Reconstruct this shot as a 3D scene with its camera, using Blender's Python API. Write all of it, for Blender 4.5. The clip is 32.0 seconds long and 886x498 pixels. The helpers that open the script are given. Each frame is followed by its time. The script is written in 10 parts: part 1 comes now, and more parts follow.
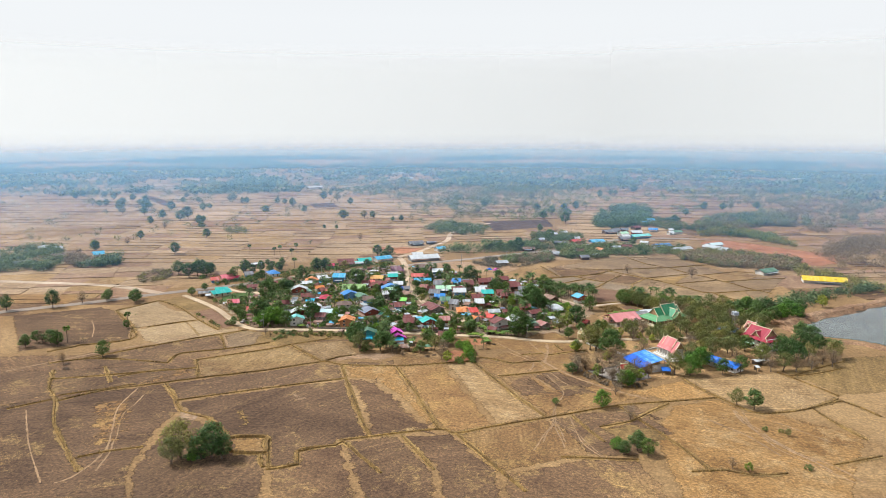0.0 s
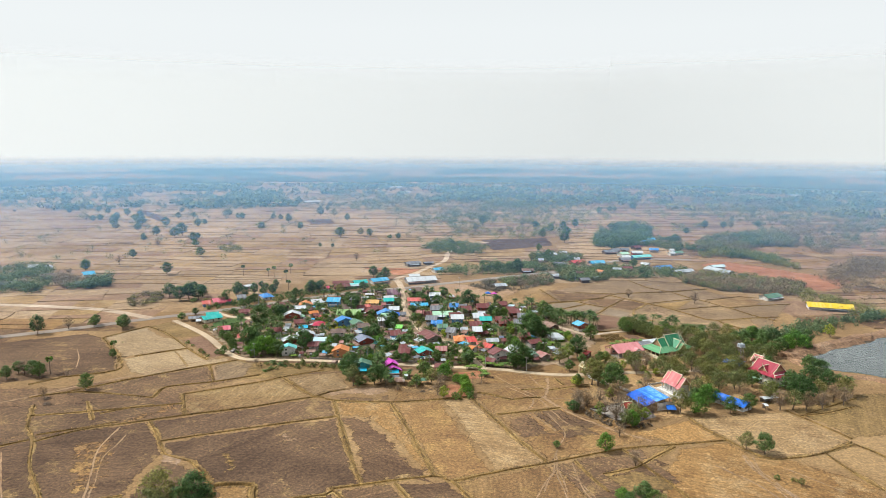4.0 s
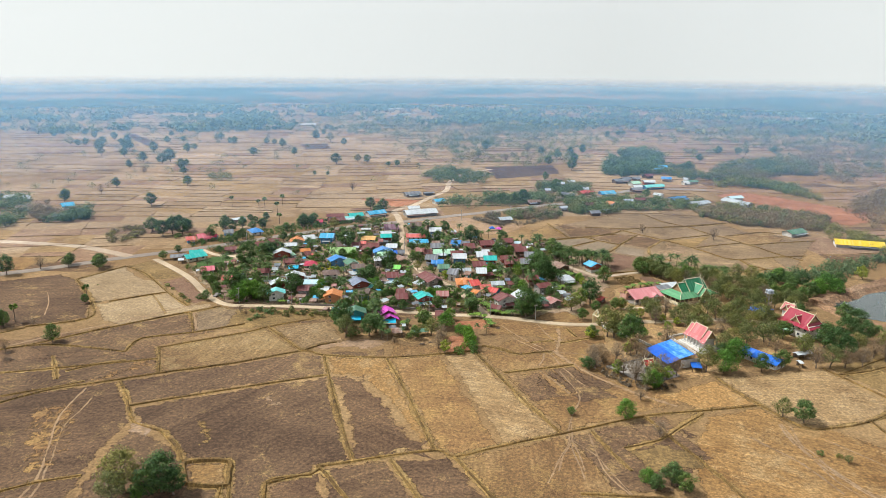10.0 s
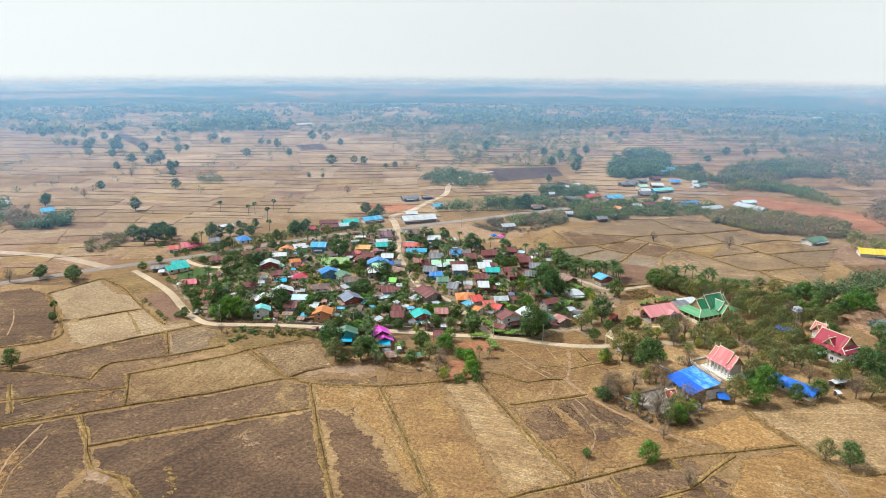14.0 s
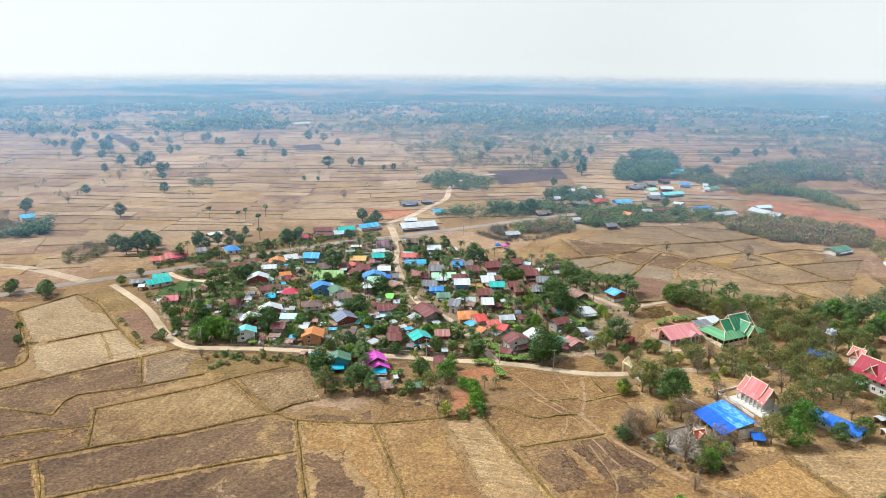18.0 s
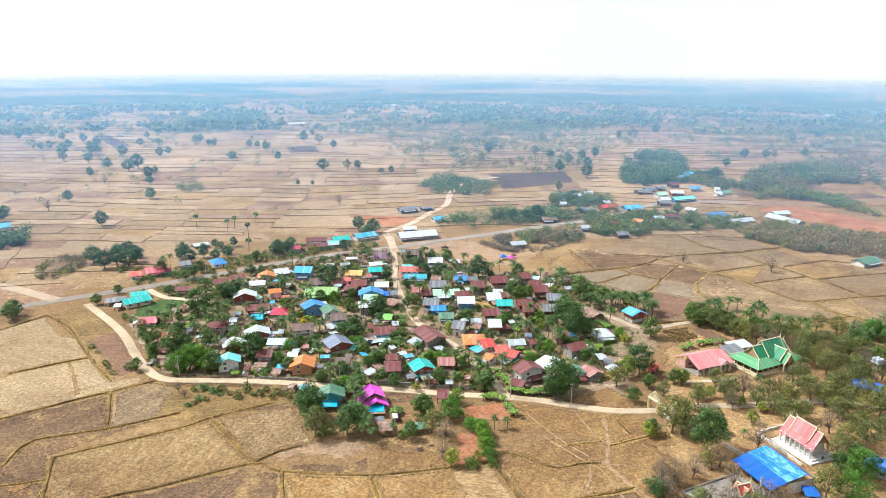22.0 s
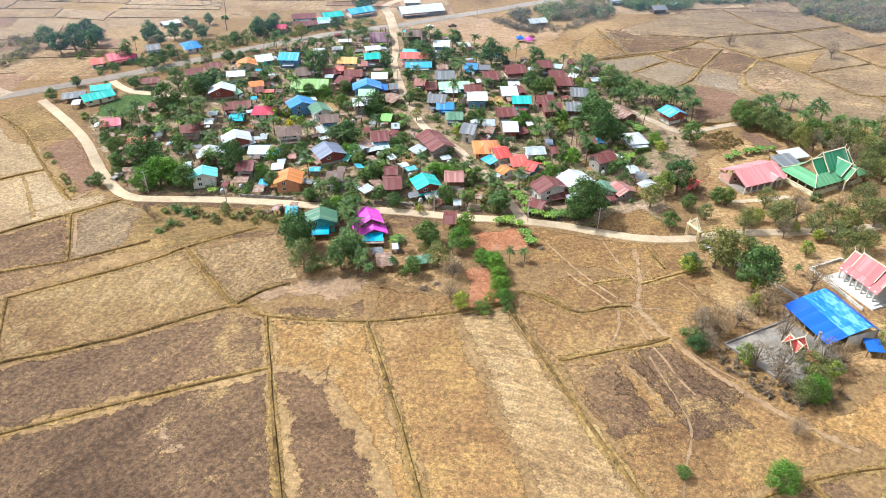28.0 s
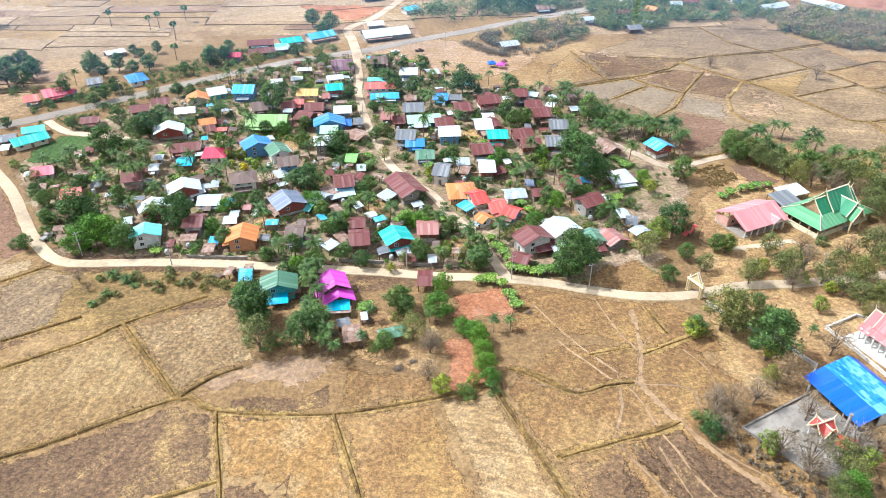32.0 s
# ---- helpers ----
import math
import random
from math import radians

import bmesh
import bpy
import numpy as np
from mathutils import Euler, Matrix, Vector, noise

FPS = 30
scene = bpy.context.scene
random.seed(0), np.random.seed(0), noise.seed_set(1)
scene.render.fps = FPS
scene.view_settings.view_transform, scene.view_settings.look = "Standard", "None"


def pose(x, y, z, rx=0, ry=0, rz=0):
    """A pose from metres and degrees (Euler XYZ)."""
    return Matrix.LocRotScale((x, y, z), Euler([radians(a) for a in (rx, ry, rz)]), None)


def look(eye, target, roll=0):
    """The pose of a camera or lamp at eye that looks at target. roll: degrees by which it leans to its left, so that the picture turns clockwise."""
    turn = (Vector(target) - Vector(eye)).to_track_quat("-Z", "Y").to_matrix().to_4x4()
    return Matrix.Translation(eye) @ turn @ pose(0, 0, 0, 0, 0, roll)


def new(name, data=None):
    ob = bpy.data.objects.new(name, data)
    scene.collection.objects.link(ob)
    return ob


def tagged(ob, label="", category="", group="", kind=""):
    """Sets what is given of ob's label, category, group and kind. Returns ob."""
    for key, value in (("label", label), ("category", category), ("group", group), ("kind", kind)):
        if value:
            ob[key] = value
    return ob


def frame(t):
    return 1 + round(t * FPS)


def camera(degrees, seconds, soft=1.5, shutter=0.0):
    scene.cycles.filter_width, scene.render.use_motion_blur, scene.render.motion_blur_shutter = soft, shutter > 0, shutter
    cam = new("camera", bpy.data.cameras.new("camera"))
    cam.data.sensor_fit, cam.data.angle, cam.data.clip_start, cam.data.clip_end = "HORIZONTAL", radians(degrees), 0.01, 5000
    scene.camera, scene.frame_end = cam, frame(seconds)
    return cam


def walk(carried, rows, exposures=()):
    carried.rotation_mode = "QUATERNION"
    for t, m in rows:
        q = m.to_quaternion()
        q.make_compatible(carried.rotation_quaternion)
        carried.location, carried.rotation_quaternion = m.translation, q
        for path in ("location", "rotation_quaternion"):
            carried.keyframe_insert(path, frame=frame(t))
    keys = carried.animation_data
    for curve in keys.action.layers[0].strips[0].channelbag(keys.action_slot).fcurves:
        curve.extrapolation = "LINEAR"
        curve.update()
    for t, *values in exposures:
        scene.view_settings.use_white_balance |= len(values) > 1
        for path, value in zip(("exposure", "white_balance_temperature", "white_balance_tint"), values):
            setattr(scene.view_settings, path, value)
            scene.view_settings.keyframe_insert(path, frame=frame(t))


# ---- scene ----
cam = camera(64.6, 32.0, soft=0.85)
PATH = [
    (0, (70.953, -332.829, 112.695), (70.897, -330.857, 112.365), 0.00),
    (3, (71.239, -322.856, 119.061), (71.188, -320.880, 118.754), 0.20),
    (5.5, (70.191, -313.528, 121.597), (70.141, -311.549, 121.308), 0.40),
    (6, (70.074, -311.093, 121.743), (70.025, -309.115, 121.457), 0.40),
    (6.5, (69.824, -308.093, 121.730), (69.775, -306.114, 121.445), 0.50),
    (7, (69.590, -304.769, 121.726), (69.543, -302.790, 121.443), 0.40),
    (7.5, (69.449, -301.096, 121.781), (69.401, -299.119, 121.478), 0.50),
    (8, (69.357, -297.227, 121.898), (69.310, -295.261, 121.530), 0.40),
    (8.5, (69.272, -293.284, 122.103), (69.225, -291.342, 121.627), 0.40),
    (9, (69.380, -289.157, 122.320), (69.333, -287.225, 121.803), 0.40),
    (9.5, (69.557, -285.307, 122.273), (69.508, -283.376, 121.755), 0.40),
    (10, (69.633, -281.705, 122.212), (69.583, -279.774, 121.694), 0.40),
    (11, (69.477, -274.522, 122.078), (69.429, -272.590, 121.560), 0.40),
    (13, (69.240, -259.347, 121.554), (69.191, -257.416, 121.034), 0.40),
    (19, (67.122, -215.138, 122.499), (67.074, -213.210, 121.969), 0.40),
    (23, (63.993, -184.156, 122.819), (63.953, -182.229, 122.285), 0.30),
    (24, (63.680, -177.150, 122.400), (63.640, -175.223, 121.867), 0.34),
    (25, (63.370, -170.020, 121.950), (63.330, -168.092, 121.420), 0.30),
    (25.5, (63.210, -166.600, 121.700), (63.170, -164.672, 121.171), 0.28),
    (26, (63.058, -163.041, 121.315), (63.018, -161.135, 120.709), 0.30),
    (26.5, (63.143, -159.537, 121.159), (63.102, -157.736, 120.291), 0.30),
    (27, (63.200, -155.750, 121.000), (63.154, -154.055, 119.940), 0.25),
    (27.5, (63.250, -151.900, 120.870), (63.201, -150.243, 119.752), 0.20),
    (28.5, (63.337, -144.028, 120.698), (63.285, -142.377, 119.569), 0.10),
    (29, (63.210, -140.323, 120.644), (63.157, -138.670, 119.519), 0.10),
    (29.5, (63.001, -136.714, 120.638), (62.949, -135.060, 119.515), 0.10),
    (30, (62.873, -133.123, 120.642), (62.824, -131.466, 119.523), -0.00),
    (30.5, (62.752, -129.468, 120.640), (62.723, -127.809, 119.522), 0.00),
    (31, (62.694, -126.069, 120.634), (62.694, -124.408, 119.520), -0.00),
    (31.5, (62.364, -122.626, 120.573), (62.390, -120.964, 119.462), -0.00),
    (32, (61.700, -119.126, 120.479), (61.732, -117.461, 119.371), 0.10),
]
walk(cam, [(t, look(eye, target, roll)) for t, eye, target, roll in PATH],
     [(0, 0.02, 6300, 9), (5.5, -0.03, 6300, 6), (7, -0.07, 6300, 6), (9, -0.06, 6300, 6), (11, 0.03, 6240, 6), (13, 0.04, 6180, 6), (17, 0.1, 6120, 6), (20, 0.2, 6100, 6), (23, 0.44, 6100, 6), (26, 0.45, 6000, 6), (29, 0.51, 5830, 6), (32, 0.62, 5700, 6)])

# ---- daylight: a hazy dry-season sky and one sun ----
SUN_ELEVATION, SUN_AZIMUTH = 52.0, 168.0   # azimuth: degrees from +x towards +y
world = bpy.data.worlds.new("hazy_sky")
scene.world = world
world.use_nodes = True
wn, wl = world.node_tree.nodes, world.node_tree.links
sky = wn.new("ShaderNodeTexSky")
sky.sky_type, sky.sun_disc = 'NISHITA', False
sky.sun_elevation, sky.sun_rotation = radians(SUN_ELEVATION), radians(90 - SUN_AZIMUTH)
sky.dust_density, sky.air_density, sky.ozone_density = 6.0, 1.0, 1.0
haze_mix = wn.new("ShaderNodeMix")
haze_mix.data_type = 'RGBA'
up_ = wn.new("ShaderNodeSeparateXYZ")
wl.new(wn.new("ShaderNodeTexCoord").outputs["Generated"], up_.inputs[0])
veil = wn.new("ShaderNodeMapRange")   # the haze thins towards the zenith
veil.inputs["From Min"].default_value, veil.inputs["From Max"].default_value = 0.15, 1.0
veil.inputs["To Min"].default_value, veil.inputs["To Max"].default_value = 0.93, 0.3
wl.new(up_.outputs[2], veil.inputs["Value"])
wl.new(veil.outputs[0], haze_mix.inputs["Factor"])
haze_mix.inputs[7].default_value = (9.2, 9.25, 9.25, 1)
wl.new(sky.outputs[0], haze_mix.inputs[6])
wl.new(haze_mix.outputs[2], wn["Background"].inputs["Color"])
wn["Background"].inputs["Strength"].default_value = 0.102
sun = new("sun", bpy.data.lights.new("sun", 'SUN'))
sun.data.energy, sun.data.angle, sun.data.color = 4.65, radians(1.5), (1.0, 0.96, 0.90)
_e, _a = radians(SUN_ELEVATION), radians(SUN_AZIMUTH)
sun.matrix_world = look((400 * math.cos(_a), 400 * math.sin(_a), 400 * math.tan(_e)), (0, 0, 0))


# ---- materials ----
def material(name, rough=0.8, metal=0.0):
    m = bpy.data.materials.new(name)
    m.use_nodes = True
    b = m.node_tree.nodes["Principled BSDF"]
    b.inputs["Roughness"].default_value = rough
    b.inputs["Metallic"].default_value = metal
    b.inputs["Specular IOR Level"].default_value = 0.25
    return m, m.node_tree.nodes, m.node_tree.links, b


def coords(n, l, kind="Object", scale=(1, 1, 1)):
    tc, mp = n.new("ShaderNodeTexCoord"), n.new("ShaderNodeMapping")
    mp.inputs["Scale"].default_value = scale
    l.new(tc.outputs[kind], mp.inputs["Vector"])
    return mp.outputs[0]


def noise_tex(n, l, vec, scale, detail=4.0, rough=0.6, distortion=0.0):
    t = n.new("ShaderNodeTexNoise")
    t.inputs["Scale"].default_value, t.inputs["Detail"].default_value = scale, detail
    t.inputs["Roughness"].default_value, t.inputs["Distortion"].default_value = rough, distortion
    l.new(vec, t.inputs["Vector"])
    return t.outputs[0]


def ramp(n, l, fac, stops):
    r = n.new("ShaderNodeValToRGB")
    e = r.color_ramp.elements
    while len(e) < len(stops):
        e.new(0.5)
    for k, (pos, col) in zip(e, stops):
        k.position, k.color = pos, (*col, 1)
    l.new(fac, r.inputs[0])
    return r.outputs[0]


def blend(n, l, fac, a, b, mode='MIX'):
    x = n.new("ShaderNodeMix")
    x.data_type, x.blend_type = 'RGBA', mode
    for sock, v in ((x.inputs["Factor"], fac), (x.inputs[6], a), (x.inputs[7], b)):
        if isinstance(v, (int, float)):
            sock.default_value = v
        elif isinstance(v, tuple):
            sock.default_value = (*v, 1)
        else:
            l.new(v, sock)
    return x.outputs[2]


def maths(n, l, op, a, b=0.0):
    x = n.new("ShaderNodeMath")
    x.operation = op
    for sock, v in zip(x.inputs, (a, b)):
        if isinstance(v, (int, float)):
            sock.default_value = v
        else:
            l.new(v, sock)
    return x.outputs[0]


def bump(n, l, b, height, strength=0.4, distance=0.1):
    x = n.new("ShaderNodeBump")
    x.inputs["Strength"].default_value, x.inputs["Distance"].default_value = strength, distance
    l.new(height, x.inputs["Height"])
    l.new(x.outputs[0], b.inputs["Normal"])


def earth(name, low, mid, high, patch=0.035, grain=1.6, tilt=0.0, cover=0.5, rough=0.8, straw=None, share=0.4, rowed=0.8):
    """Dry ground: bare soil and stubble in ragged patches, left-over straw, faint rows and a coarse grain."""
    m, n, l, b = material(name, 0.95)
    v = coords(n, l, "Object")
    big = noise_tex(n, l, v, patch, 9, 0.68, 0.2)
    col = ramp(n, l, big, [(cover - 0.13, low), (cover - 0.01, mid), (cover + 0.05, mid), (cover + 0.14, high)])
    small = noise_tex(n, l, v, grain * 1.5, 3, 0.75)
    if straw:
        lay = noise_tex(n, l, coords(n, l, "Object", (1.15, 0.85, 1)), patch * 1.3, 10, 0.72, 0.25)
        lay = maths(n, l, 'ADD', maths(n, l, 'MULTIPLY', lay, 0.55), maths(n, l, 'MULTIPLY', noise_tex(n, l, v, 0.13, 8, 0.75, 0.2), 0.45))
        gate = maths(n, l, 'ADD', lay, maths(n, l, 'MULTIPLY', maths(n, l, 'SUBTRACT', small, 0.5), 0.22))
        col = blend(n, l, ramp(n, l, gate, [(0.585 - share * 0.2, (0, 0, 0)), (0.66 - share * 0.2, (0.8, 0.8, 0.8))]), col, straw)
    wide = noise_tex(n, l, v, patch * 0.3, 3, 0.5)
    col = blend(n, l, 0.8, col, ramp(n, l, wide, [(0.3, (0.76, 0.74, 0.74)), (0.7, (1.22, 1.21, 1.17))]), 'MULTIPLY')
    col = blend(n, l, rough * 0.85, col, ramp(n, l, small, [(0.34, (0.6, 0.58, 0.57)), (0.5, (0.97, 0.97, 0.97)), (0.66, (1.45, 1.42, 1.33))]), 'MULTIPLY')
    clod = noise_tex(n, l, v, grain * 0.4, 6, 0.78)
    col = blend(n, l, rough, col, ramp(n, l, clod, [(0.34, (0.56, 0.55, 0.55)), (0.5, (1, 1, 1)), (0.66, (1.44, 1.41, 1.32))]), 'MULTIPLY')
    info, turn = n.new("ShaderNodeObjectInfo"), n.new("ShaderNodeVectorRotate")
    turn.rotation_type = 'Z_AXIS'
    l.new(v, turn.inputs["Vector"])
    l.new(maths(n, l, 'ADD', maths(n, l, 'MULTIPLY', info.outputs["Random"], 2.2), radians(tilt)), turn.inputs["Angle"])
    for across, along, low_, high_ in ((0.55, 0.018, 0.72, 1.45), (0.17, 0.006, 0.8, 1.26)):
        lane = n.new("ShaderNodeMapping")
        lane.inputs["Scale"].default_value = (across, along, 1)
        l.new(turn.outputs[0], lane.inputs["Vector"])
        rows = noise_tex(n, l, lane.outputs[0], 1.0, 4, 0.65)
        col = blend(n, l, rough * rowed, col, ramp(n, l, rows, [(0.32, (low_, low_ * 0.99, low_ * 0.99)), (0.6, (1.06, 1.06, 1.05)), (0.72, (high_, high_ * 0.98, high_ * 0.93))]), 'MULTIPLY')
    col = blend(n, l, 1.0, col, ramp(n, l, info.outputs["Random"], [(0.0, (0.9, 0.91, 0.93)), (1.0, (1.1, 1.09, 1.06))]), 'MULTIPLY')
    speck = noise_tex(n, l, v, 0.95, 2, 0.6)
    col = blend(n, l, rough * 0.9, col, ramp(n, l, speck, [(0.38, (0.70, 0.69, 0.68)), (0.5, (1, 1, 1)), (0.61, (1.36, 1.33, 1.22))]), 'MULTIPLY')
    l.new(col, b.inputs["Base Color"])
    bump(n, l, b, small, 0.5, 0.16)
    rim, gone, mx = n.new("ShaderNodeAttribute"), n.new("ShaderNodeBsdfTransparent"), n.new("ShaderNodeMixShader")
    rim.attribute_name = "fray"   # 1 along a plot's edge, 0 inside: the cover thins out there
    worn = noise_tex(n, l, v, 0.22, 8, 0.72)
    torn = maths(n, l, 'MULTIPLY', maths(n, l, 'MULTIPLY', maths(n, l, 'SUBTRACT', worn, 0.5), 3.0), maths(n, l, 'MINIMUM', maths(n, l, 'MULTIPLY', rim.outputs["Fac"], 4.0), 1.0))
    l.new(ramp(n, l, maths(n, l, 'ADD', rim.outputs["Fac"], torn), [(0.4, (0, 0, 0)), (0.64, (1, 1, 1))]), mx.inputs[0])
    l.new(b.outputs[0], mx.inputs[1])
    l.new(gone.outputs[0], mx.inputs[2])
    l.new(mx.outputs[0], n["Material Output"].inputs[0])
    return m


def sheet_metal(name, colour, rust=0.12, rough=0.45, fade=0.25):
    """Ribbed roofing sheet: sheets side by side along x, faded, streaked and rusty in places."""
    m, n, l, b = material(name, rough, 0.0)
    v = coords(n, l, "Object")
    sep = n.new("ShaderNodeSeparateXYZ")
    l.new(v, sep.inputs[0])
    sheet = maths(n, l, 'FLOOR', maths(n, l, 'DIVIDE', sep.outputs[0], 0.8))
    info = n.new("ShaderNodeObjectInfo")
    wn_ = n.new("ShaderNodeTexWhiteNoise")
    wn_.noise_dimensions = '2D'
    cmb = n.new("ShaderNodeCombineXYZ")
    l.new(sheet, cmb.inputs[0])
    l.new(info.outputs["Random"], cmb.inputs[1])
    l.new(cmb.outputs[0], wn_.inputs["Vector"])
    faded = tuple(c * (1 - fade) + fade * 0.62 for c in colour)
    dark = tuple(c * 0.62 for c in colour)
    tone = ramp(n, l, wn_.outputs["Value"], [(0.0, tuple(c * 0.86 for c in colour)), (0.6, colour), (1.0, faded)])
    st = n.new("ShaderNodeMapping")
    st.inputs["Scale"].default_value = (2.2, 0.16, 0.16)
    l.new(v, st.inputs["Vector"])
    streak = noise_tex(n, l, st.outputs[0], 1.0, 4, 0.7)
    col = blend(n, l, ramp(n, l, streak, [(0.5, (0, 0, 0)), (0.78, (0.75, 0.75, 0.75))]), tone, dark)
    spots = noise_tex(n, l, v, 0.55, 5, 0.7, 0.4)
    if rust > 0:
        col = blend(n, l, ramp(n, l, spots, [(0.66 - rust, (0, 0, 0)), (0.74 - rust * 0.6, (0.8, 0.8, 0.8))]), col, (0.16, 0.075, 0.045))
    l.new(col, b.inputs["Base Color"])
    rib = n.new("ShaderNodeTexWave")
    rib.inputs["Scale"].default_value = 1.6
    l.new(v, rib.inputs["Vector"])
    bump(n, l, b, rib.outputs["Fac"], 0.5, 0.04)
    return m


def wallpaint(name, colour, grime=0.35):
    m, n, l, b = material(name, 0.85)
    v = coords(n, l, "Object")
    a = noise_tex(n, l, v, 0.7, 5, 0.7)
    f = noise_tex(n, l, v, 9.0, 3, 0.6)
    col = ramp(n, l, a, [(0.3, tuple(c * (1 - grime) for c in colour)), (0.6, colour)])
    col = blend(n, l, 0.25, col, ramp(n, l, f, [(0.3, (0.7, 0.7, 0.7)), (0.7, (1.15, 1.15, 1.15))]), 'MULTIPLY')
    l.new(col, b.inputs["Base Color"])
    bump(n, l, b, f, 0.2, 0.02)
    return m


def planks(name, colour):
    m, n, l, b = material(name, 0.8)
    v = coords(n, l, "Object", (0.5, 0.5, 5.0))
    f = noise_tex(n, l, v, 1.3, 4, 0.7)
    col = ramp(n, l, f, [(0.3, tuple(c * 0.5 for c in colour)), (0.65, tuple(min(c * 1.3, 1) for c in colour))])
    l.new(col, b.inputs["Base Color"])
    bump(n, l, b, f, 0.4, 0.03)
    return m


def leaf(name, dark, light, trans=0.25, vary=1.0):
    """Leaves: tone by clump and by tree, a little light through the blade."""
    m, n, l, b = material(name, 0.6)
    g, info = n.new("ShaderNodeNewGeometry"), n.new("ShaderNodeObjectInfo")
    mean = tuple((a + c) / 2 for a, c in zip(dark, light))
    stops = ((0.0, tuple(c * 0.8 for c in dark)), (0.3, dark), (0.75, light), (1.0, tuple(min(1, c * 1.45) for c in light)))
    col = ramp(n, l, g.outputs["Random Per Island"], [(t, tuple(m_ + (c - m_) * vary for c, m_ in zip(tone, mean))) for t, tone in stops])
    v = coords(n, l, "Object")
    p = noise_tex(n, l, v, 0.5, 3, 0.6)
    col = blend(n, l, 0.6, col, ramp(n, l, p, [(0.3, (0.65, 0.68, 0.7)), (0.7, (1.3, 1.24, 1.05))]), 'MULTIPLY')
    col = blend(n, l, 0.7, col, ramp(n, l, info.outputs["Random"], [(0.0, (0.72, 0.8, 0.9)), (0.5, (1, 1, 1)), (1.0, (1.4, 1.2, 0.85))]), 'MULTIPLY')
    l.new(col, b.inputs["Base Color"])
    tr, mx = n.new("ShaderNodeBsdfTranslucent"), n.new("ShaderNodeMixShader")
    l.new(col, tr.inputs[0])
    mx.inputs[0].default_value = trans
    l.new(b.outputs[0], mx.inputs[1])
    l.new(tr.outputs[0], mx.inputs[2])
    l.new(mx.outputs[0], n["Material Output"].inputs[0])
    return m


STRAW = earth("pale_straw_stubble", (0.173, 0.105, 0.052), (0.246, 0.162, 0.077), (0.293, 0.204, 0.109), 0.03, 1.6, 0, 0.5, 0.8, (0.307, 0.222, 0.113), 0.35)
CREAM = earth("bleached_stubble", (0.184, 0.119, 0.062), (0.252, 0.171, 0.090), (0.290, 0.203, 0.114), 0.05, 1.2, 20, 0.5, 0.8, (0.319, 0.233, 0.136), 0.4)
TAN = earth("tan_dry_field", (0.132, 0.073, 0.036), (0.210, 0.125, 0.057), (0.272, 0.174, 0.084), 0.03, 1.6, 0, 0.5, 0.8, (0.279, 0.180, 0.074), 0.4)
GOLD = earth("golden_dry_grass", (0.163, 0.092, 0.036), (0.240, 0.144, 0.060), (0.292, 0.192, 0.092), 0.03, 1.4, 35, 0.5, 0.8, (0.309, 0.216, 0.114), 0.35)
DARK = earth("dark_burnt_stubble", (0.080, 0.049, 0.031), (0.124, 0.078, 0.048), (0.190, 0.122, 0.064), 0.02, 1.7, 15, 0.55, 0.9, (0.285, 0.195, 0.088), 0.2)
DUSK = earth("red_brown_stubble", (0.092, 0.056, 0.036), (0.142, 0.090, 0.054), (0.216, 0.140, 0.072), 0.03, 1.6, 15, 0.52, 0.9, (0.295, 0.202, 0.090), 0.26)
REDSOIL = earth("red_laterite_soil", (0.215, 0.085, 0.042), (0.300, 0.132, 0.072), (0.345, 0.185, 0.115), 0.08, 1.5, 10, rough=0.6, rowed=0.3)
FALLOW = earth("grey_brown_fallow", (0.128, 0.088, 0.055), (0.188, 0.133, 0.084), (0.235, 0.172, 0.112), 0.03, 1.5, 20, 0.5, 0.8, (0.275, 0.196, 0.112), 0.35)
BONE = earth("bone_pale_stubble", (0.185, 0.130, 0.078), (0.245, 0.180, 0.112), (0.288, 0.220, 0.146), 0.03, 1.4, 25, 0.5, 0.7, (0.300, 0.228, 0.138), 0.35, 0.6)
ASHEN = earth("ashen_fallow_soil", (0.165, 0.122, 0.084), (0.218, 0.168, 0.120), (0.262, 0.208, 0.156), 0.04, 1.4, 40, 0.5, 0.6, (0.24, 0.18, 0.115), 0.3, 0.5)
UMBER = earth("red_brown_bare_soil", (0.138, 0.078, 0.052), (0.186, 0.110, 0.075), (0.232, 0.148, 0.104), 0.05, 1.4, 10, 0.5, 0.6, (0.22, 0.15, 0.095), 0.25, 0.4)
PINKSOIL = earth("pale_pinkish_soil", (0.225, 0.150, 0.095), (0.290, 0.202, 0.140), (0.345, 0.250, 0.185), 0.06, 1.3, 5, rough=0.6, straw=(0.25, 0.16, 0.08), share=0.45)
YARD = earth("village_yard_soil", (0.145, 0.102, 0.070), (0.235, 0.172, 0.124), (0.350, 0.280, 0.210), 0.07, 1.2, 0, straw=(0.12, 0.125, 0.05), share=0.42, rowed=0.1)
COURT = earth("dry_temple_yard_soil", (0.185, 0.108, 0.055), (0.285, 0.182, 0.092), (0.37, 0.262, 0.145), 0.06, 1.4, 0, straw=(0.34, 0.235, 0.105), share=0.35, rowed=0.1)
PLOUGH = earth("ploughed_dark_soil", (0.055, 0.036, 0.033), (0.077, 0.050, 0.043), (0.103, 0.066, 0.056), 0.03, 1.0, 80)
GRASS = earth("green_lawn_grass", (0.035, 0.073, 0.018), (0.056, 0.106, 0.026), (0.095, 0.132, 0.044), 0.09, 1.8)
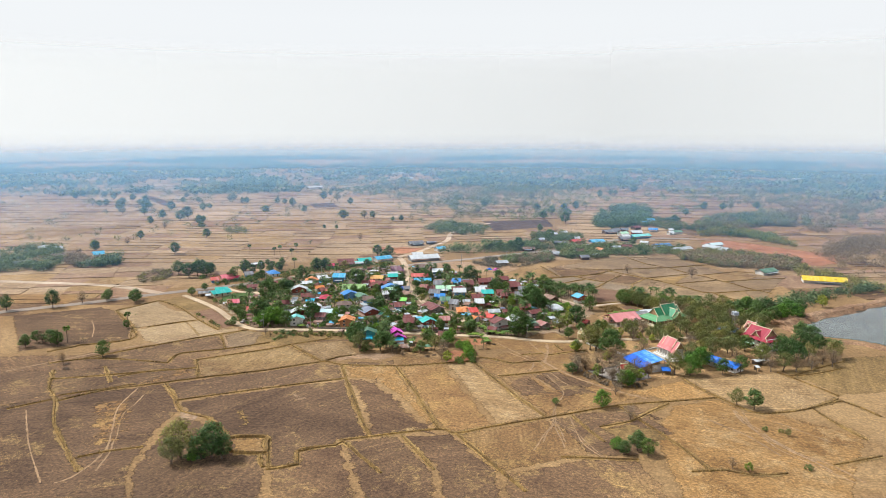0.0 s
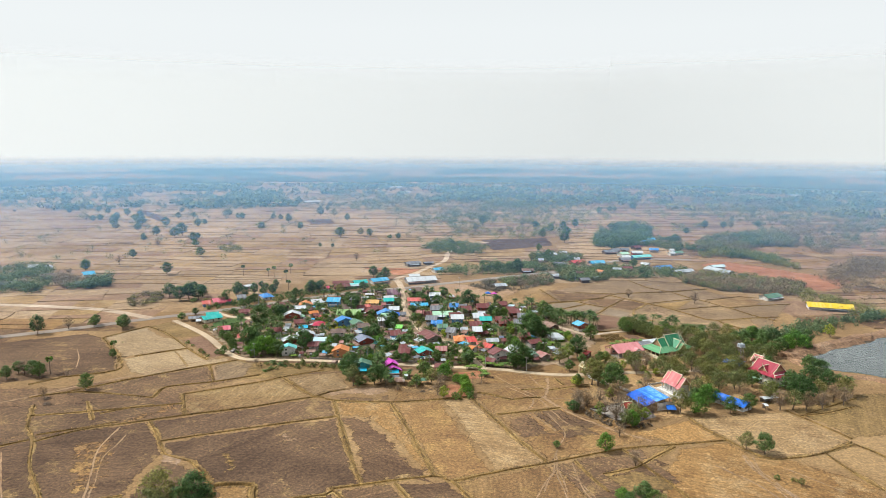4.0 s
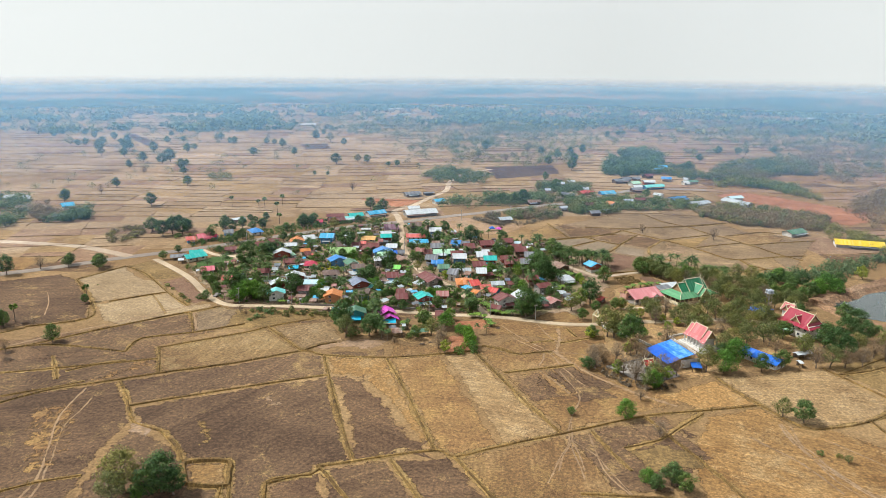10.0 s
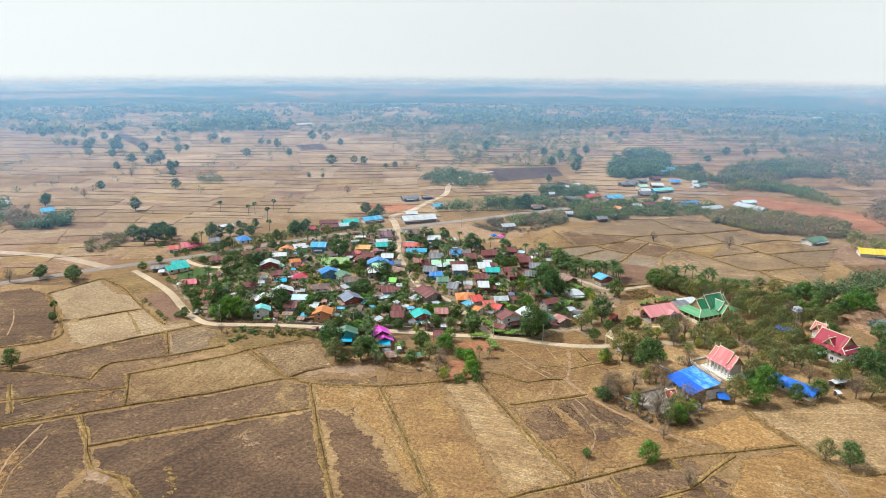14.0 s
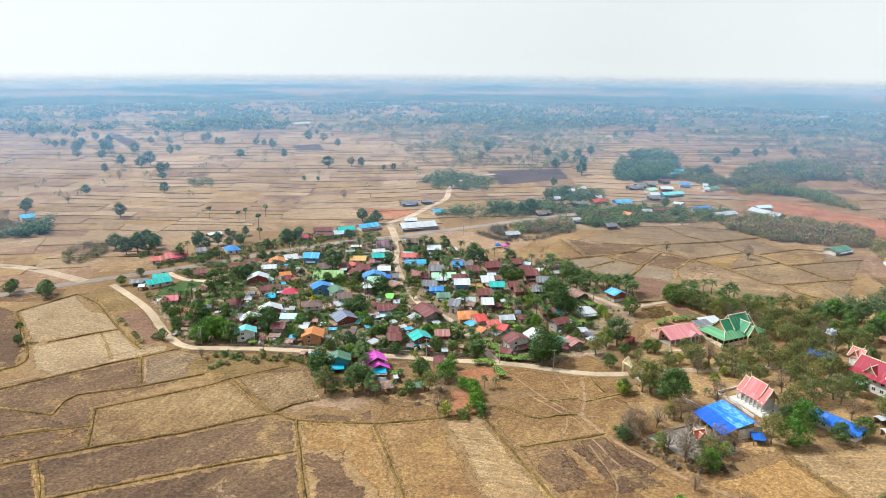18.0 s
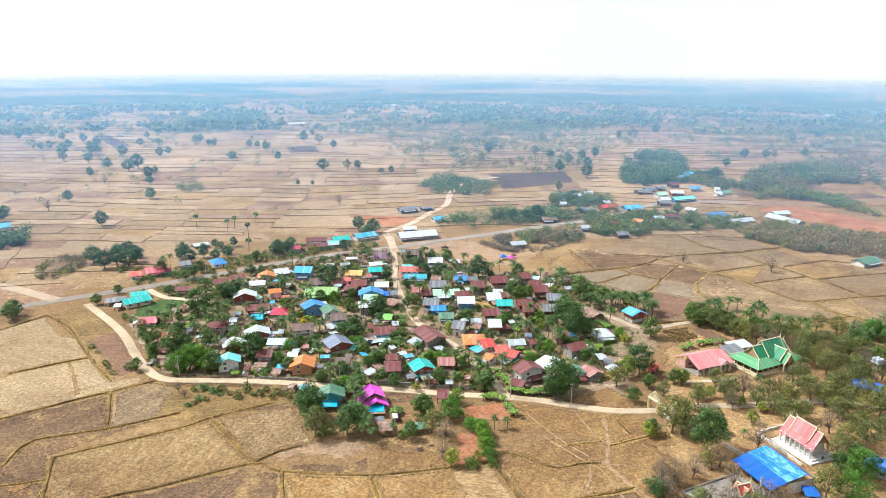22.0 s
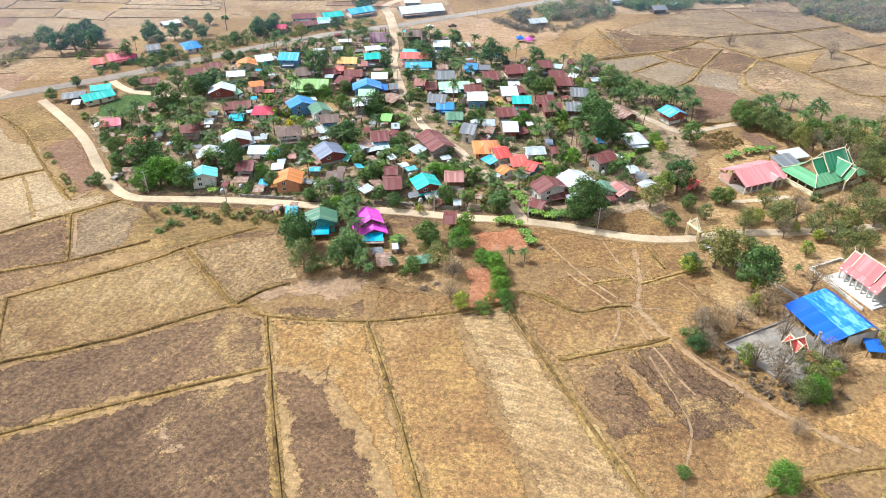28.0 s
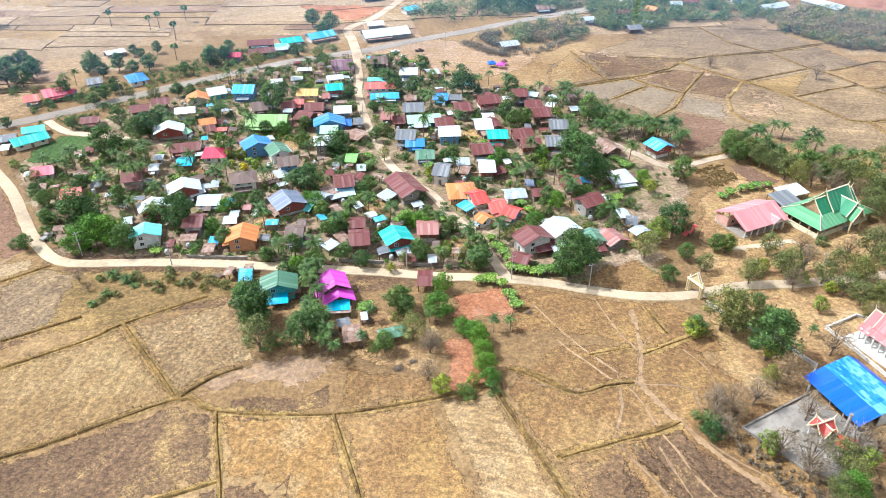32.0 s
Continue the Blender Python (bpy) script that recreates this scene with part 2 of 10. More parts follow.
GREENISH = earth("greenish_dry_grass", (0.135, 0.093, 0.039), (0.197, 0.132, 0.058), (0.245, 0.164, 0.079), 0.05, 1.6, straw=(0.269, 0.180, 0.078), share=0.3)
BANK = earth("bare_earth_bank", (0.17, 0.10, 0.06), (0.24, 0.15, 0.095), (0.31, 0.21, 0.14), 0.05, 1.2, 0)
BUND = earth("bund_dry_grass", (0.090, 0.056, 0.024), (0.185, 0.118, 0.044), (0.300, 0.205, 0.080), 0.10, 1.8)
VERGE = earth("golden_verge_grass", (0.165, 0.105, 0.042), (0.240, 0.160, 0.066), (0.315, 0.225, 0.100), 0.09, 1.6, 0, rowed=0.2)
# far bunds: weedy grass, with the banks' shadow darkened into the colour
DARKBUND = earth("bund_dark_weeds", (0.085, 0.057, 0.031), (0.145, 0.098, 0.054), (0.215, 0.15, 0.082), 0.05, 1.2)
# far stubble and soil, colours made paler and pinker to hold distance haze
HAZY_PALE = earth("far_pale_stubble", (0.205, 0.132, 0.073), (0.285, 0.195, 0.113), (0.335, 0.240, 0.150), 0.016, 0.9, 0, 0.5, 0.7, (0.36, 0.265, 0.16), 0.35)
HAZY_PALEST = earth("far_bleached_stubble", (0.230, 0.155, 0.090), (0.310, 0.220, 0.137), (0.36, 0.265, 0.175), 0.02, 0.9, 30, 0.5, 0.7, (0.38, 0.285, 0.185), 0.4)
HAZY_ROSY = earth("far_rosy_soil", (0.165, 0.098, 0.064), (0.232, 0.148, 0.100), (0.290, 0.198, 0.136), 0.018, 0.9, 10, 0.5, 0.7, (0.32, 0.23, 0.145), 0.3)
DIRT = earth("pale_dirt_road", (0.34, 0.26, 0.185), (0.44, 0.35, 0.26), (0.52, 0.43, 0.34), 0.06, 1.0, 0, rough=0.2)
TRACK = earth("trodden_pale_track", (0.205, 0.132, 0.075), (0.268, 0.182, 0.110), (0.320, 0.228, 0.148), 0.12, 1.4, 0, rough=0.4)
CONCRETE = earth("worn_concrete_road", (0.335, 0.265, 0.185), (0.440, 0.355, 0.255), (0.510, 0.420, 0.315), 0.05, 0.8, 0, rough=0.2)
SLAB = earth("grey_concrete_paving", (0.190, 0.172, 0.158), (0.255, 0.235, 0.218), (0.315, 0.296, 0.280), 0.1, 0.7, 0, rough=0.2)
ASPHALT = earth("dusty_grey_asphalt", (0.22, 0.19, 0.165), (0.28, 0.245, 0.215), (0.34, 0.30, 0.265), 0.03, 0.8, 0, rough=0.2)

ROOFS = {
    "maroon": sheet_metal("roof_maroon", (0.150, 0.042, 0.042), 0.13, 0.55, 0.09),
    "brown": sheet_metal("roof_brown", (0.145, 0.10, 0.088), 0.12, 0.6, 0.1),
    "rust": sheet_metal("roof_rusty", (0.32, 0.22, 0.18), 0.26, 0.6, 0.25),
    "white": sheet_metal("roof_white", (0.52, 0.56, 0.59), 0.04, 0.4, 0.2),
    "pale": sheet_metal("roof_pale_zinc", (0.38, 0.43, 0.47), 0.08, 0.38, 0.3),
    "grey": sheet_metal("roof_grey", (0.16, 0.17, 0.19), 0.07, 0.5, 0.2),
    "slate": sheet_metal("roof_slate_blue", (0.17, 0.20, 0.28), 0.05, 0.45, 0.2),
    "blue": sheet_metal("roof_blue", (0.045, 0.22, 0.56), 0.0, 0.4, 0.2),
    "royal": sheet_metal("roof_royal_blue", (0.025, 0.14, 0.58), 0.0, 0.4, 0.12),
    "sky": sheet_metal("roof_sky_blue", (0.06, 0.36, 0.60), 0.0, 0.4, 0.3),
    "ice": sheet_metal("roof_ice_blue", (0.45, 0.64, 0.72), 0.0, 0.4, 0.4),
    "teal": sheet_metal("roof_teal", (0.025, 0.40, 0.37), 0.0, 0.4, 0.12),
    "aqua": sheet_metal("roof_aqua", (0.16, 0.56, 0.56), 0.0, 0.4, 0.3),
    "cyan": sheet_metal("roof_cyan", (0.02, 0.40, 0.62), 0.0, 0.4, 0.1),
    "green": sheet_metal("roof_faded_green", (0.09, 0.20, 0.13), 0.02, 0.5, 0.2),
    "lime": sheet_metal("roof_lime", (0.22, 0.60, 0.12), 0.0, 0.45, 0.15),
    "mint": sheet_metal("roof_mint", (0.36, 0.60, 0.42), 0.0, 0.45, 0.25),
    "leafgreen": sheet_metal("roof_pale_green", (0.24, 0.40, 0.14), 0.0, 0.5, 0.3),
    "orange": sheet_metal("roof_orange", (0.55, 0.20, 0.06), 0.0, 0.5, 0.15),
    "amber": sheet_metal("roof_amber", (0.62, 0.36, 0.12), 0.0, 0.5, 0.2),
    "red": sheet_metal("roof_red", (0.52, 0.07, 0.06), 0.0, 0.45, 0.12),
    "crimson": sheet_metal("roof_crimson", (0.42, 0.035, 0.08), 0.0, 0.45, 0.12),
    "salmon": sheet_metal("roof_salmon", (0.52, 0.12, 0.10), 0.0, 0.5, 0.2),
    "pink": sheet_metal("roof_pink", (0.58, 0.12, 0.17), 0.0, 0.5, 0.2),
    "rose": sheet_metal("roof_rose_brown", (0.33, 0.14, 0.125), 0.04, 0.55, 0.2),
    "mauve": sheet_metal("roof_mauve", (0.17, 0.09, 0.13), 0.02, 0.6, 0.2),
    "magenta": sheet_metal("roof_magenta", (0.62, 0.06, 0.50), 0.0, 0.4, 0.15),
    "yellow": sheet_metal("roof_yellow", (0.70, 0.50, 0.02), 0.0, 0.45, 0.15),
}
WALLS = {
    "white": wallpaint("white_plaster", (0.66, 0.64, 0.60)),
    "cream": wallpaint("cream_plaster", (0.62, 0.55, 0.40)),
    "yellow": wallpaint("yellow_plaster", (0.62, 0.58, 0.30)),
    "grey": wallpaint("grey_cement_wall", (0.33, 0.31, 0.29)),
    "blue": wallpaint("blue_painted_wall", (0.12, 0.26, 0.45)),
    "teal": wallpaint("teal_painted_wall", (0.08, 0.36, 0.36)),
    "red": planks("red_brown_boards", (0.22, 0.06, 0.045)),
    "wood": planks("dark_timber_boards", (0.13, 0.085, 0.06)),
    "ash": planks("weathered_grey_boards", (0.22, 0.19, 0.16)),
    "orange": wallpaint("orange_plaster", (0.52, 0.24, 0.12)),
    "pink": wallpaint("pink_plaster", (0.58, 0.34, 0.28)),
}
FRAME = wallpaint("white_frame_paint", (0.6, 0.58, 0.54))
TIMBER = planks("timber_post_wood", (0.17, 0.12, 0.085))
POST = wallpaint("concrete_post", (0.40, 0.38, 0.35))
GILT = wallpaint("cream_gilt_stucco", (0.58, 0.46, 0.26))
WHITE = WALLS["white"]
GLASS, _n, _l, _b = material("dark_window_glass", 0.08)
_b.inputs["Base Color"].default_value, _b.inputs["Specular IOR Level"].default_value = (0.03, 0.04, 0.05, 1), 0.6
WATER, _n, _l, _b = material("murky_pond_water", 0.06)
_b.inputs["Base Color"].default_value, _b.inputs["Specular IOR Level"].default_value = (0.055, 0.068, 0.062, 1), 0.5
bump(_n, _l, _b, noise_tex(_n, _l, coords(_n, _l), 0.9, 3), 0.06, 0.05)
BARK = planks("grey_brown_bark", (0.17, 0.13, 0.10))
LEAF = {
    "dark": leaf("dark_green_leaves", (0.044, 0.092, 0.030), (0.108, 0.200, 0.058)),
    "mid": leaf("mid_green_leaves", (0.066, 0.122, 0.036), (0.156, 0.252, 0.074)),
    "bright": leaf("bright_green_leaves", (0.065, 0.155, 0.022), (0.15, 0.31, 0.045)),
    "lemon": leaf("yellow_green_leaves", (0.156, 0.211, 0.034), (0.324, 0.409, 0.069)),
    "olive": leaf("dusty_olive_leaves", (0.105, 0.128, 0.044), (0.235, 0.255, 0.088)),
    "bare": leaf("dry_grey_twigs", (0.17, 0.125, 0.085), (0.29, 0.225, 0.16), 0.2),
    "palm": leaf("palm_fronds", (0.026, 0.062, 0.016), (0.088, 0.150, 0.040), 0.08),
    "banana": leaf("banana_leaves", (0.084, 0.158, 0.029), (0.192, 0.310, 0.063)),
    "straw": leaf("dry_grass_blades", (0.15, 0.10, 0.035), (0.30, 0.21, 0.085), 0.2),
    "wood": leaf("muted_wood_leaves", (0.058, 0.098, 0.046), (0.135, 0.200, 0.088)),
    "brush": leaf("grey_brown_brushwood", (0.150, 0.130, 0.098), (0.245, 0.212, 0.160), 0.25),
    "gold": leaf("bright_yellow_foliage", (0.40, 0.33, 0.02), (0.62, 0.55, 0.05)),
}
# the same foliage seen from afar: leaf clusters run together, so they differ less from one another
FAR_LEAF = {
    LEAF["wood"]: leaf("muted_wood_leaves_afar", (0.063, 0.110, 0.051), (0.183, 0.262, 0.120), 0.25, 0.35),
    LEAF["olive"]: leaf("dusty_olive_leaves_afar", (0.110, 0.137, 0.051), (0.275, 0.293, 0.112), 0.25, 0.35),
    LEAF["brush"]: leaf("grey_brown_brushwood_afar", (0.159, 0.137, 0.102), (0.275, 0.238, 0.181), 0.25, 0.45),
    LEAF["dark"]: leaf("dark_green_leaves_afar", (0.049, 0.102, 0.037), (0.122, 0.222, 0.068), 0.25, 0.45),
    LEAF["mid"]: leaf("mid_green_leaves_afar", (0.073, 0.137, 0.044), (0.173, 0.281, 0.085), 0.25, 0.45),
}
from mathutils import geometry
# ---- building blocks ----
def mesh_of(name, verts, faces, mat):
    me = bpy.data.meshes.new(name)
    me.from_pydata([tuple(v) for v in verts], [], faces)
    me.materials.append(mat)
    return me


def part(name, me, parent, label=""):
    ob = new(name, me)
    ob.parent = parent
    return tagged(ob, label)


def place(name, me, m, label, category, group="", kind=""):
    ob = new(name, me)
    ob.matrix_world = m
    return tagged(ob, label, category, group, kind)


def base(name, m, label, category, group=""):
    ob = new(name)
    ob.empty_display_size = 0.5
    ob.matrix_world = m
    return tagged(ob, label, category, group)


BOX = [(0, 1, 2, 3), (7, 6, 5, 4), (0, 4, 5, 1), (1, 5, 6, 2), (2, 6, 7, 3), (3, 7, 4, 0)]


def box(x0, y0, z0, x1, y1, z1, taper=0.0):
    t = taper
    v = [(x0, y0, z0), (x0, y1, z0), (x1, y1, z0), (x1, y0, z0),
         (x0 + t, y0 + t, z1), (x0 + t, y1 - t, z1), (x1 - t, y1 - t, z1), (x1 - t, y0 + t, z1)]
    return v, [tuple(f) for f in BOX]


def prism(poly, z0, z1):
    """A closed prism over a polygon given anticlockwise."""
    n = len(poly)
    v = [(*p, z0) for p in poly] + [(*p, z1) for p in poly]
    f = [tuple(range(n - 1, -1, -1)), tuple(range(n, 2 * n))]
    f += [(i, (i + 1) % n, n + (i + 1) % n, n + i) for i in range(n)]
    return v, f


def join(*solids):
    v, f = [], []
    for a, b in solids:
        k = len(v)
        v += list(a)
        f += [tuple(i + k for i in q) for q in b]
    return v, f


def slab(quad, thick):
    """A quad (anticlockwise from above) with a thickness below it."""
    q = [Vector(p) for p in quad]
    nrm = (q[1] - q[0]).cross(q[2] - q[0]).normalized() * thick
    v = [p - nrm for p in q] + q
    return v, [(3, 2, 1, 0), (4, 5, 6, 7), (0, 1, 5, 4), (1, 2, 6, 5), (2, 3, 7, 6), (3, 0, 4, 7)]


def tube(points, radii, sides=6):
    v, f = [], []
    for k, (p, r) in enumerate(zip(points, radii)):
        p = Vector(p)
        d = (Vector(points[min(k + 1, len(points) - 1)]) - Vector(points[max(k - 1, 0)])).normalized()
        a = d.orthogonal().normalized()
        b = d.cross(a)
        v += [p + (a * math.cos(i * 2 * math.pi / sides) + b * math.sin(i * 2 * math.pi / sides)) * r for i in range(sides)]
        if k:
            o = (k - 1) * sides
            f += [(o + i, o + (i + 1) % sides, o + sides + (i + 1) % sides, o + sides + i) for i in range(sides)]
    f.append(tuple(range(sides - 1, -1, -1)))
    f.append(tuple(len(v) - sides + i for i in range(sides)))
    return v, f


# ---- ground ----
LAYER = [0.02]
BUND_LINES = []
LANES = []   # road lines, kept clear of planting


def layer():
    LAYER[0] += 0.0006
    return LAYER[0]


def smooth(points, steps=5, closed=False):
    """A Catmull-Rom line through the points."""
    p = [Vector(q) for q in points]
    n, out = len(p), []
    for i in range(n if closed else n - 1):
        a, b, c, d = (p[(i + k) % n] if closed else p[max(0, min(n - 1, i + k))] for k in (-1, 0, 1, 2))
        for s in range(steps):
            t = s / steps
            out.append(0.5 * (2 * b + (c - a) * t + (2 * a - 5 * b + 4 * c - d) * t * t + (3 * b - a - 3 * c + d) * t ** 3))
    return out if closed else out + [p[-1]]


def field(mat, label, *points, curved=False, wobble=0.5, category="field", thin=0.0):
    """A plot of land with a slightly ragged edge."""
    rnd = random.Random(str(points))
    if curved:
        line = []
        for p in smooth(points, 14, True):
            w = noise.noise_vector(Vector((p.x * 0.25, p.y * 0.25, 3.0))) * 1.1 + noise.noise_vector(Vector((p.x * 0.9, p.y * 0.9, 9.0))) * 0.35
            line.append(p + Vector((w.x, w.y)))
    else:
        line = []
        for a, b in zip(points, points[1:] + points[:1]):
            a, b = Vector(a), Vector(b)
            k = max(1, min(30, int((b - a).length / 5)))
            line += [a.lerp(b, i / k) for i in range(k)]
    if sum(a.x * b.y - b.x * a.y for a, b in zip(line, line[1:] + line[:1])) < 0:
        line.reverse()
    line = [(p.x + rnd.uniform(-wobble, wobble), p.y + rnd.uniform(-wobble, wobble)) for p in line]
    z = layer()
    n = len(line)
    area = abs(sum(a[0] * b[1] - b[0] * a[1] for a, b in zip(line, line[1:] + line[:1]))) / 2
    deep = min(6.0 if curved else 3.0, 0.25 * math.sqrt(area))
    ring = []
    for i, p in enumerate(line):
        a, b = Vector(line[i - 1]), Vector(line[(i + 1) % n])
        d = (b - a).normalized()
        ring.append((p[0] - d.y * deep, p[1] + d.x * deep))
    soft = category != "paving" and category != "pond"
    pts = line + (ring if soft else [])
    edges = [(n + i, n + (i + 1) % n) for i in range(n)] if soft else []
    flat, _, faces, origin, _, _ = geometry.delaunay_2d_cdt([Vector(p) for p in pts], edges, [tuple(range(n))], 1, 0.001)
    k = len(flat)
    v = [(p.x, p.y, z) for p in flat] + [(*p, z) for p in line] + [(*p, -0.3) for p in line]
    f = [tuple(q) for q in faces] + [(k + i, k + n + i, k + n + (i + 1) % n, k + (i + 1) % n) for i in range(n)]
    me = mesh_of("field", v, f, mat)
    if soft:
        frayed(me, [1.0 if any(o < n for o in ids) else thin for ids in origin] + [1.0] * (2 * n))
    return place("field", me, Matrix(), label, category, kind="structure")


def frayed(me, values):
    """Marks where a ground cover thins out: 1 at its edge, 0 inside."""
    me.attributes.new("fray", 'FLOAT', 'POINT').data.foreach_set("value", values)


def strip(line, wide, z, thin=0.0):
    """A ribbon of ground cover along a line, thinning out to both sides. wide: a half width left and right of each point."""
    v, f, w = [], [], []
    for i, (p, (a, b)) in enumerate(zip(line, wide)):
        d = (line[min(i + 1, len(line) - 1)] - line[max(i - 1, 0)]).normalized()
        s = Vector((-d.y, d.x))
        for q, fray in ((p + s * a, 1), (p + s * a * 0.3, thin), (p - s * b * 0.3, thin), (p - s * b, 1)):
            v.append((q.x, q.y, z))
            w.append(float(fray))
        if i:
            o = (i - 1) * 4
            f += [(o + k, o + k + 1, o + k + 5, o + k + 4) for k in range(3)]
    return v, f, w


def trail(width, label, *points, mat=None, name="footpath", category="footpath"):
    """A trodden line through the stubble with soft edges."""
    rnd = random.Random(str(points))
    far = sum((Vector(a) - Vector(b)).length for a, b in zip(points, points[1:]))
    line = smooth(points, max(3, int(far / len(points) / 1.6)))
    wide = [(width * rnd.uniform(0.5, 1.0), width * rnd.uniform(0.5, 1.0)) for _ in line]
    v, f, w = strip(line, wide, layer() + 0.004, 0.2)
    me = mesh_of(name, v, [q[::-1] for q in f], mat or TRACK)
    frayed(me, w)
    return place(name, me, Matrix(), label, category, kind="structure")


def ridge(v, f, points, width, height, rnd):
    """Adds an earth bank with sloping sides along a line."""
    if min(p[1] for p in points) > 100:   # the plots behind the village have straight sides
        line = [Vector(a).lerp(Vector(b), k / 4) for a, b in zip(points, points[1:]) for k in range(4)] + [Vector(points[-1])]
    else:
        line = smooth(points, max(2, int(1 + (Vector(points[0]) - Vector(points[-1])).length / len(points) / 6)))
    o = len(v)
    for i, p in enumerate(line):
        d = (line[min(i + 1, len(line) - 1)] - line[max(i - 1, 0)]).normalized()
        s = Vector((-d.y, d.x))
        w, h = width * rnd.uniform(0.75, 1.25), height * rnd.uniform(0.7, 1.2)
        c = p + s * rnd.uniform(-0.12, 0.12) * width
        for k, z in ((-0.5, -0.1), (-0.2, h), (0.2, h), (0.5, -0.1)):
            q = c + s * w * k
            v.append((q.x, q.y, z))
        if i:
            a = o + (i - 1) * 4
            f += [(a + k, a + k + 1, a + k + 5, a + k + 4) for k in range(3)]
    f.append((o, o + 1, o + 2, o + 3))
    e = len(v) - 4
    f.append((e + 3, e + 2, e + 1, e))


def bund(*points, width=1.2, height=0.5, mat=None, label="low grassy earth bund between dry fields"):
    v, f = [], []
    ridge(v, f, points, width, height, random.Random(str(points)))
    if width < 2:
        BUND_LINES.append(points)
        rnd_ = random.Random(str(points) + "verge")
        steps_ = max(3, int((Vector(points[0]) - Vector(points[-1])).length / len(points) / 1.5))
        line = smooth(points, steps_) if min(p[1] for p in points) < 100 else [Vector(a).lerp(Vector(b), k / steps_) for a, b in zip(points, points[1:]) for k in range(steps_)] + [Vector(points[-1])]
        wide = []
        for p in line:
            w = noise.noise(Vector((p.x * 0.06, p.y * 0.06, 5.0))) + 0.4
            wide.append(tuple(max(0.7, 0.9 + 1.9 * q + rnd_.uniform(-0.5, 0.5)) for q in (w, noise.noise(Vector((p.x * 0.06, p.y * 0.06, 9.0))) + 0.3)))
        vv, ff, ww = strip(line, wide, layer() + 0.002)
        me = mesh_of("verge", vv, [q[::-1] for q in ff], VERGE)
        frayed(me, ww)
        place("verge", me, Matrix(), "ragged golden dry grass verge along a bund", "grass verge", kind="structure")
    return place("bund", mesh_of("bund", v, f, mat or BUND), Matrix(), label, "earth bund", kind="structure")


def road(mat, width, label, *points, name="road", thick=0.06, ragged=0.05, category="road"):
    rnd = random.Random(str(points))
    line = smooth(points, 6)
    LANES.append((line, width))
    top = layer() + thick
    v, f = [], []
    for i, p in enumerate(line):
        d = (line[min(i + 1, len(line) - 1)] - line[max(i - 1, 0)]).normalized()
        s = Vector((-d.y, d.x)) * width / 2
        for k in (1, -1):
            q = p + s * k * (1 + rnd.uniform(-ragged, ragged))
            v += [(q.x, q.y, top), (q.x + s.x * k * 0.1, q.y + s.y * k * 0.1, -0.1)]
        if i:
            a, b = (i - 1) * 4, i * 4
            f += [(a, a + 2, b + 2, b), (a + 1, a, b, b + 1), (a + 2, a + 3, b + 3, b + 2)]
    return place(name, mesh_of(name, v, f, mat), Matrix(), label, category, kind="structure")


# ---- houses ----
WIN = {}


def window_meshes(w, h):
    if (w, h) not in WIN:
        fr = join(box(-w / 2, -0.05, 0, -w / 2 + 0.1, 0.06, h), box(w / 2 - 0.1, -0.05, 0, w / 2, 0.06, h),
                  box(-w / 2 + 0.1, -0.05, h - 0.1, w / 2 - 0.1, 0.06, h), box(-w / 2 + 0.1, -0.08, 0, w / 2 - 0.1, 0.06, 0.1),
                  box(-0.04, -0.05, 0.1, 0.04, 0.05, h - 0.1))
        WIN[w, h] = (mesh_of("window", *fr, FRAME), mesh_of("pane", *box(-w / 2 + 0.1, -0.015, 0.1, w / 2 - 0.1, 0.03, h - 0.1), GLASS),
                     mesh_of("door", *join(box(-w / 2, -0.06, 0, w / 2, 0.05, h), box(w / 2 - 0.25, -0.1, h * 0.5, w / 2 - 0.18, -0.05, h * 0.55)), TIMBER))
    return WIN[w, h]


def window(parent, x, y, z, turn, w=1.3, h=1.2):
    fr, pane, _ = window_meshes(w, h)
    o = part("window", fr, parent)
    o.matrix_local = pose(x, y, z, 0, 0, turn)
    part("pane", pane, o)


POSTS = {}


def post(parent, x, y, h, r=0.11, mat=None):
    key = (round(h, 2), r, mat)
    if key not in POSTS:
        POSTS[key] = mesh_of("post", *box(-r, -r, 0, r, r, h), mat or TIMBER)
    o = part("post", POSTS[key], parent)
    o.location = (x, y, 0)


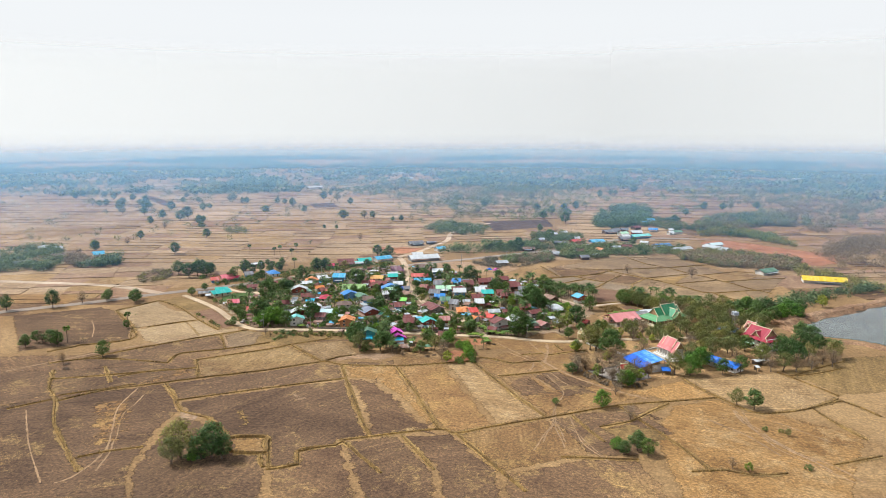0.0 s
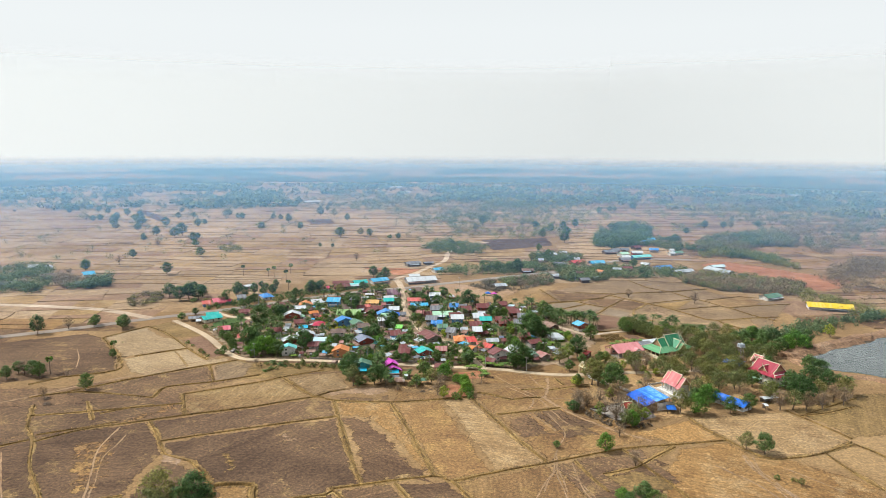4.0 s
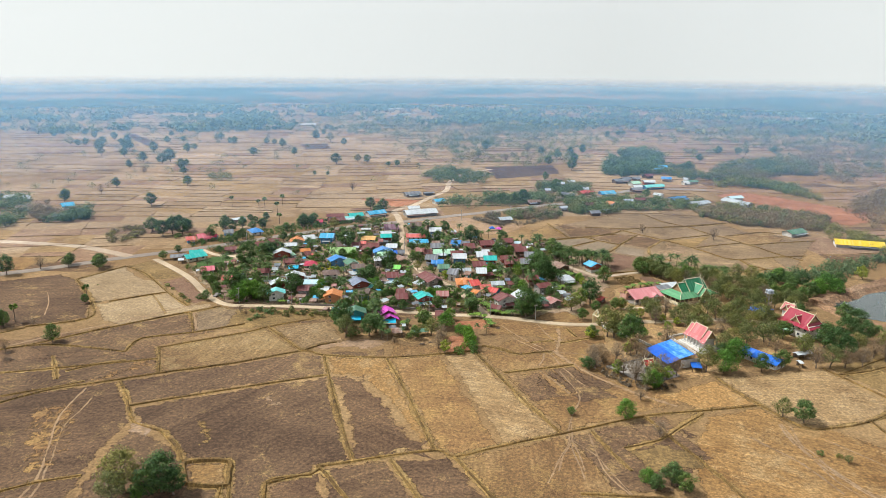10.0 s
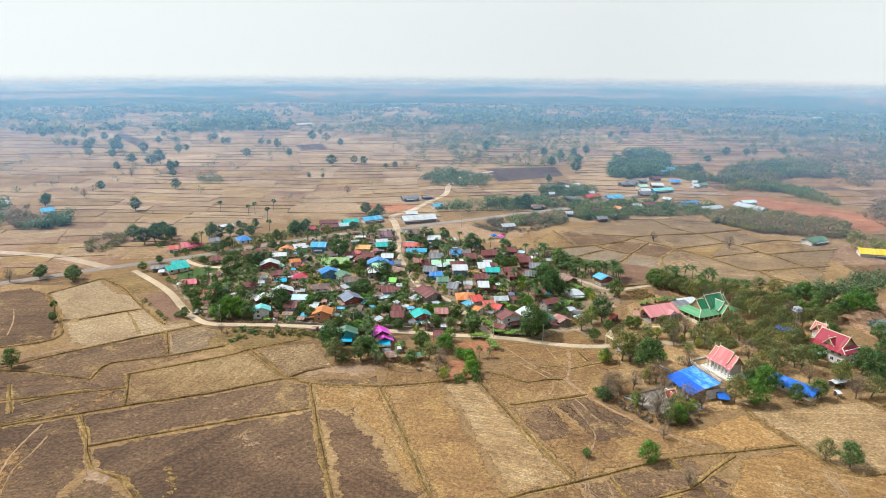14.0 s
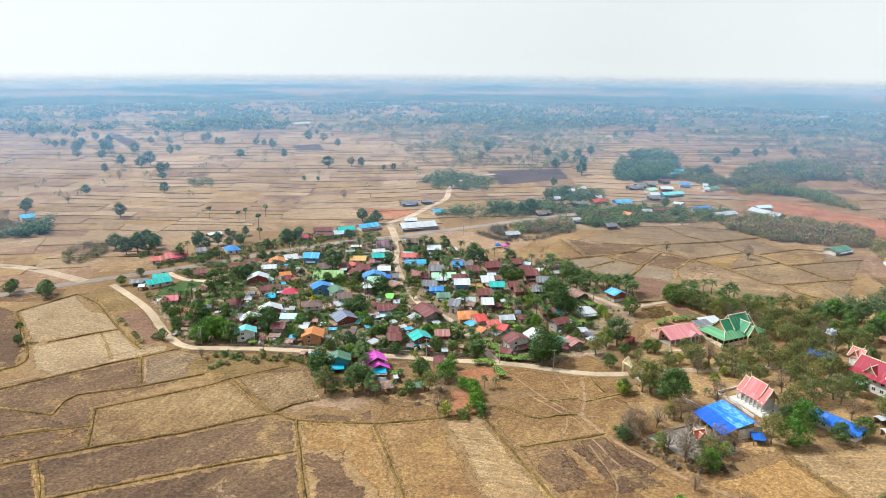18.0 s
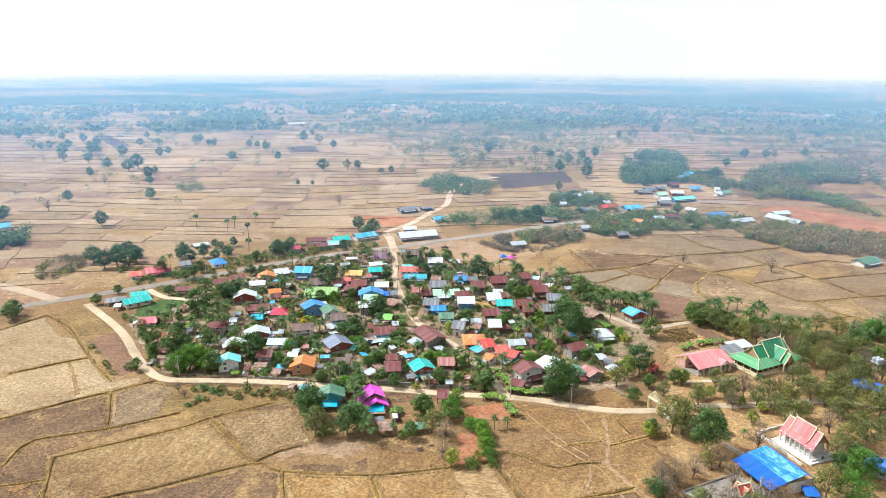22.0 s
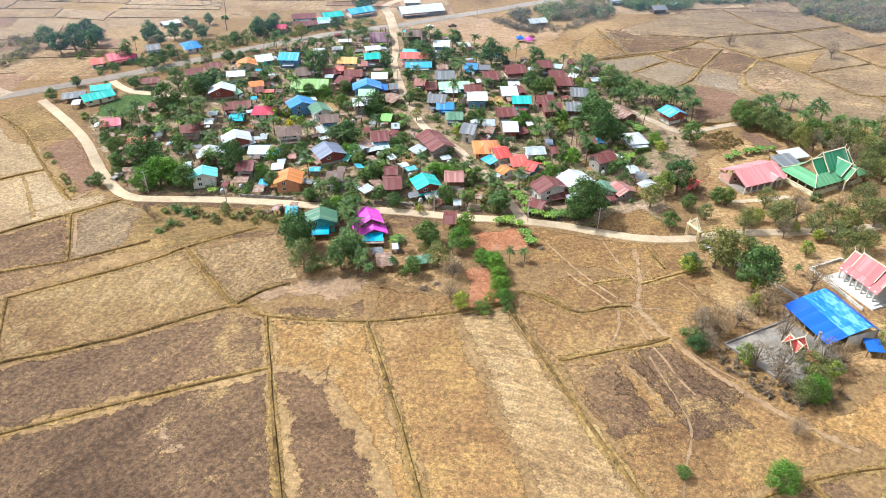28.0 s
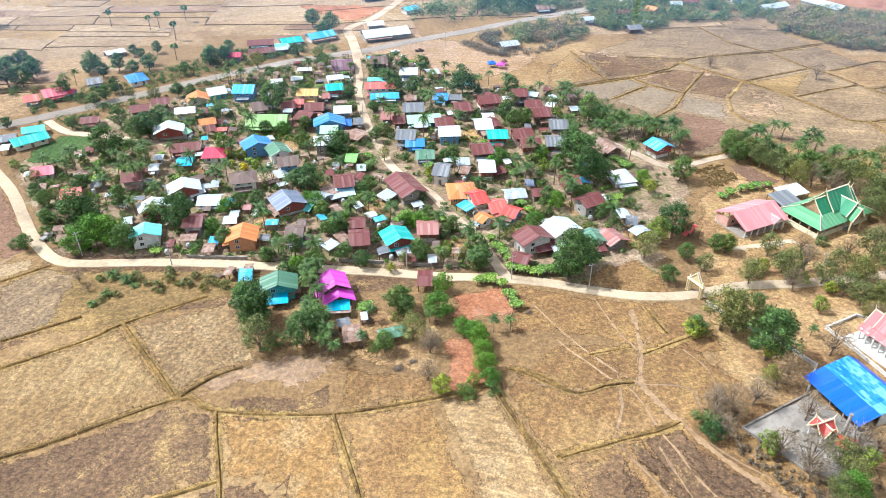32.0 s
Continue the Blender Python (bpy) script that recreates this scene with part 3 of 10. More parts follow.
def roof_parts(parent, L, W, z, pitch, mat, over=0.6, hip=False):
    """Roof sheets over a plan L by W (eaves included), eaves at height z. Returns the ridge height."""
    hw, hl = W / 2, L / 2
    top = z + hw * math.tan(radians(pitch))
    if hip:
        k = max(0.3, hl - hw)
        c = [(-hl, -hw, z), (hl, -hw, z), (hl, hw, z), (-hl, hw, z), (-k, 0, top), (k, 0, top)]
        faces = [(0, 1, 5, 4), (2, 3, 4, 5)], [(1, 2, 5), (3, 0, 4)]
        for q in faces[0]:
            part("roof_slope", mesh_of("roof_slope", *slab([c[i] for i in q], 0.1), mat), parent)
        for q in faces[1]:
            t = [Vector(c[i]) for i in q]
            d = Vector((0, 0, -0.12))
            part("roof_hip", mesh_of("roof_hip", [p + d for p in t] + t, [(2, 1, 0), (3, 4, 5), (0, 1, 4, 3), (1, 2, 5, 4), (2, 0, 3, 5)], mat), parent)
        rx = k
    else:
        for s in (-1, 1):
            q = [(-hl, s * hw, z), (hl, s * hw, z), (hl, 0, top), (-hl, 0, top)]
            part("roof_slope", mesh_of("roof_slope", *slab(q if s < 0 else q[::-1], 0.1), mat), parent)
        rx = hl
    cap = [(-rx, -0.28, top - 0.1), (-rx, 0.28, top - 0.1), (-rx, 0, top + 0.07), (rx, -0.28, top - 0.1), (rx, 0.28, top - 0.1), (rx, 0, top + 0.07)]
    part("ridge_cap", mesh_of("ridge_cap", cap, [(0, 2, 1), (3, 4, 5), (0, 3, 5, 2), (2, 5, 4, 1), (1, 4, 3, 0)], mat), parent)
    return top


def body(parent, L, W, z0, z1, rise, mat, name="wall"):
    """Walls with gable ends under the roof, as one shell with thickness."""
    hl, hw = L / 2, W / 2
    v = [(-hl, -hw, z0), (hl, -hw, z0), (hl, hw, z0), (-hl, hw, z0), (-hl, -hw, z1), (hl, -hw, z1), (hl, hw, z1), (-hl, hw, z1)]
    if rise > 0:
        v += [(-hl, 0, z1 + rise), (hl, 0, z1 + rise)]
        f = [(0, 1, 5, 4), (2, 3, 7, 6), (1, 2, 6, 9, 5), (3, 0, 4, 8, 7), (3, 2, 1, 0), (4, 5, 9, 8), (6, 7, 8, 9)]
    else:
        f = [(0, 1, 5, 4), (2, 3, 7, 6), (1, 2, 6, 5), (3, 0, 4, 7), (3, 2, 1, 0), (4, 5, 6, 7)]
    part(name, mesh_of(name, v, f, mat), parent)


ROOF_WORDS = {"maroon": "weathered maroon", "brown": "dull brown", "rust": "rust-streaked", "white": "bright white", "pale": "pale zinc",
              "grey": "weathered grey", "slate": "slate-blue", "blue": "bright blue", "royal": "royal blue", "sky": "sky-blue",
              "ice": "pale ice-blue", "teal": "teal green", "aqua": "pale aqua", "cyan": "cyan blue", "green": "faded green", "lime": "lime green",
              "mint": "mint green", "leafgreen": "pale olive green", "orange": "terracotta orange", "amber": "amber orange", "red": "bright red",
              "crimson": "crimson red", "salmon": "salmon red", "pink": "pink", "rose": "faded rose-brown", "mauve": "dusty mauve",
              "magenta": "vivid magenta", "yellow": "bright yellow"}
WALL_WORDS = {"white": "white plaster walls", "cream": "cream walls", "yellow": "pale yellow walls", "grey": "grey cement walls", "blue": "blue painted walls",
              "teal": "teal painted walls", "red": "red-brown timber walls", "wood": "dark timber walls", "ash": "weathered board walls",
              "orange": "orange plaster walls", "pink": "pink plaster walls"}
FOOT = []   # house plans, kept clear of trees: x, y, reach


def house(x, y, yaw, L, W, roof, walls="wood", storey=1, hip=False, pitch=21, far=False):
    """A village house under a sheet roof L by W. storey 0: open shed, 1: one floor, 2: raised on posts or two floors."""
    rnd = random.Random(f"{x:.0f},{y:.0f}")
    eave = {0: 2.2, 1: 2.5, 2: 4.1}[storey] * rnd.uniform(0.94, 1.06)
    kind = {0: "open shed", 1: "low house", 2: "two-storey house"}[storey]
    label = f"{kind} with {ROOF_WORDS[roof]} sheet-metal {'hip ' if hip else ''}roof and " + (WALL_WORDS[walls] if storey else "timber posts")
    h = base("village_house" if storey else "shed", pose(x, y, 0.02 if not far else 0.0, 0, 0, yaw), label, "house" if storey else "shed", "village houses" if storey else "village sheds")
    FOOT.append((x, y, yaw, L / 2, W / 2))
    if storey == 0:
        top = roof_parts(h, L, W, eave, 12 if pitch > 14 else pitch, ROOFS[roof])
        for px in (-L / 2 + 0.4, L / 2 - 0.4):
            for py in (-W / 2 + 0.4, W / 2 - 0.4):
                post(h, px, py, eave + 0.05)
        if rnd.random() < 0.6:
            part("back_wall", mesh_of("back_wall", *box(-L / 2 + 0.55, W / 2 - 0.55, 0, L / 2 - 0.55, W / 2 - 0.42, eave * 0.9), WALLS["ash"]), h)
        return h
    roof_parts(h, L, W, eave, pitch, ROOFS[roof], hip=hip)
    bl, bw = L - 1.9, W - 2.2
    z1 = eave + 1.1 * math.tan(radians(pitch)) - 0.14
    rise = 0 if hip else bw / 2 * math.tan(radians(pitch)) - 0.1
    z0 = 0.0
    stilt = storey == 2 and walls in ("wood", "red", "ash")
    if stilt:
        z0 = 1.9
        for px in (-bl / 2 + 0.15, 0, bl / 2 - 0.15):
            for py in (-bw / 2 + 0.15, bw / 2 - 0.15):
                post(h, px, py, 1.9, 0.13, POST)
        if rnd.random() < 0.7:
            part("lower_wall", mesh_of("lower_wall", *box(-bl / 2 + 0.4, -bw / 2 + 0.5, 0, bl / 2 * rnd.uniform(0.1, 0.9), bw / 2 - 0.4, 1.88), WALLS["white" if walls == "red" else "grey"]), h)
        part("floor_beam", mesh_of("floor_beam", *box(-bl / 2 - 0.15, -bw / 2 - 0.15, 1.9, bl / 2 + 0.15, bw / 2 + 0.15, 2.06), TIMBER), h)
    body(h, bl, bw, z0, z1, rise, WALLS[walls])
    if rnd.random() < 0.62:
        ax = rnd.uniform(0.55, 1.0) * bl / 2
        off = rnd.uniform(-1, 1) * (bl / 2 - ax)
        dep = rnd.uniform(1.8, 2.8)
        za = 2.35 if storey == 2 else eave - 0.3
        tint = rnd.choice((roof, roof, "pale", "rust", "grey", "sky" if roof in ("blue", "teal", "white") else "rust"))
        part("awning", mesh_of("awning", *slab([(off - ax, -bw / 2 - dep, za - 0.45), (off + ax, -bw / 2 - dep, za - 0.45), (off + ax, -bw / 2 - 0.02, za), (off - ax, -bw / 2 - 0.02, za)], 0.06), ROOFS[tint]), h)
        for px in (off - ax + 0.15, off + ax - 0.15):
            post(h, px, -bw / 2 - dep + 0.15, round(za - 0.46, 1), 0.07)
    sills = [z0 + 0.95] + ([3.0] if storey == 2 and not stilt else [])
    if far:
        return h
    n = max(1, int(bl / 3.0))
    for k, zs in enumerate(sills):
        for i in range(n):
            px = (i + 0.5) / n * bl - bl / 2
            if k == 0 and i == n // 2:
                d = part("door", window_meshes(1.0, 2.0)[2], h)
                d.matrix_local = pose(px, -bw / 2, z0 + 0.12, 0, 0, 0)
                continue
            window(h, px, -bw / 2, zs, 0)
        window(h, bl / 2, -bw * 0.18, zs, 90)
        window(h, -bl / 2, bw * 0.1, zs, -90)
    return h


def lean_to(x, y, yaw, L, W, roof, z=2.3, slope=8):
    """A single-pitch sheet roof on four posts, sloping towards local -y."""
    h = base("lean_to", pose(x, y, 0.02, 0, 0, yaw), f"single-pitch lean-to with {ROOF_WORDS[roof]} sheet roof on posts", "lean-to", "village sheds")
    d = W / 2 * math.tan(radians(slope))
    q = [(-L / 2, -W / 2, z - d), (L / 2, -W / 2, z - d), (L / 2, W / 2, z + d), (-L / 2, W / 2, z + d)]
    part("roof_sheet", mesh_of("roof_sheet", *slab(q, 0.08), ROOFS[roof]), h)
    for px in (-L / 2 + 0.25, L / 2 - 0.25):
        post(h, px, -W / 2 + 0.25, z - d - 0.03)
        post(h, px, W / 2 - 0.25, z + d - 0.12)
    FOOT.append((x, y, yaw, L / 2, W / 2))
    return h


# ---- trees ----
def leaf_quads(rnd, v, f, c, r, count, size, aspect=1.0, flat=0.75, lit=None):
    """Leaf clusters over a ball. lit: takes a soft normal for each corner, so that a crown shades as one volume."""
    for _ in range(count):
        d = Vector((rnd.gauss(0, 1), rnd.gauss(0, 1), rnd.gauss(0, 1))).normalized()
        p = c + Vector((d.x, d.y, d.z * flat)) * r * rnd.uniform(0.55, 1.05)
        a = Vector((rnd.gauss(0, 1), rnd.gauss(0, 1), rnd.gauss(0, 0.6))).normalized()
        b = a.cross(d + Vector((rnd.uniform(-.6, .6), rnd.uniform(-.6, .6), rnd.uniform(0, .6)))).normalized()
        s = size * rnd.uniform(0.6, 1.3)
        a, b = a * s * aspect, b * s * 0.55
        k = len(v)
        v += [p - a, p - b + d * s * 0.12, p + a, p + b + d * s * 0.12]
        f.append((k, k + 3, k + 2, k + 1))
        if lit is not None:
            n = (d + Vector((rnd.uniform(-.45, .45), rnd.uniform(-.45, .45), rnd.uniform(-.15, .6)))).normalized()
            lit += [n] * 4


def leafy(name, v, f, lit, mat):
    me = mesh_of(name, v, f, mat)
    me.polygons.foreach_set("use_smooth", [True] * len(f))
    me.normals_split_custom_set_from_vertices([tuple(n) for n in lit])
    return me


def broad_tree(seed, height, spread, material_, lobes=16, leaves=115, size=0.22, trunk_part=0.2, sparse=False):
    """Trunk with limbs, and a crown of leaf clumps round the limb ends."""
    rnd = random.Random(seed)
    ends, solids = [], []
    fork = height * trunk_part
    lean = Vector((rnd.uniform(-0.4, 0.4), rnd.uniform(-0.4, 0.4), 0))
    solids.append(tube([(0, 0, -0.3), lean * 0.3 + Vector((0, 0, fork * 0.5)), lean + Vector((0, 0, fork))], [height * 0.036, height * 0.028, height * 0.024]))
    tip = lean + Vector((0, 0, fork))
    for i in range(lobes):
        ang = i * 2.4 + rnd.uniform(-0.4, 0.4)
        up = (i + 0.5) / lobes
        rad = spread * math.sin(math.pi * (0.16 + 0.8 * up)) * rnd.uniform(0.55, 1.0)
        p = tip + Vector((math.cos(ang) * rad, math.sin(ang) * rad, (height - fork) * (0.08 + 0.84 * up) * rnd.uniform(0.88, 1.05)))
        ends.append(p)
        if i % 2 == 0 or sparse:
            mid = tip.lerp(p, 0.5) + Vector((0, 0, -0.12 * rad))
            solids.append(tube([tip - Vector((0, 0, 0.2)), mid, p], [height * 0.014, height * 0.009, height * 0.003], 4))
    v, f, lit = [], [], []
    for p in ends:
        r = spread * rnd.uniform(0.3, 0.48)
        if sparse:
            leaf_quads(rnd, v, f, p, r * 1.1, leaves, size * 1.5, 1.0, 0.9)
        else:
            leaf_quads(rnd, v, f, p, r, leaves, size, lit=lit)
    if sparse:   # twigs: make the quads slim
        for q in f:
            m = (v[q[1]] + v[q[3]]) / 2
            v[q[1]], v[q[3]] = m.lerp(v[q[1]], 0.17), m.lerp(v[q[3]], 0.17)
    return mesh_of("trunk", *join(*solids), BARK), mesh_of("crown", v, f, material_) if sparse else leafy("crown", v, f, lit, material_)


def coconut_palm(seed, height=9.0):
    rnd = random.Random(seed)
    bend = Vector((rnd.uniform(-0.9, 0.9), rnd.uniform(-0.9, 0.9), 0))
    pts = [bend * t * t + Vector((0, 0, height * t - 0.2)) for t in (0, 0.33, 0.66, 1)]
    v, f = [], []
    for i in range(22):
        ang, lift = i * 2.4, rnd.uniform(0.0, 1.6)
        out = Vector((math.cos(ang), math.sin(ang), 0))
        side = Vector((-out.y, out.x, 0))
        n, ln = 8, rnd.uniform(2.3, 3.2)
        spine = [pts[-1] + out * ln * t * (1 - 0.28 * lift * (1 - t)) + Vector((0, 0, lift * 2.1 * t - 2.0 * t * t)) for t in (k / n for k in range(n + 1))]
        for k in range(1, n + 1):
            w = 0.72 * math.sin(math.pi * (0.16 + 0.78 * k / (n + 1.5)))
            for s in (-1, 1):
                for t in (0.05, 0.38, 0.72):
                    a = spine[k - 1].lerp(spine[k], t)
                    step_ = (spine[k] - spine[k - 1]) * 0.27
                    e = side * s * w + Vector((0, 0, -0.4 * w)) + step_ * 2.4
                    o = len(v)
                    v += [a, a + step_, a + e + step_ * 0.3, a + e]
                    f.append((o, o + 1, o + 2, o + 3) if s < 0 else (o, o + 3, o + 2, o + 1))
    return mesh_of("trunk", *tube(pts, [0.24, 0.17, 0.15, 0.13]), BARK), mesh_of("fronds", v, f, LEAF["palm"])


def sugar_palm(seed, height=11.0):
    rnd = random.Random(seed)
    pts = [(0, 0, -0.2), (rnd.uniform(-.2, .2), 0, height * 0.5), (0, rnd.uniform(-.3, .3), height)]
    top = Vector(pts[-1])
    v, f = [], []
    for i in range(24):
        d = Vector((math.cos(i * 2.4), math.sin(i * 2.4), rnd.uniform(-0.6, 1.1))).normalized()
        a = d.orthogonal().normalized()
        a = (a + a.cross(d) * rnd.uniform(-1, 1)).normalized()
        hub = top + d * 0.9
        for k in range(5):
            t0, t1 = -1.1 + 0.44 * k, -1.1 + 0.44 * (k + 1)
            e0, e1 = d * math.cos(t0) + a * math.sin(t0), d * math.cos(t1) + a * math.sin(t1)
            o = len(v)
            v += [top + d * 0.4, hub + e0 * 1.0, hub + (e0 + e1) * 0.66, hub + e1 * 1.0]
            f.append((o, o + 1, o + 2, o + 3))
    return mesh_of("trunk", *tube(pts, [0.26, 0.19, 0.16]), BARK), mesh_of("fronds", v, f, LEAF["mid"])


def banana_clump(seed):
    rnd = random.Random(seed)
    v, f, stems = [], [], []
    for s in range(4):
        root = Vector((rnd.uniform(-1.1, 1.1), rnd.uniform(-1.1, 1.1), -0.1))
        h = rnd.uniform(1.2, 2.2)
        stems.append(tube([root, root + Vector((0, 0, h))], [0.14, 0.09], 5))
        for i in range(8):
            ang = i * 2.4 + s
            out, side = Vector((math.cos(ang), math.sin(ang), 0)), Vector((-math.sin(ang), math.cos(ang), 0))
            pr = None
            for k in range(5):
                t = k / 4
                c = root + Vector((0, 0, h + 1.3 * t - 1.4 * t * t)) + out * 1.7 * t
                w = 0.36 * math.sin(math.pi * (0.1 + 0.85 * t))
                cur = (c - side * w, c + side * w)
                if pr:
                    o = len(v)
                    v += [pr[0], pr[1], cur[1], cur[0]]
                    f.append((o, o + 1, o + 2, o + 3))
                pr = cur
    return mesh_of("stem", *join(*stems), BARK), mesh_of("foliage", v, f, LEAF["banana"])


TREES = {}


def species(kind, label, category, builders):
    TREES[kind] = []
    for a, b in builders:
        TREES[kind].append((a, b, label, category))


species("dark", "broad dark green tree with a dense leafy crown", "tree", [broad_tree(s, 8, 3.2, LEAF["dark"], 22, 190, 0.18) for s in (1, 2, 3)])
species("mid", "rounded mid-green leafy tree", "tree", [broad_tree(s, 7, 2.9, LEAF["mid"], 20, 190, 0.175) for s in (11, 12, 13)])
species("bright", "bright fresh green spreading tree", "tree", [broad_tree(s, 7, 3.4, LEAF["bright"], 22, 190, 0.18, trunk_part=0.16) for s in (21, 22)])
species("lemon", "light yellow-green young tree", "young tree", [broad_tree(s, 6, 2.4, LEAF["lemon"], 16, 130, 0.175) for s in (31, 32)])
species("olive", "dusty olive dry-season tree with a thin crown", "dry tree", [broad_tree(s, 8, 3.3, LEAF["olive"], 22, 130, 0.17, 0.26) for s in (41, 42, 43)])
species("bare", "nearly leafless grey-brown dry-season tree", "bare tree", [broad_tree(s, 8, 3.2, LEAF["bare"], 22, 34, 0.34, 0.26, True) for s in (51, 52, 53)])
species("bush", "low rounded green bush", "bush", [broad_tree(s, 3, 2.0, LEAF["mid"], 10, 90, 0.17, 0.08) for s in (61, 62)])
species("hedge", "low dusty olive shrub", "bush", [broad_tree(s, 2.6, 1.9, LEAF["olive"], 10, 80, 0.17, 0.08) for s in (63, 64)])
species("goldbush", "garden shrub with bright yellow foliage", "bush", [broad_tree(65, 3, 1.7, LEAF["gold"], 10, 40, 0.3, 0.1)])
species("coco", "coconut palm with drooping feathered fronds", "palm", [coconut_palm(s, 6.4 + s % 3) for s in (71, 72, 73, 74)])
species("lowpalm", "young coconut palm with arching fronds near the ground", "palm", [coconut_palm(s, 1.3 + 0.3 * (s % 2)) for s in (75, 76)])
species("sugar", "tall sugar palm with a round fan-leaved head", "palm", [sugar_palm(s, 7.5 + s % 3) for s in (81, 82)])
species("banana", "clump of banana plants with broad leaves", "banana plant", [banana_clump(s) for s in (91, 92, 93)])
COUNT = [0]


def plant(kind, x, y, size=1.0, group="village trees", z=0.0):
    """One tree: its kind, its foot, and how large it is beside the usual one."""
    COUNT[0] += 1
    rnd = random.Random(COUNT[0] * 7919)
    a, b, label, category = TREES[kind][COUNT[0] % len(TREES[kind])]
    m = pose(x, y, z, 0, 0, rnd.uniform(0, 360)) @ Matrix.Diagonal((size * rnd.uniform(0.92, 1.1), size * rnd.uniform(0.92, 1.1), size * rnd.uniform(0.9, 1.12), 1))
    t = base({"bush": "bush", "dry tree": "dry_tree", "bare tree": "bare_tree", "young tree": "young_tree", "palm": "palm_tree", "banana plant": "banana_plant"}.get(category, "tree"), m, label, category, group)
    part(a.name.split(".")[0], a, t)
    part(b.name.split(".")[0], b, t)
    return t
PLAIN = earth("dry_plain", (0.125, 0.080, 0.042), (0.20, 0.128, 0.063), (0.26, 0.175, 0.09), 0.012, 0.9, 0, 0.46, 0.6, rowed=0.3)


def woods(label, mat, count, size, *poly, quads=72, leaf_size=0.46, bark=True, clump=0.006, tight=0.0):
    """A stand of uncounted trees inside a polygon, as one mesh."""
    rnd = random.Random(str(poly))
    xs, ys = [p[0] for p in poly], [p[1] for p in poly]
    v, f, lit, k = [], [], [], 0
    while k < count:
        x, y = rnd.uniform(min(xs), max(xs)), rnd.uniform(min(ys), max(ys))
        if not inside(x, y, poly) or noise.noise(Vector((x * clump, y * clump, count * 0.37))) < tight + rnd.uniform(-0.3, 0.15):
            continue
        k += 1
        if (x - 66) ** 2 + (y + 150) ** 2 > 1900 ** 2:
            continue
        h = size * rnd.uniform(0.55, 1.3)
        for k_ in range(4):
            c = Vector((x + rnd.uniform(-0.42, 0.42) * h, y + rnd.uniform(-0.42, 0.42) * h, h * (0.28 + 0.1 * k_) * rnd.uniform(0.8, 1.1)))
            leaf_quads(rnd, v, f, c, h * rnd.uniform(0.3, 0.45), quads // 4, leaf_size * h / 7, 1.0, 0.85, lit)
        if bark:
            o = len(v)
            w = h * 0.03
            v += [Vector((x - w, y, 0)), Vector((x + w, y, 0)), Vector((x + w * 0.4, y, h * 0.4)), Vector((x - w * 0.4, y, h * 0.4)), Vector((x, y - w, 0)), Vector((x, y + w, 0)), Vector((x, y, h * 0.4))]
            f += [(o, o + 1, o + 2, o + 3), (o + 4, o + 5, o + 6)]
            lit += [Vector((0, -0.7, 0.7))] * 7
    return place("woods", leafy("woods", v, f, lit, FAR_LEAF.get(mat, mat)), Matrix(), label, "woods", kind="stuff")


def far_trees(label, mat, tries, near, far, size, grain, gate, seed, quads=9, thinning=0.35):
    """Uncounted tree clumps of the wide wooded plain north of the fields, as one mesh."""
    rnd = random.Random(seed)
    v, f, lit = [], [], []
    for _ in range(tries):
        r, t = math.sqrt(rnd.uniform(near * near, far * far)), radians(90 + rnd.uniform(-40, 40))
        x, y = 66 + r * math.cos(t), -225 + r * math.sin(t)
        if noise.noise(Vector((x * grain, y * grain * 1.3, seed))) + 0.6 * noise.noise(Vector((x * grain * 3.7, y * grain * 3.7, seed + 5))) < gate + thinning * (far - r) / (far - near) + 0.5 * max(0, r - 3900) / 1000 + rnd.uniform(-0.18, 0.18):
            continue
        h = size * rnd.uniform(0.6, 1.35)
        c = Vector((x, y, h * 0.52))
        leaf_quads(rnd, v, f, c, h * rnd.uniform(0.45, 0.75), quads, h * 0.4, 1.0, 0.75, lit)
    return place("woods", leafy("woods", v, f, lit, FAR_LEAF.get(mat, mat)), Matrix(), label, "woods", kind="stuff")


def inside(x, y, poly):
    hit = False
    for (x0, y0), (x1, y1) in zip(poly, poly[1:] + poly[:1]):
        if (y0 > y) != (y1 > y) and x < (x1 - x0) * (y - y0) / (y1 - y0) + x0:
            hit = not hit
    return hit


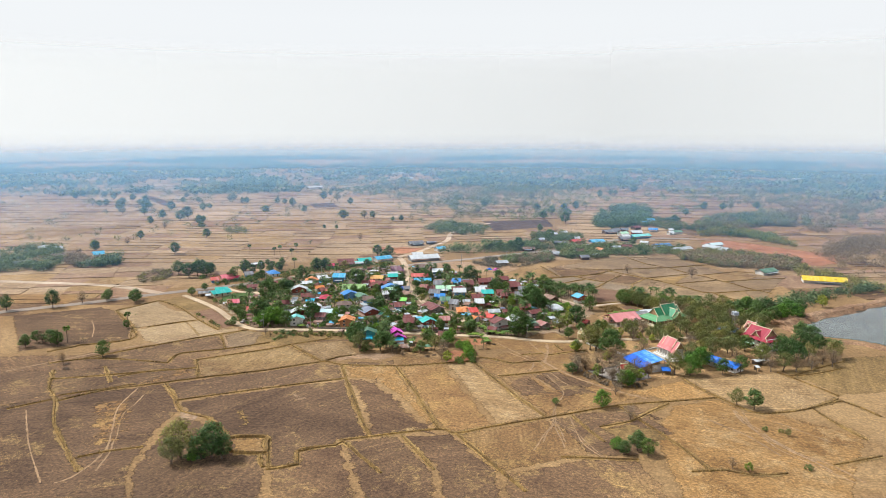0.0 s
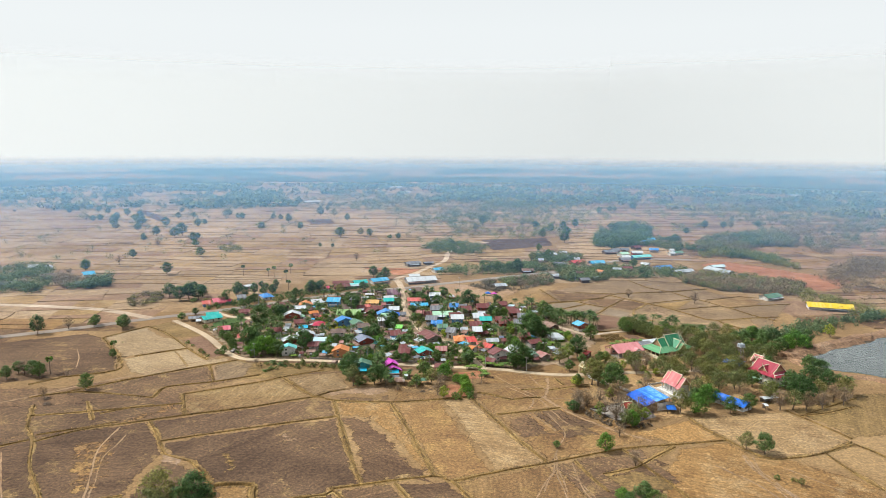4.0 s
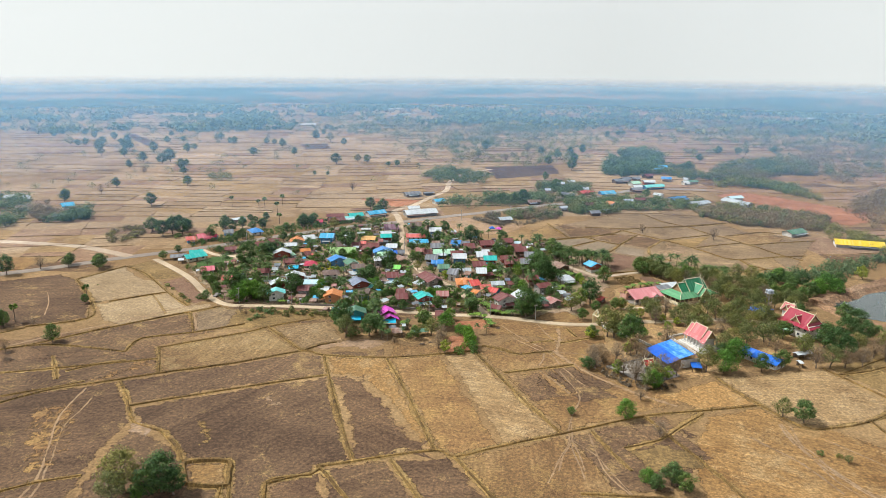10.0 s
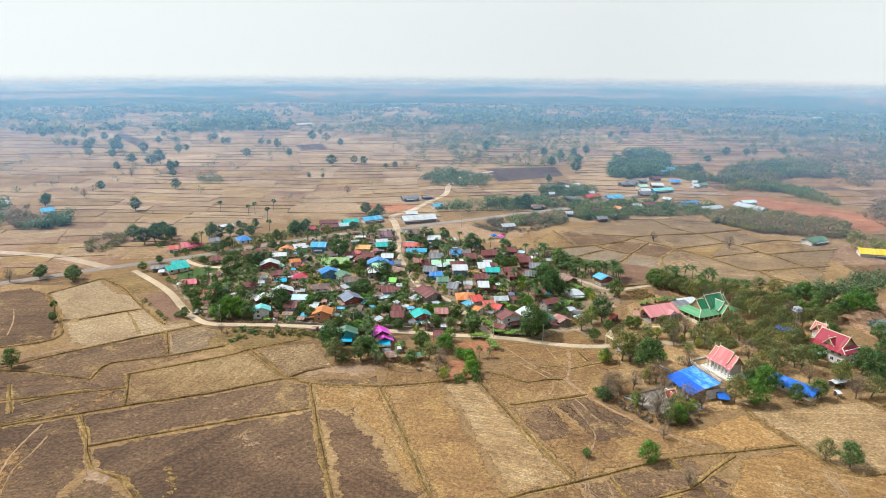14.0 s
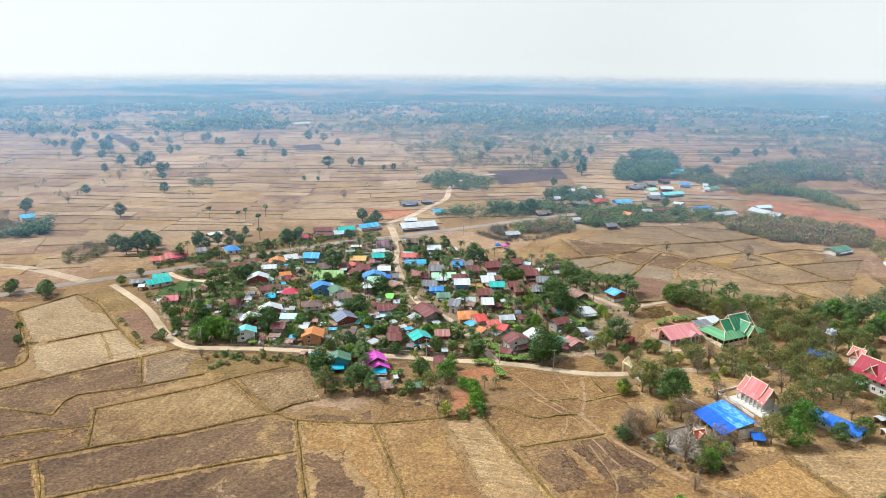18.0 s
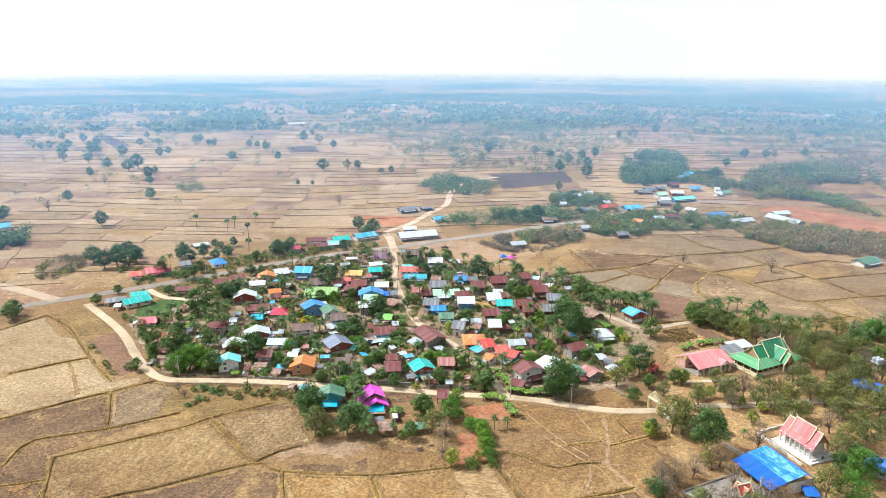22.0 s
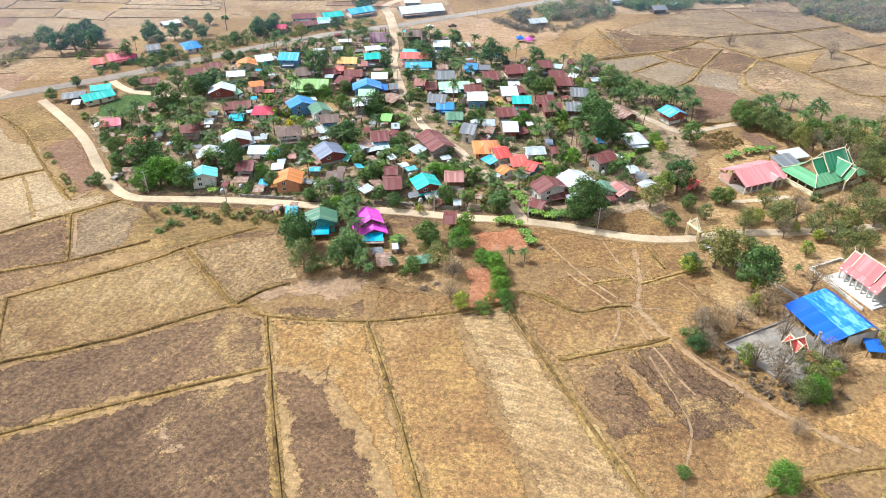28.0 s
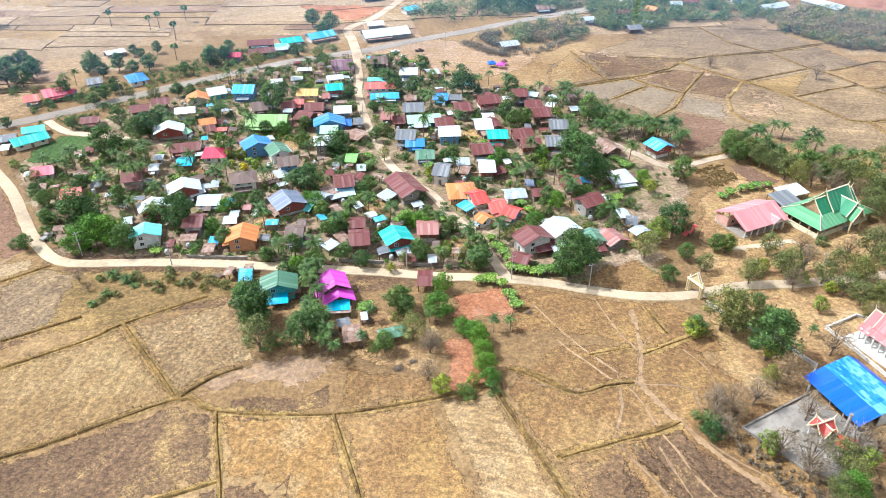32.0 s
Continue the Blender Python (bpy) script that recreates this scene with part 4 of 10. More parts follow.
def patchwork(label, mats, x0, y0, x1, y1, small, seed, skip=(), east=()):
    """Dry paddy plots parted by low bunds: a plan split again and again, one mesh of plots and one of bunds."""
    rnd = random.Random(seed)
    plots, stack = [], [(x0, y0, x1, y1)]
    while stack:
        a, b, c, d = stack.pop()
        w, h = c - a, d - b
        far = small * (1 + max(0, (b - 300)) / 900)
        if w < far * 2.4 and h < far * 1.0:
            plots.append((a, b, c, d))
        elif w > h * rnd.uniform(1.9, 3.2):
            m = a + w * rnd.uniform(0.36, 0.64)
            stack += [(a, b, m, d), (m, b, c, d)]
        else:
            m = b + h * rnd.uniform(0.36, 0.64)
            stack += [(a, b, c, m), (a, m, c, d)]

    def warp(x, y):
        n = noise.noise_vector(Vector((x * 0.004, y * 0.004, seed)))
        k = noise.noise_vector(Vector((x * 0.017, y * 0.017, seed + 3)))
        return x + n.x * 38 + k.x * 9 - 0.12 * (y - 500), y + n.y * 30 + k.y * 8 + 0.05 * x

    meshes = {m: ([], []) for m in (*mats, *east)}
    bv, bf = [], []
    for a, b, c, d in plots:
        q = [warp(a, b), warp(c, b), warp(c, d), warp(a, d)]
        cx, cy = sum(p[0] for p in q) / 4, sum(p[1] for p in q) / 4
        if any(inside(cx, cy, s) for s in skip):
            continue
        v, f = meshes[rnd.choice(east if east and cx > 230 + 0.12 * cy else mats)]
        o = len(v)
        z = 0.012 + rnd.uniform(0, 0.004)
        v += [(*p, z) for p in q]
        f.append((o, o + 1, o + 2, o + 3))
        wide = (0.55 + cy / 2200) * rnd.choice((0.5, 0.7, 0.9, 1.2, 1.8))
        for i, j in ((0, 1), (1, 2)):
            if rnd.random() < (0.6 if i == 0 else 0.34) and not any(inside((q[i][0] * k + q[j][0] * (1 - k)), (q[i][1] * k + q[j][1] * (1 - k)), s) for s in skip for k in (0.05, 0.5, 0.95)):
                mid = ((q[i][0] + q[j][0]) / 2 + rnd.uniform(-1, 1), (q[i][1] + q[j][1]) / 2 + rnd.uniform(-1, 1))
                ridge(bv, bf, (q[i], mid, q[j]), wide, 0.32 + cy / 6000, rnd)
    for m, (v, f) in meshes.items():
        place("paddy_plots", mesh_of("paddy_plots", v, f, m), Matrix(), label, "fields", kind="stuff")
    place("paddy_bunds", mesh_of("paddy_bunds", bv, bf, DARKBUND), Matrix(), "low earth bunds between dry paddy plots", "earth bund", kind="stuff")


def clear_of_plans(x, y, gap):
    for hx, hy, yaw, hl, hw in FOOT:
        dx, dy, a = x - hx, y - hy, radians(yaw)
        if abs(dx) < 25 and abs(dy) < 25 and abs(dx * math.cos(a) + dy * math.sin(a)) < hl + gap and abs(dy * math.cos(a) - dx * math.sin(a)) < hw + gap:
            return False
    for line, width in LANES:
        for p in line:
            if abs(p.x - x) < 8 and abs(p.y - y) < 8 and (p.x - x) ** 2 + (p.y - y) ** 2 < (width / 2 + gap + 1.2) ** 2:
                return False
    return True


def gardens(count, kinds, small, large, gap, poly, seed, group="garden plants"):
    """Plants in the free ground between the houses."""
    rnd = random.Random(seed)
    xs, ys = [p[0] for p in poly], [p[1] for p in poly]
    k = 0
    while k < count:
        x, y = rnd.uniform(min(xs), max(xs)), rnd.uniform(min(ys), max(ys))
        if inside(x, y, poly) and clear_of_plans(x, y, gap):
            plant(rnd.choice(kinds), x, y, round(rnd.uniform(small, large), 2), group)
            k += 1


def thicket(label, mat, count, size, poly, seed, quads=150, leaf_size=0.21, gap=0.6):
    """Uncounted low garden greenery between the houses, as one mesh."""
    rnd = random.Random(seed)
    xs, ys = [p[0] for p in poly], [p[1] for p in poly]
    v, f, lit, k = [], [], [], 0
    while k < count:
        x, y = rnd.uniform(min(xs), max(xs)), rnd.uniform(min(ys), max(ys))
        if not (inside(x, y, poly) and clear_of_plans(x, y, gap)):
            continue
        k += 1
        h = size * rnd.uniform(0.5, 1.4)
        for _ in range(3):
            c = Vector((x + rnd.uniform(-0.35, 0.35) * h, y + rnd.uniform(-0.35, 0.35) * h, h * rnd.uniform(0.28, 0.62)))
            leaf_quads(rnd, v, f, c, h * rnd.uniform(0.3, 0.45), quads // 3, leaf_size, 1.0, 0.85, lit)
    return place("garden_greenery", leafy("garden_greenery", v, f, lit, mat), Matrix(), label, "shrubs", kind="stuff")


def annexes(seed, share, poly):
    """Small lean-to roofs against some of the houses."""
    rnd = random.Random(seed)
    for x, y, yaw, hl, hw in list(FOOT):
        if not inside(x, y, poly) or rnd.random() > share or hl < 3:
            continue
        side = rnd.choice(((1, 0), (-1, 0), (0, -1), (0, 1)))
        L, W = rnd.uniform(2.6, 4.6), rnd.uniform(2.2, 3.6)
        a = radians(yaw)
        dx, dy = side[0] * (hl + W / 2 + 0.1), side[1] * (hw + W / 2 + 0.1)
        px, py = x + dx * math.cos(a) - dy * math.sin(a), y + dx * math.sin(a) + dy * math.cos(a)
        if clear_of_plans(px, py, 0.3):
            lean_to(round(px, 1), round(py, 1), yaw + {(1, 0): 90, (-1, 0): -90, (0, -1): 0, (0, 1): 180}[side], L, W, rnd.choice(("rust", "pale", "brown", "maroon", "white", "grey", "rust", "maroon")), round(rnd.uniform(1.9, 2.4), 2))


def sheds(seed, count, poly):
    """Small sheds and stores in the free ground between the houses."""
    rnd = random.Random(seed)
    xs, ys = [p[0] for p in poly], [p[1] for p in poly]
    k = tries = 0
    while k < count and tries < 20000:
        tries += 1
        x, y = rnd.uniform(min(xs), max(xs)), rnd.uniform(min(ys), max(ys))
        if inside(x, y, poly) and clear_of_plans(x, y, 2.2):
            near = min(FOOT, key=lambda q: (q[0] - x) ** 2 + (q[1] - y) ** 2)
            roof = rnd.choice(("rust", "pale", "brown", "maroon", "maroon", "white", "grey", "rust", "sky", "rust"))
            if rnd.random() < 0.5:
                lean_to(round(x, 1), round(y, 1), near[2] + rnd.choice((0, 90, -90)), rnd.uniform(2.6, 4.4), rnd.uniform(2.2, 3.2), roof, round(rnd.uniform(1.9, 2.5), 2))
            else:
                house(round(x, 1), round(y, 1), near[2] + rnd.choice((0, 90)), rnd.uniform(3.0, 4.8), rnd.uniform(2.8, 3.8), roof, "ash", 0)
            k += 1


JAR = mesh_of("jar", *tube([(0, 0, 0), (0, 0, 0.1), (0, 0, 0.7), (0, 0, 1.3), (0, 0, 1.6), (0, 0, 1.75)], [0.4, 0.55, 0.8, 0.75, 0.45, 0.5], 12), POST)
LID = mesh_of("lid", *tube([(0, 0, 1.75), (0, 0, 1.8), (0, 0, 1.86)], [0.55, 0.55, 0.1], 12), ROOFS["pale"])


def water_jars(seed, count, poly):
    rnd = random.Random(seed)
    k = 0
    while k < count:
        x, y, yaw, hl, hw = rnd.choice(FOOT)
        a = radians(yaw)
        dx, dy = rnd.uniform(-hl, hl), -(hw + 1.0)
        px, py = x + dx * math.cos(a) - dy * math.sin(a), y + dx * math.sin(a) + dy * math.cos(a)
        if inside(px, py, poly) and clear_of_plans(px, py, 0.6):
            jar = base("water_jar", pose(px, py, 0), "large grey cement rainwater jar with lid", "water jar", "rainwater jars")
            part("jar", JAR, jar)
            part("lid", LID, jar)
            FOOT.append((px, py, 0, 0.9, 0.9))
            k += 1


def pickup(x, y, yaw, paint, label):
    car = base("pickup_truck", pose(x, y, 0.05, 0, 0, yaw), label, "truck", "parked vehicles")
    low = [(-2.4, 0.45), (2.45, 0.45), (2.5, 0.95), (1.3, 1.08), (-2.4, 1.08)]
    part("body", mesh_of("body", [(px, -0.85, z) for px, z in low] + [(px, 0.85, z) for px, z in low], [(0, 1, 2, 3, 4), (9, 8, 7, 6, 5)] + [(i, 5 + i, 5 + (i + 1) % 5, (i + 1) % 5) for i in range(5)], paint), car)
    cab = [(-0.5, 1.08), (1.2, 1.08), (0.65, 1.75), (-0.35, 1.75)]
    part("cab", mesh_of("cab", [(px, -0.78, z) for px, z in cab] + [(px, 0.78, z) for px, z in cab], [(0, 1, 2, 3), (7, 6, 5, 4)] + [(i, 4 + i, 4 + (i + 1) % 4, (i + 1) % 4) for i in range(4)], paint), car)
    part("windscreen", mesh_of("windscreen", *slab([(1.22, -0.68, 1.12), (1.22, 0.68, 1.12), (0.72, 0.66, 1.7), (0.72, -0.66, 1.7)], 0.03), GLASS), car)
    for wx in (-1.5, 1.5):
        for wy in (-0.78, 0.78):
            part("wheel", mesh_of("wheel", *tube([(wx, wy - 0.12, 0.34), (wx, wy + 0.12, 0.34)], [0.34, 0.34], 10), GLASS), car)


def utility_pole(x, y, yaw=0, h=8.5):
    p = base("utility_pole", pose(x, y, 0, 0, 0, yaw), "slim grey concrete utility pole with crossarm", "utility pole", "utility poles")
    part("shaft", mesh_of("shaft", *tube([(0, 0, -0.3), (0, 0, h)], [0.17, 0.11], 6), POST), p)
    part("crossarm", mesh_of("crossarm", *box(-0.9, -0.06, h - 0.6, 0.9, 0.06, h - 0.46), POST), p)
    for k in (-0.8, 0.8):
        part("insulator", mesh_of("insulator", *tube([(k, 0, h - 0.46), (k, 0, h - 0.2)], [0.08, 0.05], 6), FRAME), p)


def canopy(x, y, yaw, w, cloth, label):
    c = base("cloth_canopy", pose(x, y, 0, 0, 0, yaw), label, "canopy", "festival canopies")
    q = [(-w, -w, 2.2), (w, -w, 2.2), (w, w, 2.2), (-w, w, 2.2)]
    part("cover", mesh_of("cover", q + [(0, 0, 3.5)] + [(a, b_, 1.8) for a, b_, _ in q], [(0, 1, 4), (1, 2, 4), (2, 3, 4), (3, 0, 4)] + [(i, 5 + i, 5 + (i + 1) % 4, (i + 1) % 4) for i in range(4)], cloth), c)
    for a in (-w + 0.1, w - 0.1):
        for d in (-w + 0.1, w - 0.1):
            post(c, a, d, 2.25, 0.04, POST)


def brush_pile(x, y, r, label="heap of cut dry branches on bare soil"):
    rnd = random.Random(f"{x},{y}")
    sticks = []
    for _ in range(46):
        a, b, q = rnd.uniform(0, 6.28), rnd.uniform(0, 6.28), r * rnd.uniform(0, 0.75)
        c = Vector((q * math.cos(a), q * math.sin(a), rnd.uniform(0.1, 0.8) * (1 - q / r * 0.6) * r * 0.6))
        d = Vector((math.cos(b), math.sin(b), rnd.uniform(-0.25, 0.35))) * r * rnd.uniform(0.3, 0.6)
        sticks.append(tube([c - d, c + d * 0.2 + Vector((0, 0, 0.1)), c + d], [0.05, 0.045, 0.02], 4))
    return place("brush_pile", mesh_of("brush_pile", *join(*sticks), BARK), pose(x, y, 0), label, "brush pile", kind="stuff")


def wood_pile(x, y, yaw, rows=5, label="stack of old boards and firewood beside a shed"):
    rnd = random.Random(f"{x},{y},w")
    pile = base("wood_pile", pose(x, y, 0, 0, 0, yaw), label, "wood pile", "wood piles")
    me = mesh_of("board", *box(-1.4, -0.11, 0, 1.4, 0.11, 0.09), TIMBER)
    for k in range(rows):
        for i in range(6):
            o = part("board", me, pile)
            o.matrix_local = pose(rnd.uniform(-0.4, 0.4), (i - 2.5) * 0.34, k * 0.13, 0, 0, rnd.uniform(-12, 12))


def dry_tufts(lines, seed):
    """Uncounted tufts of dry grass on the bunds, as one mesh."""
    rnd = random.Random(seed)
    v, f = [], []
    for points in lines:
        for a, b in zip(points, points[1:]):
            a, b = Vector(a), Vector(b)
            for k in range(int((b - a).length / 0.55)):
                p = a.lerp(b, rnd.random())
                x, y, h = p.x + rnd.gauss(0, 0.55), p.y + rnd.gauss(0, 0.55), rnd.uniform(0.35, 0.85)
                for _ in range(3):
                    t = rnd.uniform(0, 6.28)
                    dx, dy, w = math.cos(t) * h * 0.6, math.sin(t) * h * 0.6, rnd.uniform(0.08, 0.2)
                    o = len(v)
                    v += [(x - dy * w, y + dx * w, 0.0), (x + dy * w, y - dx * w, 0.0), (x + dx + dy * w, y + dy - dx * w, h), (x + dx - dy * w, y + dy + dx * w, h * 0.9)]
                    f.append((o, o + 1, o + 2, o + 3))
    place("dry_grass", mesh_of("dry_grass", v, f, LEAF["straw"]), Matrix(), "tufts of long dry grass on the bunds", "grass", kind="stuff")


# ---- distance: sheets tinted as haze before the far plain, and dry paddy land ----
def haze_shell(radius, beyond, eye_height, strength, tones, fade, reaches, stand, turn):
    """One half-round curtain sheet with distance haze tinted into it. It stands for the air between itself and the next
    curtain: it dims what lies behind it, blue most, and adds a haze colour lit by sun and sky.
    """
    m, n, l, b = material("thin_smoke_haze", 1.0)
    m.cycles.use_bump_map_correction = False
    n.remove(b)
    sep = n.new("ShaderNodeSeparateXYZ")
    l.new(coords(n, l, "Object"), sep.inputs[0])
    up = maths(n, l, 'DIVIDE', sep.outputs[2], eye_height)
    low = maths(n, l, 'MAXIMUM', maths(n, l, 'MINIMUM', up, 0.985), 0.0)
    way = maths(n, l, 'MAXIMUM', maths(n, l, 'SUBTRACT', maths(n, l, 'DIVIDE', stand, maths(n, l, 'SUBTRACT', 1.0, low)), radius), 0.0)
    thin = n.new("ShaderNodeMapRange")   # far off the blue haze tint gives way to the white tint of the last curtain
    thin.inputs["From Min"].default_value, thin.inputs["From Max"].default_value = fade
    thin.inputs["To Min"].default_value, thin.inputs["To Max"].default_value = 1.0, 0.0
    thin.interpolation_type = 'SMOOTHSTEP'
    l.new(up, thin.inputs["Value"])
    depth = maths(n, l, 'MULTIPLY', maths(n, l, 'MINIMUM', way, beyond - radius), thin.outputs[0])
    # smoke: haze colour painted on the sheet, denser with the distance behind it
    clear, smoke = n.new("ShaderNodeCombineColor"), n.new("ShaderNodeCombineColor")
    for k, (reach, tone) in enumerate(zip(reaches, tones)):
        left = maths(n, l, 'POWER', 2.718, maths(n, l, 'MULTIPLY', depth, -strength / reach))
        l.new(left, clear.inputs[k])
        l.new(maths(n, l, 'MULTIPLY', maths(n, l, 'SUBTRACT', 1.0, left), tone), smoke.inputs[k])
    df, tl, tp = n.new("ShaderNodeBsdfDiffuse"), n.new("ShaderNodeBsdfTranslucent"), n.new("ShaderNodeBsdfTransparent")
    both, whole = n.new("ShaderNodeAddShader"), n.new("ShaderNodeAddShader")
    for bsdf, side in ((df, 1.0), (tl, -1.0)):   # tilted normals light the haze tint alike all round, whichever way the curtain faces
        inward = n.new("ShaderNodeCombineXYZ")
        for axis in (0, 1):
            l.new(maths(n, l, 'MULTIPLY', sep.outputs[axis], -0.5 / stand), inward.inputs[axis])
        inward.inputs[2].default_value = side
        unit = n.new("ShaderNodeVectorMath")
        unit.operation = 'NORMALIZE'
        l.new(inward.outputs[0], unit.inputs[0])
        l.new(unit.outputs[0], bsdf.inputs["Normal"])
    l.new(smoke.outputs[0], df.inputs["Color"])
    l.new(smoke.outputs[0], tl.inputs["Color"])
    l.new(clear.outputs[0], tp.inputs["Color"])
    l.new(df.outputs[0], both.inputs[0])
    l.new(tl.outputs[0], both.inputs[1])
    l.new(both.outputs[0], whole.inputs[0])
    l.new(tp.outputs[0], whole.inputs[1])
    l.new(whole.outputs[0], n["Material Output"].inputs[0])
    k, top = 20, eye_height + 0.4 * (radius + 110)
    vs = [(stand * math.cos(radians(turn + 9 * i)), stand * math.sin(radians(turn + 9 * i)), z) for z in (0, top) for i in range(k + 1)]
    ob = place("backdrop", mesh_of("backdrop", vs, [(i, i + 1, k + 2 + i, k + 1 + i) for i in range(k)], m), pose(66, -225, 0), "half-round sheet tinted blue-grey as distance haze over the far plain", "haze", kind="structure")
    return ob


# distance haze is put into these sheets' tints; no air volume scatters
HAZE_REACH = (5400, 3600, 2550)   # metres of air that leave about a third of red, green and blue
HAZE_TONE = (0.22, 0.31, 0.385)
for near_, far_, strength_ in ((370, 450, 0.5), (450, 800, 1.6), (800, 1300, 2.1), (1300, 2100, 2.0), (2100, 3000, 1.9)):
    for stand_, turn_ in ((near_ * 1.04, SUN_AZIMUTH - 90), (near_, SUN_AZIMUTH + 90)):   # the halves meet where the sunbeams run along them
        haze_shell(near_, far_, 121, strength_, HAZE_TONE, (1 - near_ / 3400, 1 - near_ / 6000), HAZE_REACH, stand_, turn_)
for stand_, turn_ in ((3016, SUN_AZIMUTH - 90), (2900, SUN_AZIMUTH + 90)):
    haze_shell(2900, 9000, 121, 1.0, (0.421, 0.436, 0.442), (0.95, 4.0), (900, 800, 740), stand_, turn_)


# ---- the plain: ground, fields, bunds ----
ground = place("ground", mesh_of("ground", [(16000 * math.cos(i * math.pi / 48) + 66, 16000 * math.sin(i * math.pi / 48) - 225, 0) for i in range(96)], [tuple(range(96))], PLAIN), Matrix(), "flat dry plain of tan fields reaching the horizon", "ground", kind="structure")
field(YARD, "bare reddish-brown soil of the village", (-95.3, 118.3), (-90.5, 143.1), (-88.4, 157.0), (-53.1, 198.7), (1.6, 247.1), (43.2, 251.2), (88.4, 204.1), (126.4, 203.6), (150.0, 156.3), (156.5, 101.1), (140.5, 74.4), (123.4, 38.1), (84.1, 47.0), (34.1, 51.2), (-25.9, 56.0), (-52.8, 59.5), (-68.1, 77.7), curved=True)
field(COURT, "dry leaf-strewn soil of the temple grounds", (148.5, 81.7), (161.8, 103.3), (209.5, 138.1), (253.3, 131.3), (288.2, 132.9), (208.0, -6.6), (189.8, -10.7), (156.0, -27.6), (140.6, -28.2), (128.3, -9.6), (135.1, 26.4), curved=True)
field(DUSK, "wide dark fallow land of narrow strips", (-215.9, 0.7), (-126.4, 8.0), (-101.9, 22.1), (-74.6, 35.8), (-64.7, 43.6), (-33.1, 29.7), (-62.6, 1.8), (-51.0, -25.0), (-65.4, -32.1), (-101.1, -55.7), (-156.0, -66.6))
field(TAN, "dry trampled land below the village road", (81.6, 28.7), (86.2, 42.8), (105.5, 37.1), (128.9, 34.6), (134.6, 27.8), (137.4, 14.1), (122.8, 9.1), (105.0, 19.0), (94.3, 21.4), (81.6, 20.5))
field(GREENISH, "scrubby dry ground along the village road", (-57.5, 55.0), (-43.2, 52.7), (-25.0, 53.3), (0.4, 52.3), (12.4, 51.0), (11.6, 34.8), (3.9, 37.5), (-5.3, 33.8), (-19.4, 26.1), (-42.0, 21.5), (-59.0, 41.1))
field(CREAM, "pale bleached stubble plot", (-19.2, 25.6), (-0.5, 0.6), (4.4, 4.2), (10.7, 9.0), (17.8, 11.9), (12.6, 26.3), (5.0, 36.2), (-4.4, 33.3))
field(STRAW, "long pale yellow stubble plot", (-62.0, 0.6), (-30.0, 19.3), (-20.9, 25.6), (1.4, -0.0), (-24.8, -14.7), (-50.3, -25.0))
field(DUSK, "long dark strip of burnt stubble", (-63.7, -33.1), (-50.1, -26.1), (-24.6, -15.3), (1.8, -1.9), (11.7, -5.3), (16.7, -23.3), (-21.6, -39.2), (-50.5, -52.3))
field(DARK, "large dark burnt stubble plot", (-49.3, -54.1), (-21.2, -40.6), (17.3, -25.0), (27.1, -57.3), (36.1, -86.1), (26.2, -89.5), (25.4, -93.5), (12.2, -99.4), (15.1, -109.0), (5.1, -113.3), (-1.9, -88.2), (-17.6, -88.1), (-22.9, -79.3), (-31.2, -70.8), (-42.8, -64.7))
field(GOLD, "golden dry grass along a bund", (12.6, -4.6), (38.6, -6.0), (62.0, -78.0), (58.5, -75.5), (46.1, -49.9), (29.9, -25.6), (18.0, -23.9))
field(DARK, "dark burnt plot beside golden grass", (18.4, -26.0), (25.2, -25.2), (31.2, -26.6), (39.6, -39.2), (46.1, -49.9), (52.6, -65.6), (58.0, -74.4), (62.1, -79.1), (49.2, -83.5), (36.5, -86.4), (29.2, -61.5), curved=True)
field(TAN, "tan plot of short dry stubble", (39.2, -6.6), (62.0, -1.9), (74.8, -44.1), (84.0, -75.3), (68.7, -82.0), (63.6, -80.5))
field(CREAM, "whitish bleached strip plot", (62.4, -1.9), (76.2, 1.8), (91.9, -37.6), (104.8, -66.8), (84.0, -75.7), (74.8, -44.1))
field(REDSOIL, "freshly dug red laterite plot", (64.1, 19.7), (73.5, 22.2), (75.3, 10.9), (77.0, 1.1), (63.5, 0.4))
field(REDSOIL, "square red laterite clearing", (67.3, 38.5), (82.1, 42.8), (85.2, 31.1), (81.4, 27.0), (66.9, 26.1))
field(TAN, "dry trodden field near the gate", (78.0, 1.9), (92.8, 17.4), (127.2, 18.9), (146.0, -12.4), (153.5, -43.3), (105.3, -66.0), (90.8, -31.1))
field(DUSK, "dark patch with pale wheel tracks", (87.6, -20.5), (103.2, -17.0), (111.0, -40.3), (96.8, -44.6))
field(DUSK, "dark stubble with pale wheel tracks", (107.5, -14.0), (117.6, -10.6), (130.7, -39.5), (114.6, -44.9))
field(TAN, "tan plot beside the wheel tracks", (96.8, -46.5), (114.6, -44.9), (120.7, -58.0), (105.3, -66.0))
field(CREAM, "wide pale straw field beside the temple", (173.2, -19.7), (189.6, -16.3), (220.9, -9.3), (232.3, -42.1), (215.6, -54.3), (199.0, -59.1), (187.7, -57.5), (181.3, -43.2))
field(GREENISH, "pale greenish field near the pond", (222.7, -8.0), (264.9, 14.4), (301.8, 19.4), (265.6, -34.1), (234.4, -39.2))
field(GOLD, "broad golden dry field", (158.1, -52.2), (180.9, -44.1), (187.3, -58.3), (198.6, -60.0), (223.2, -80.8), (177.9, -152.5), (137.5, -153.9), (142.5, -80.3))
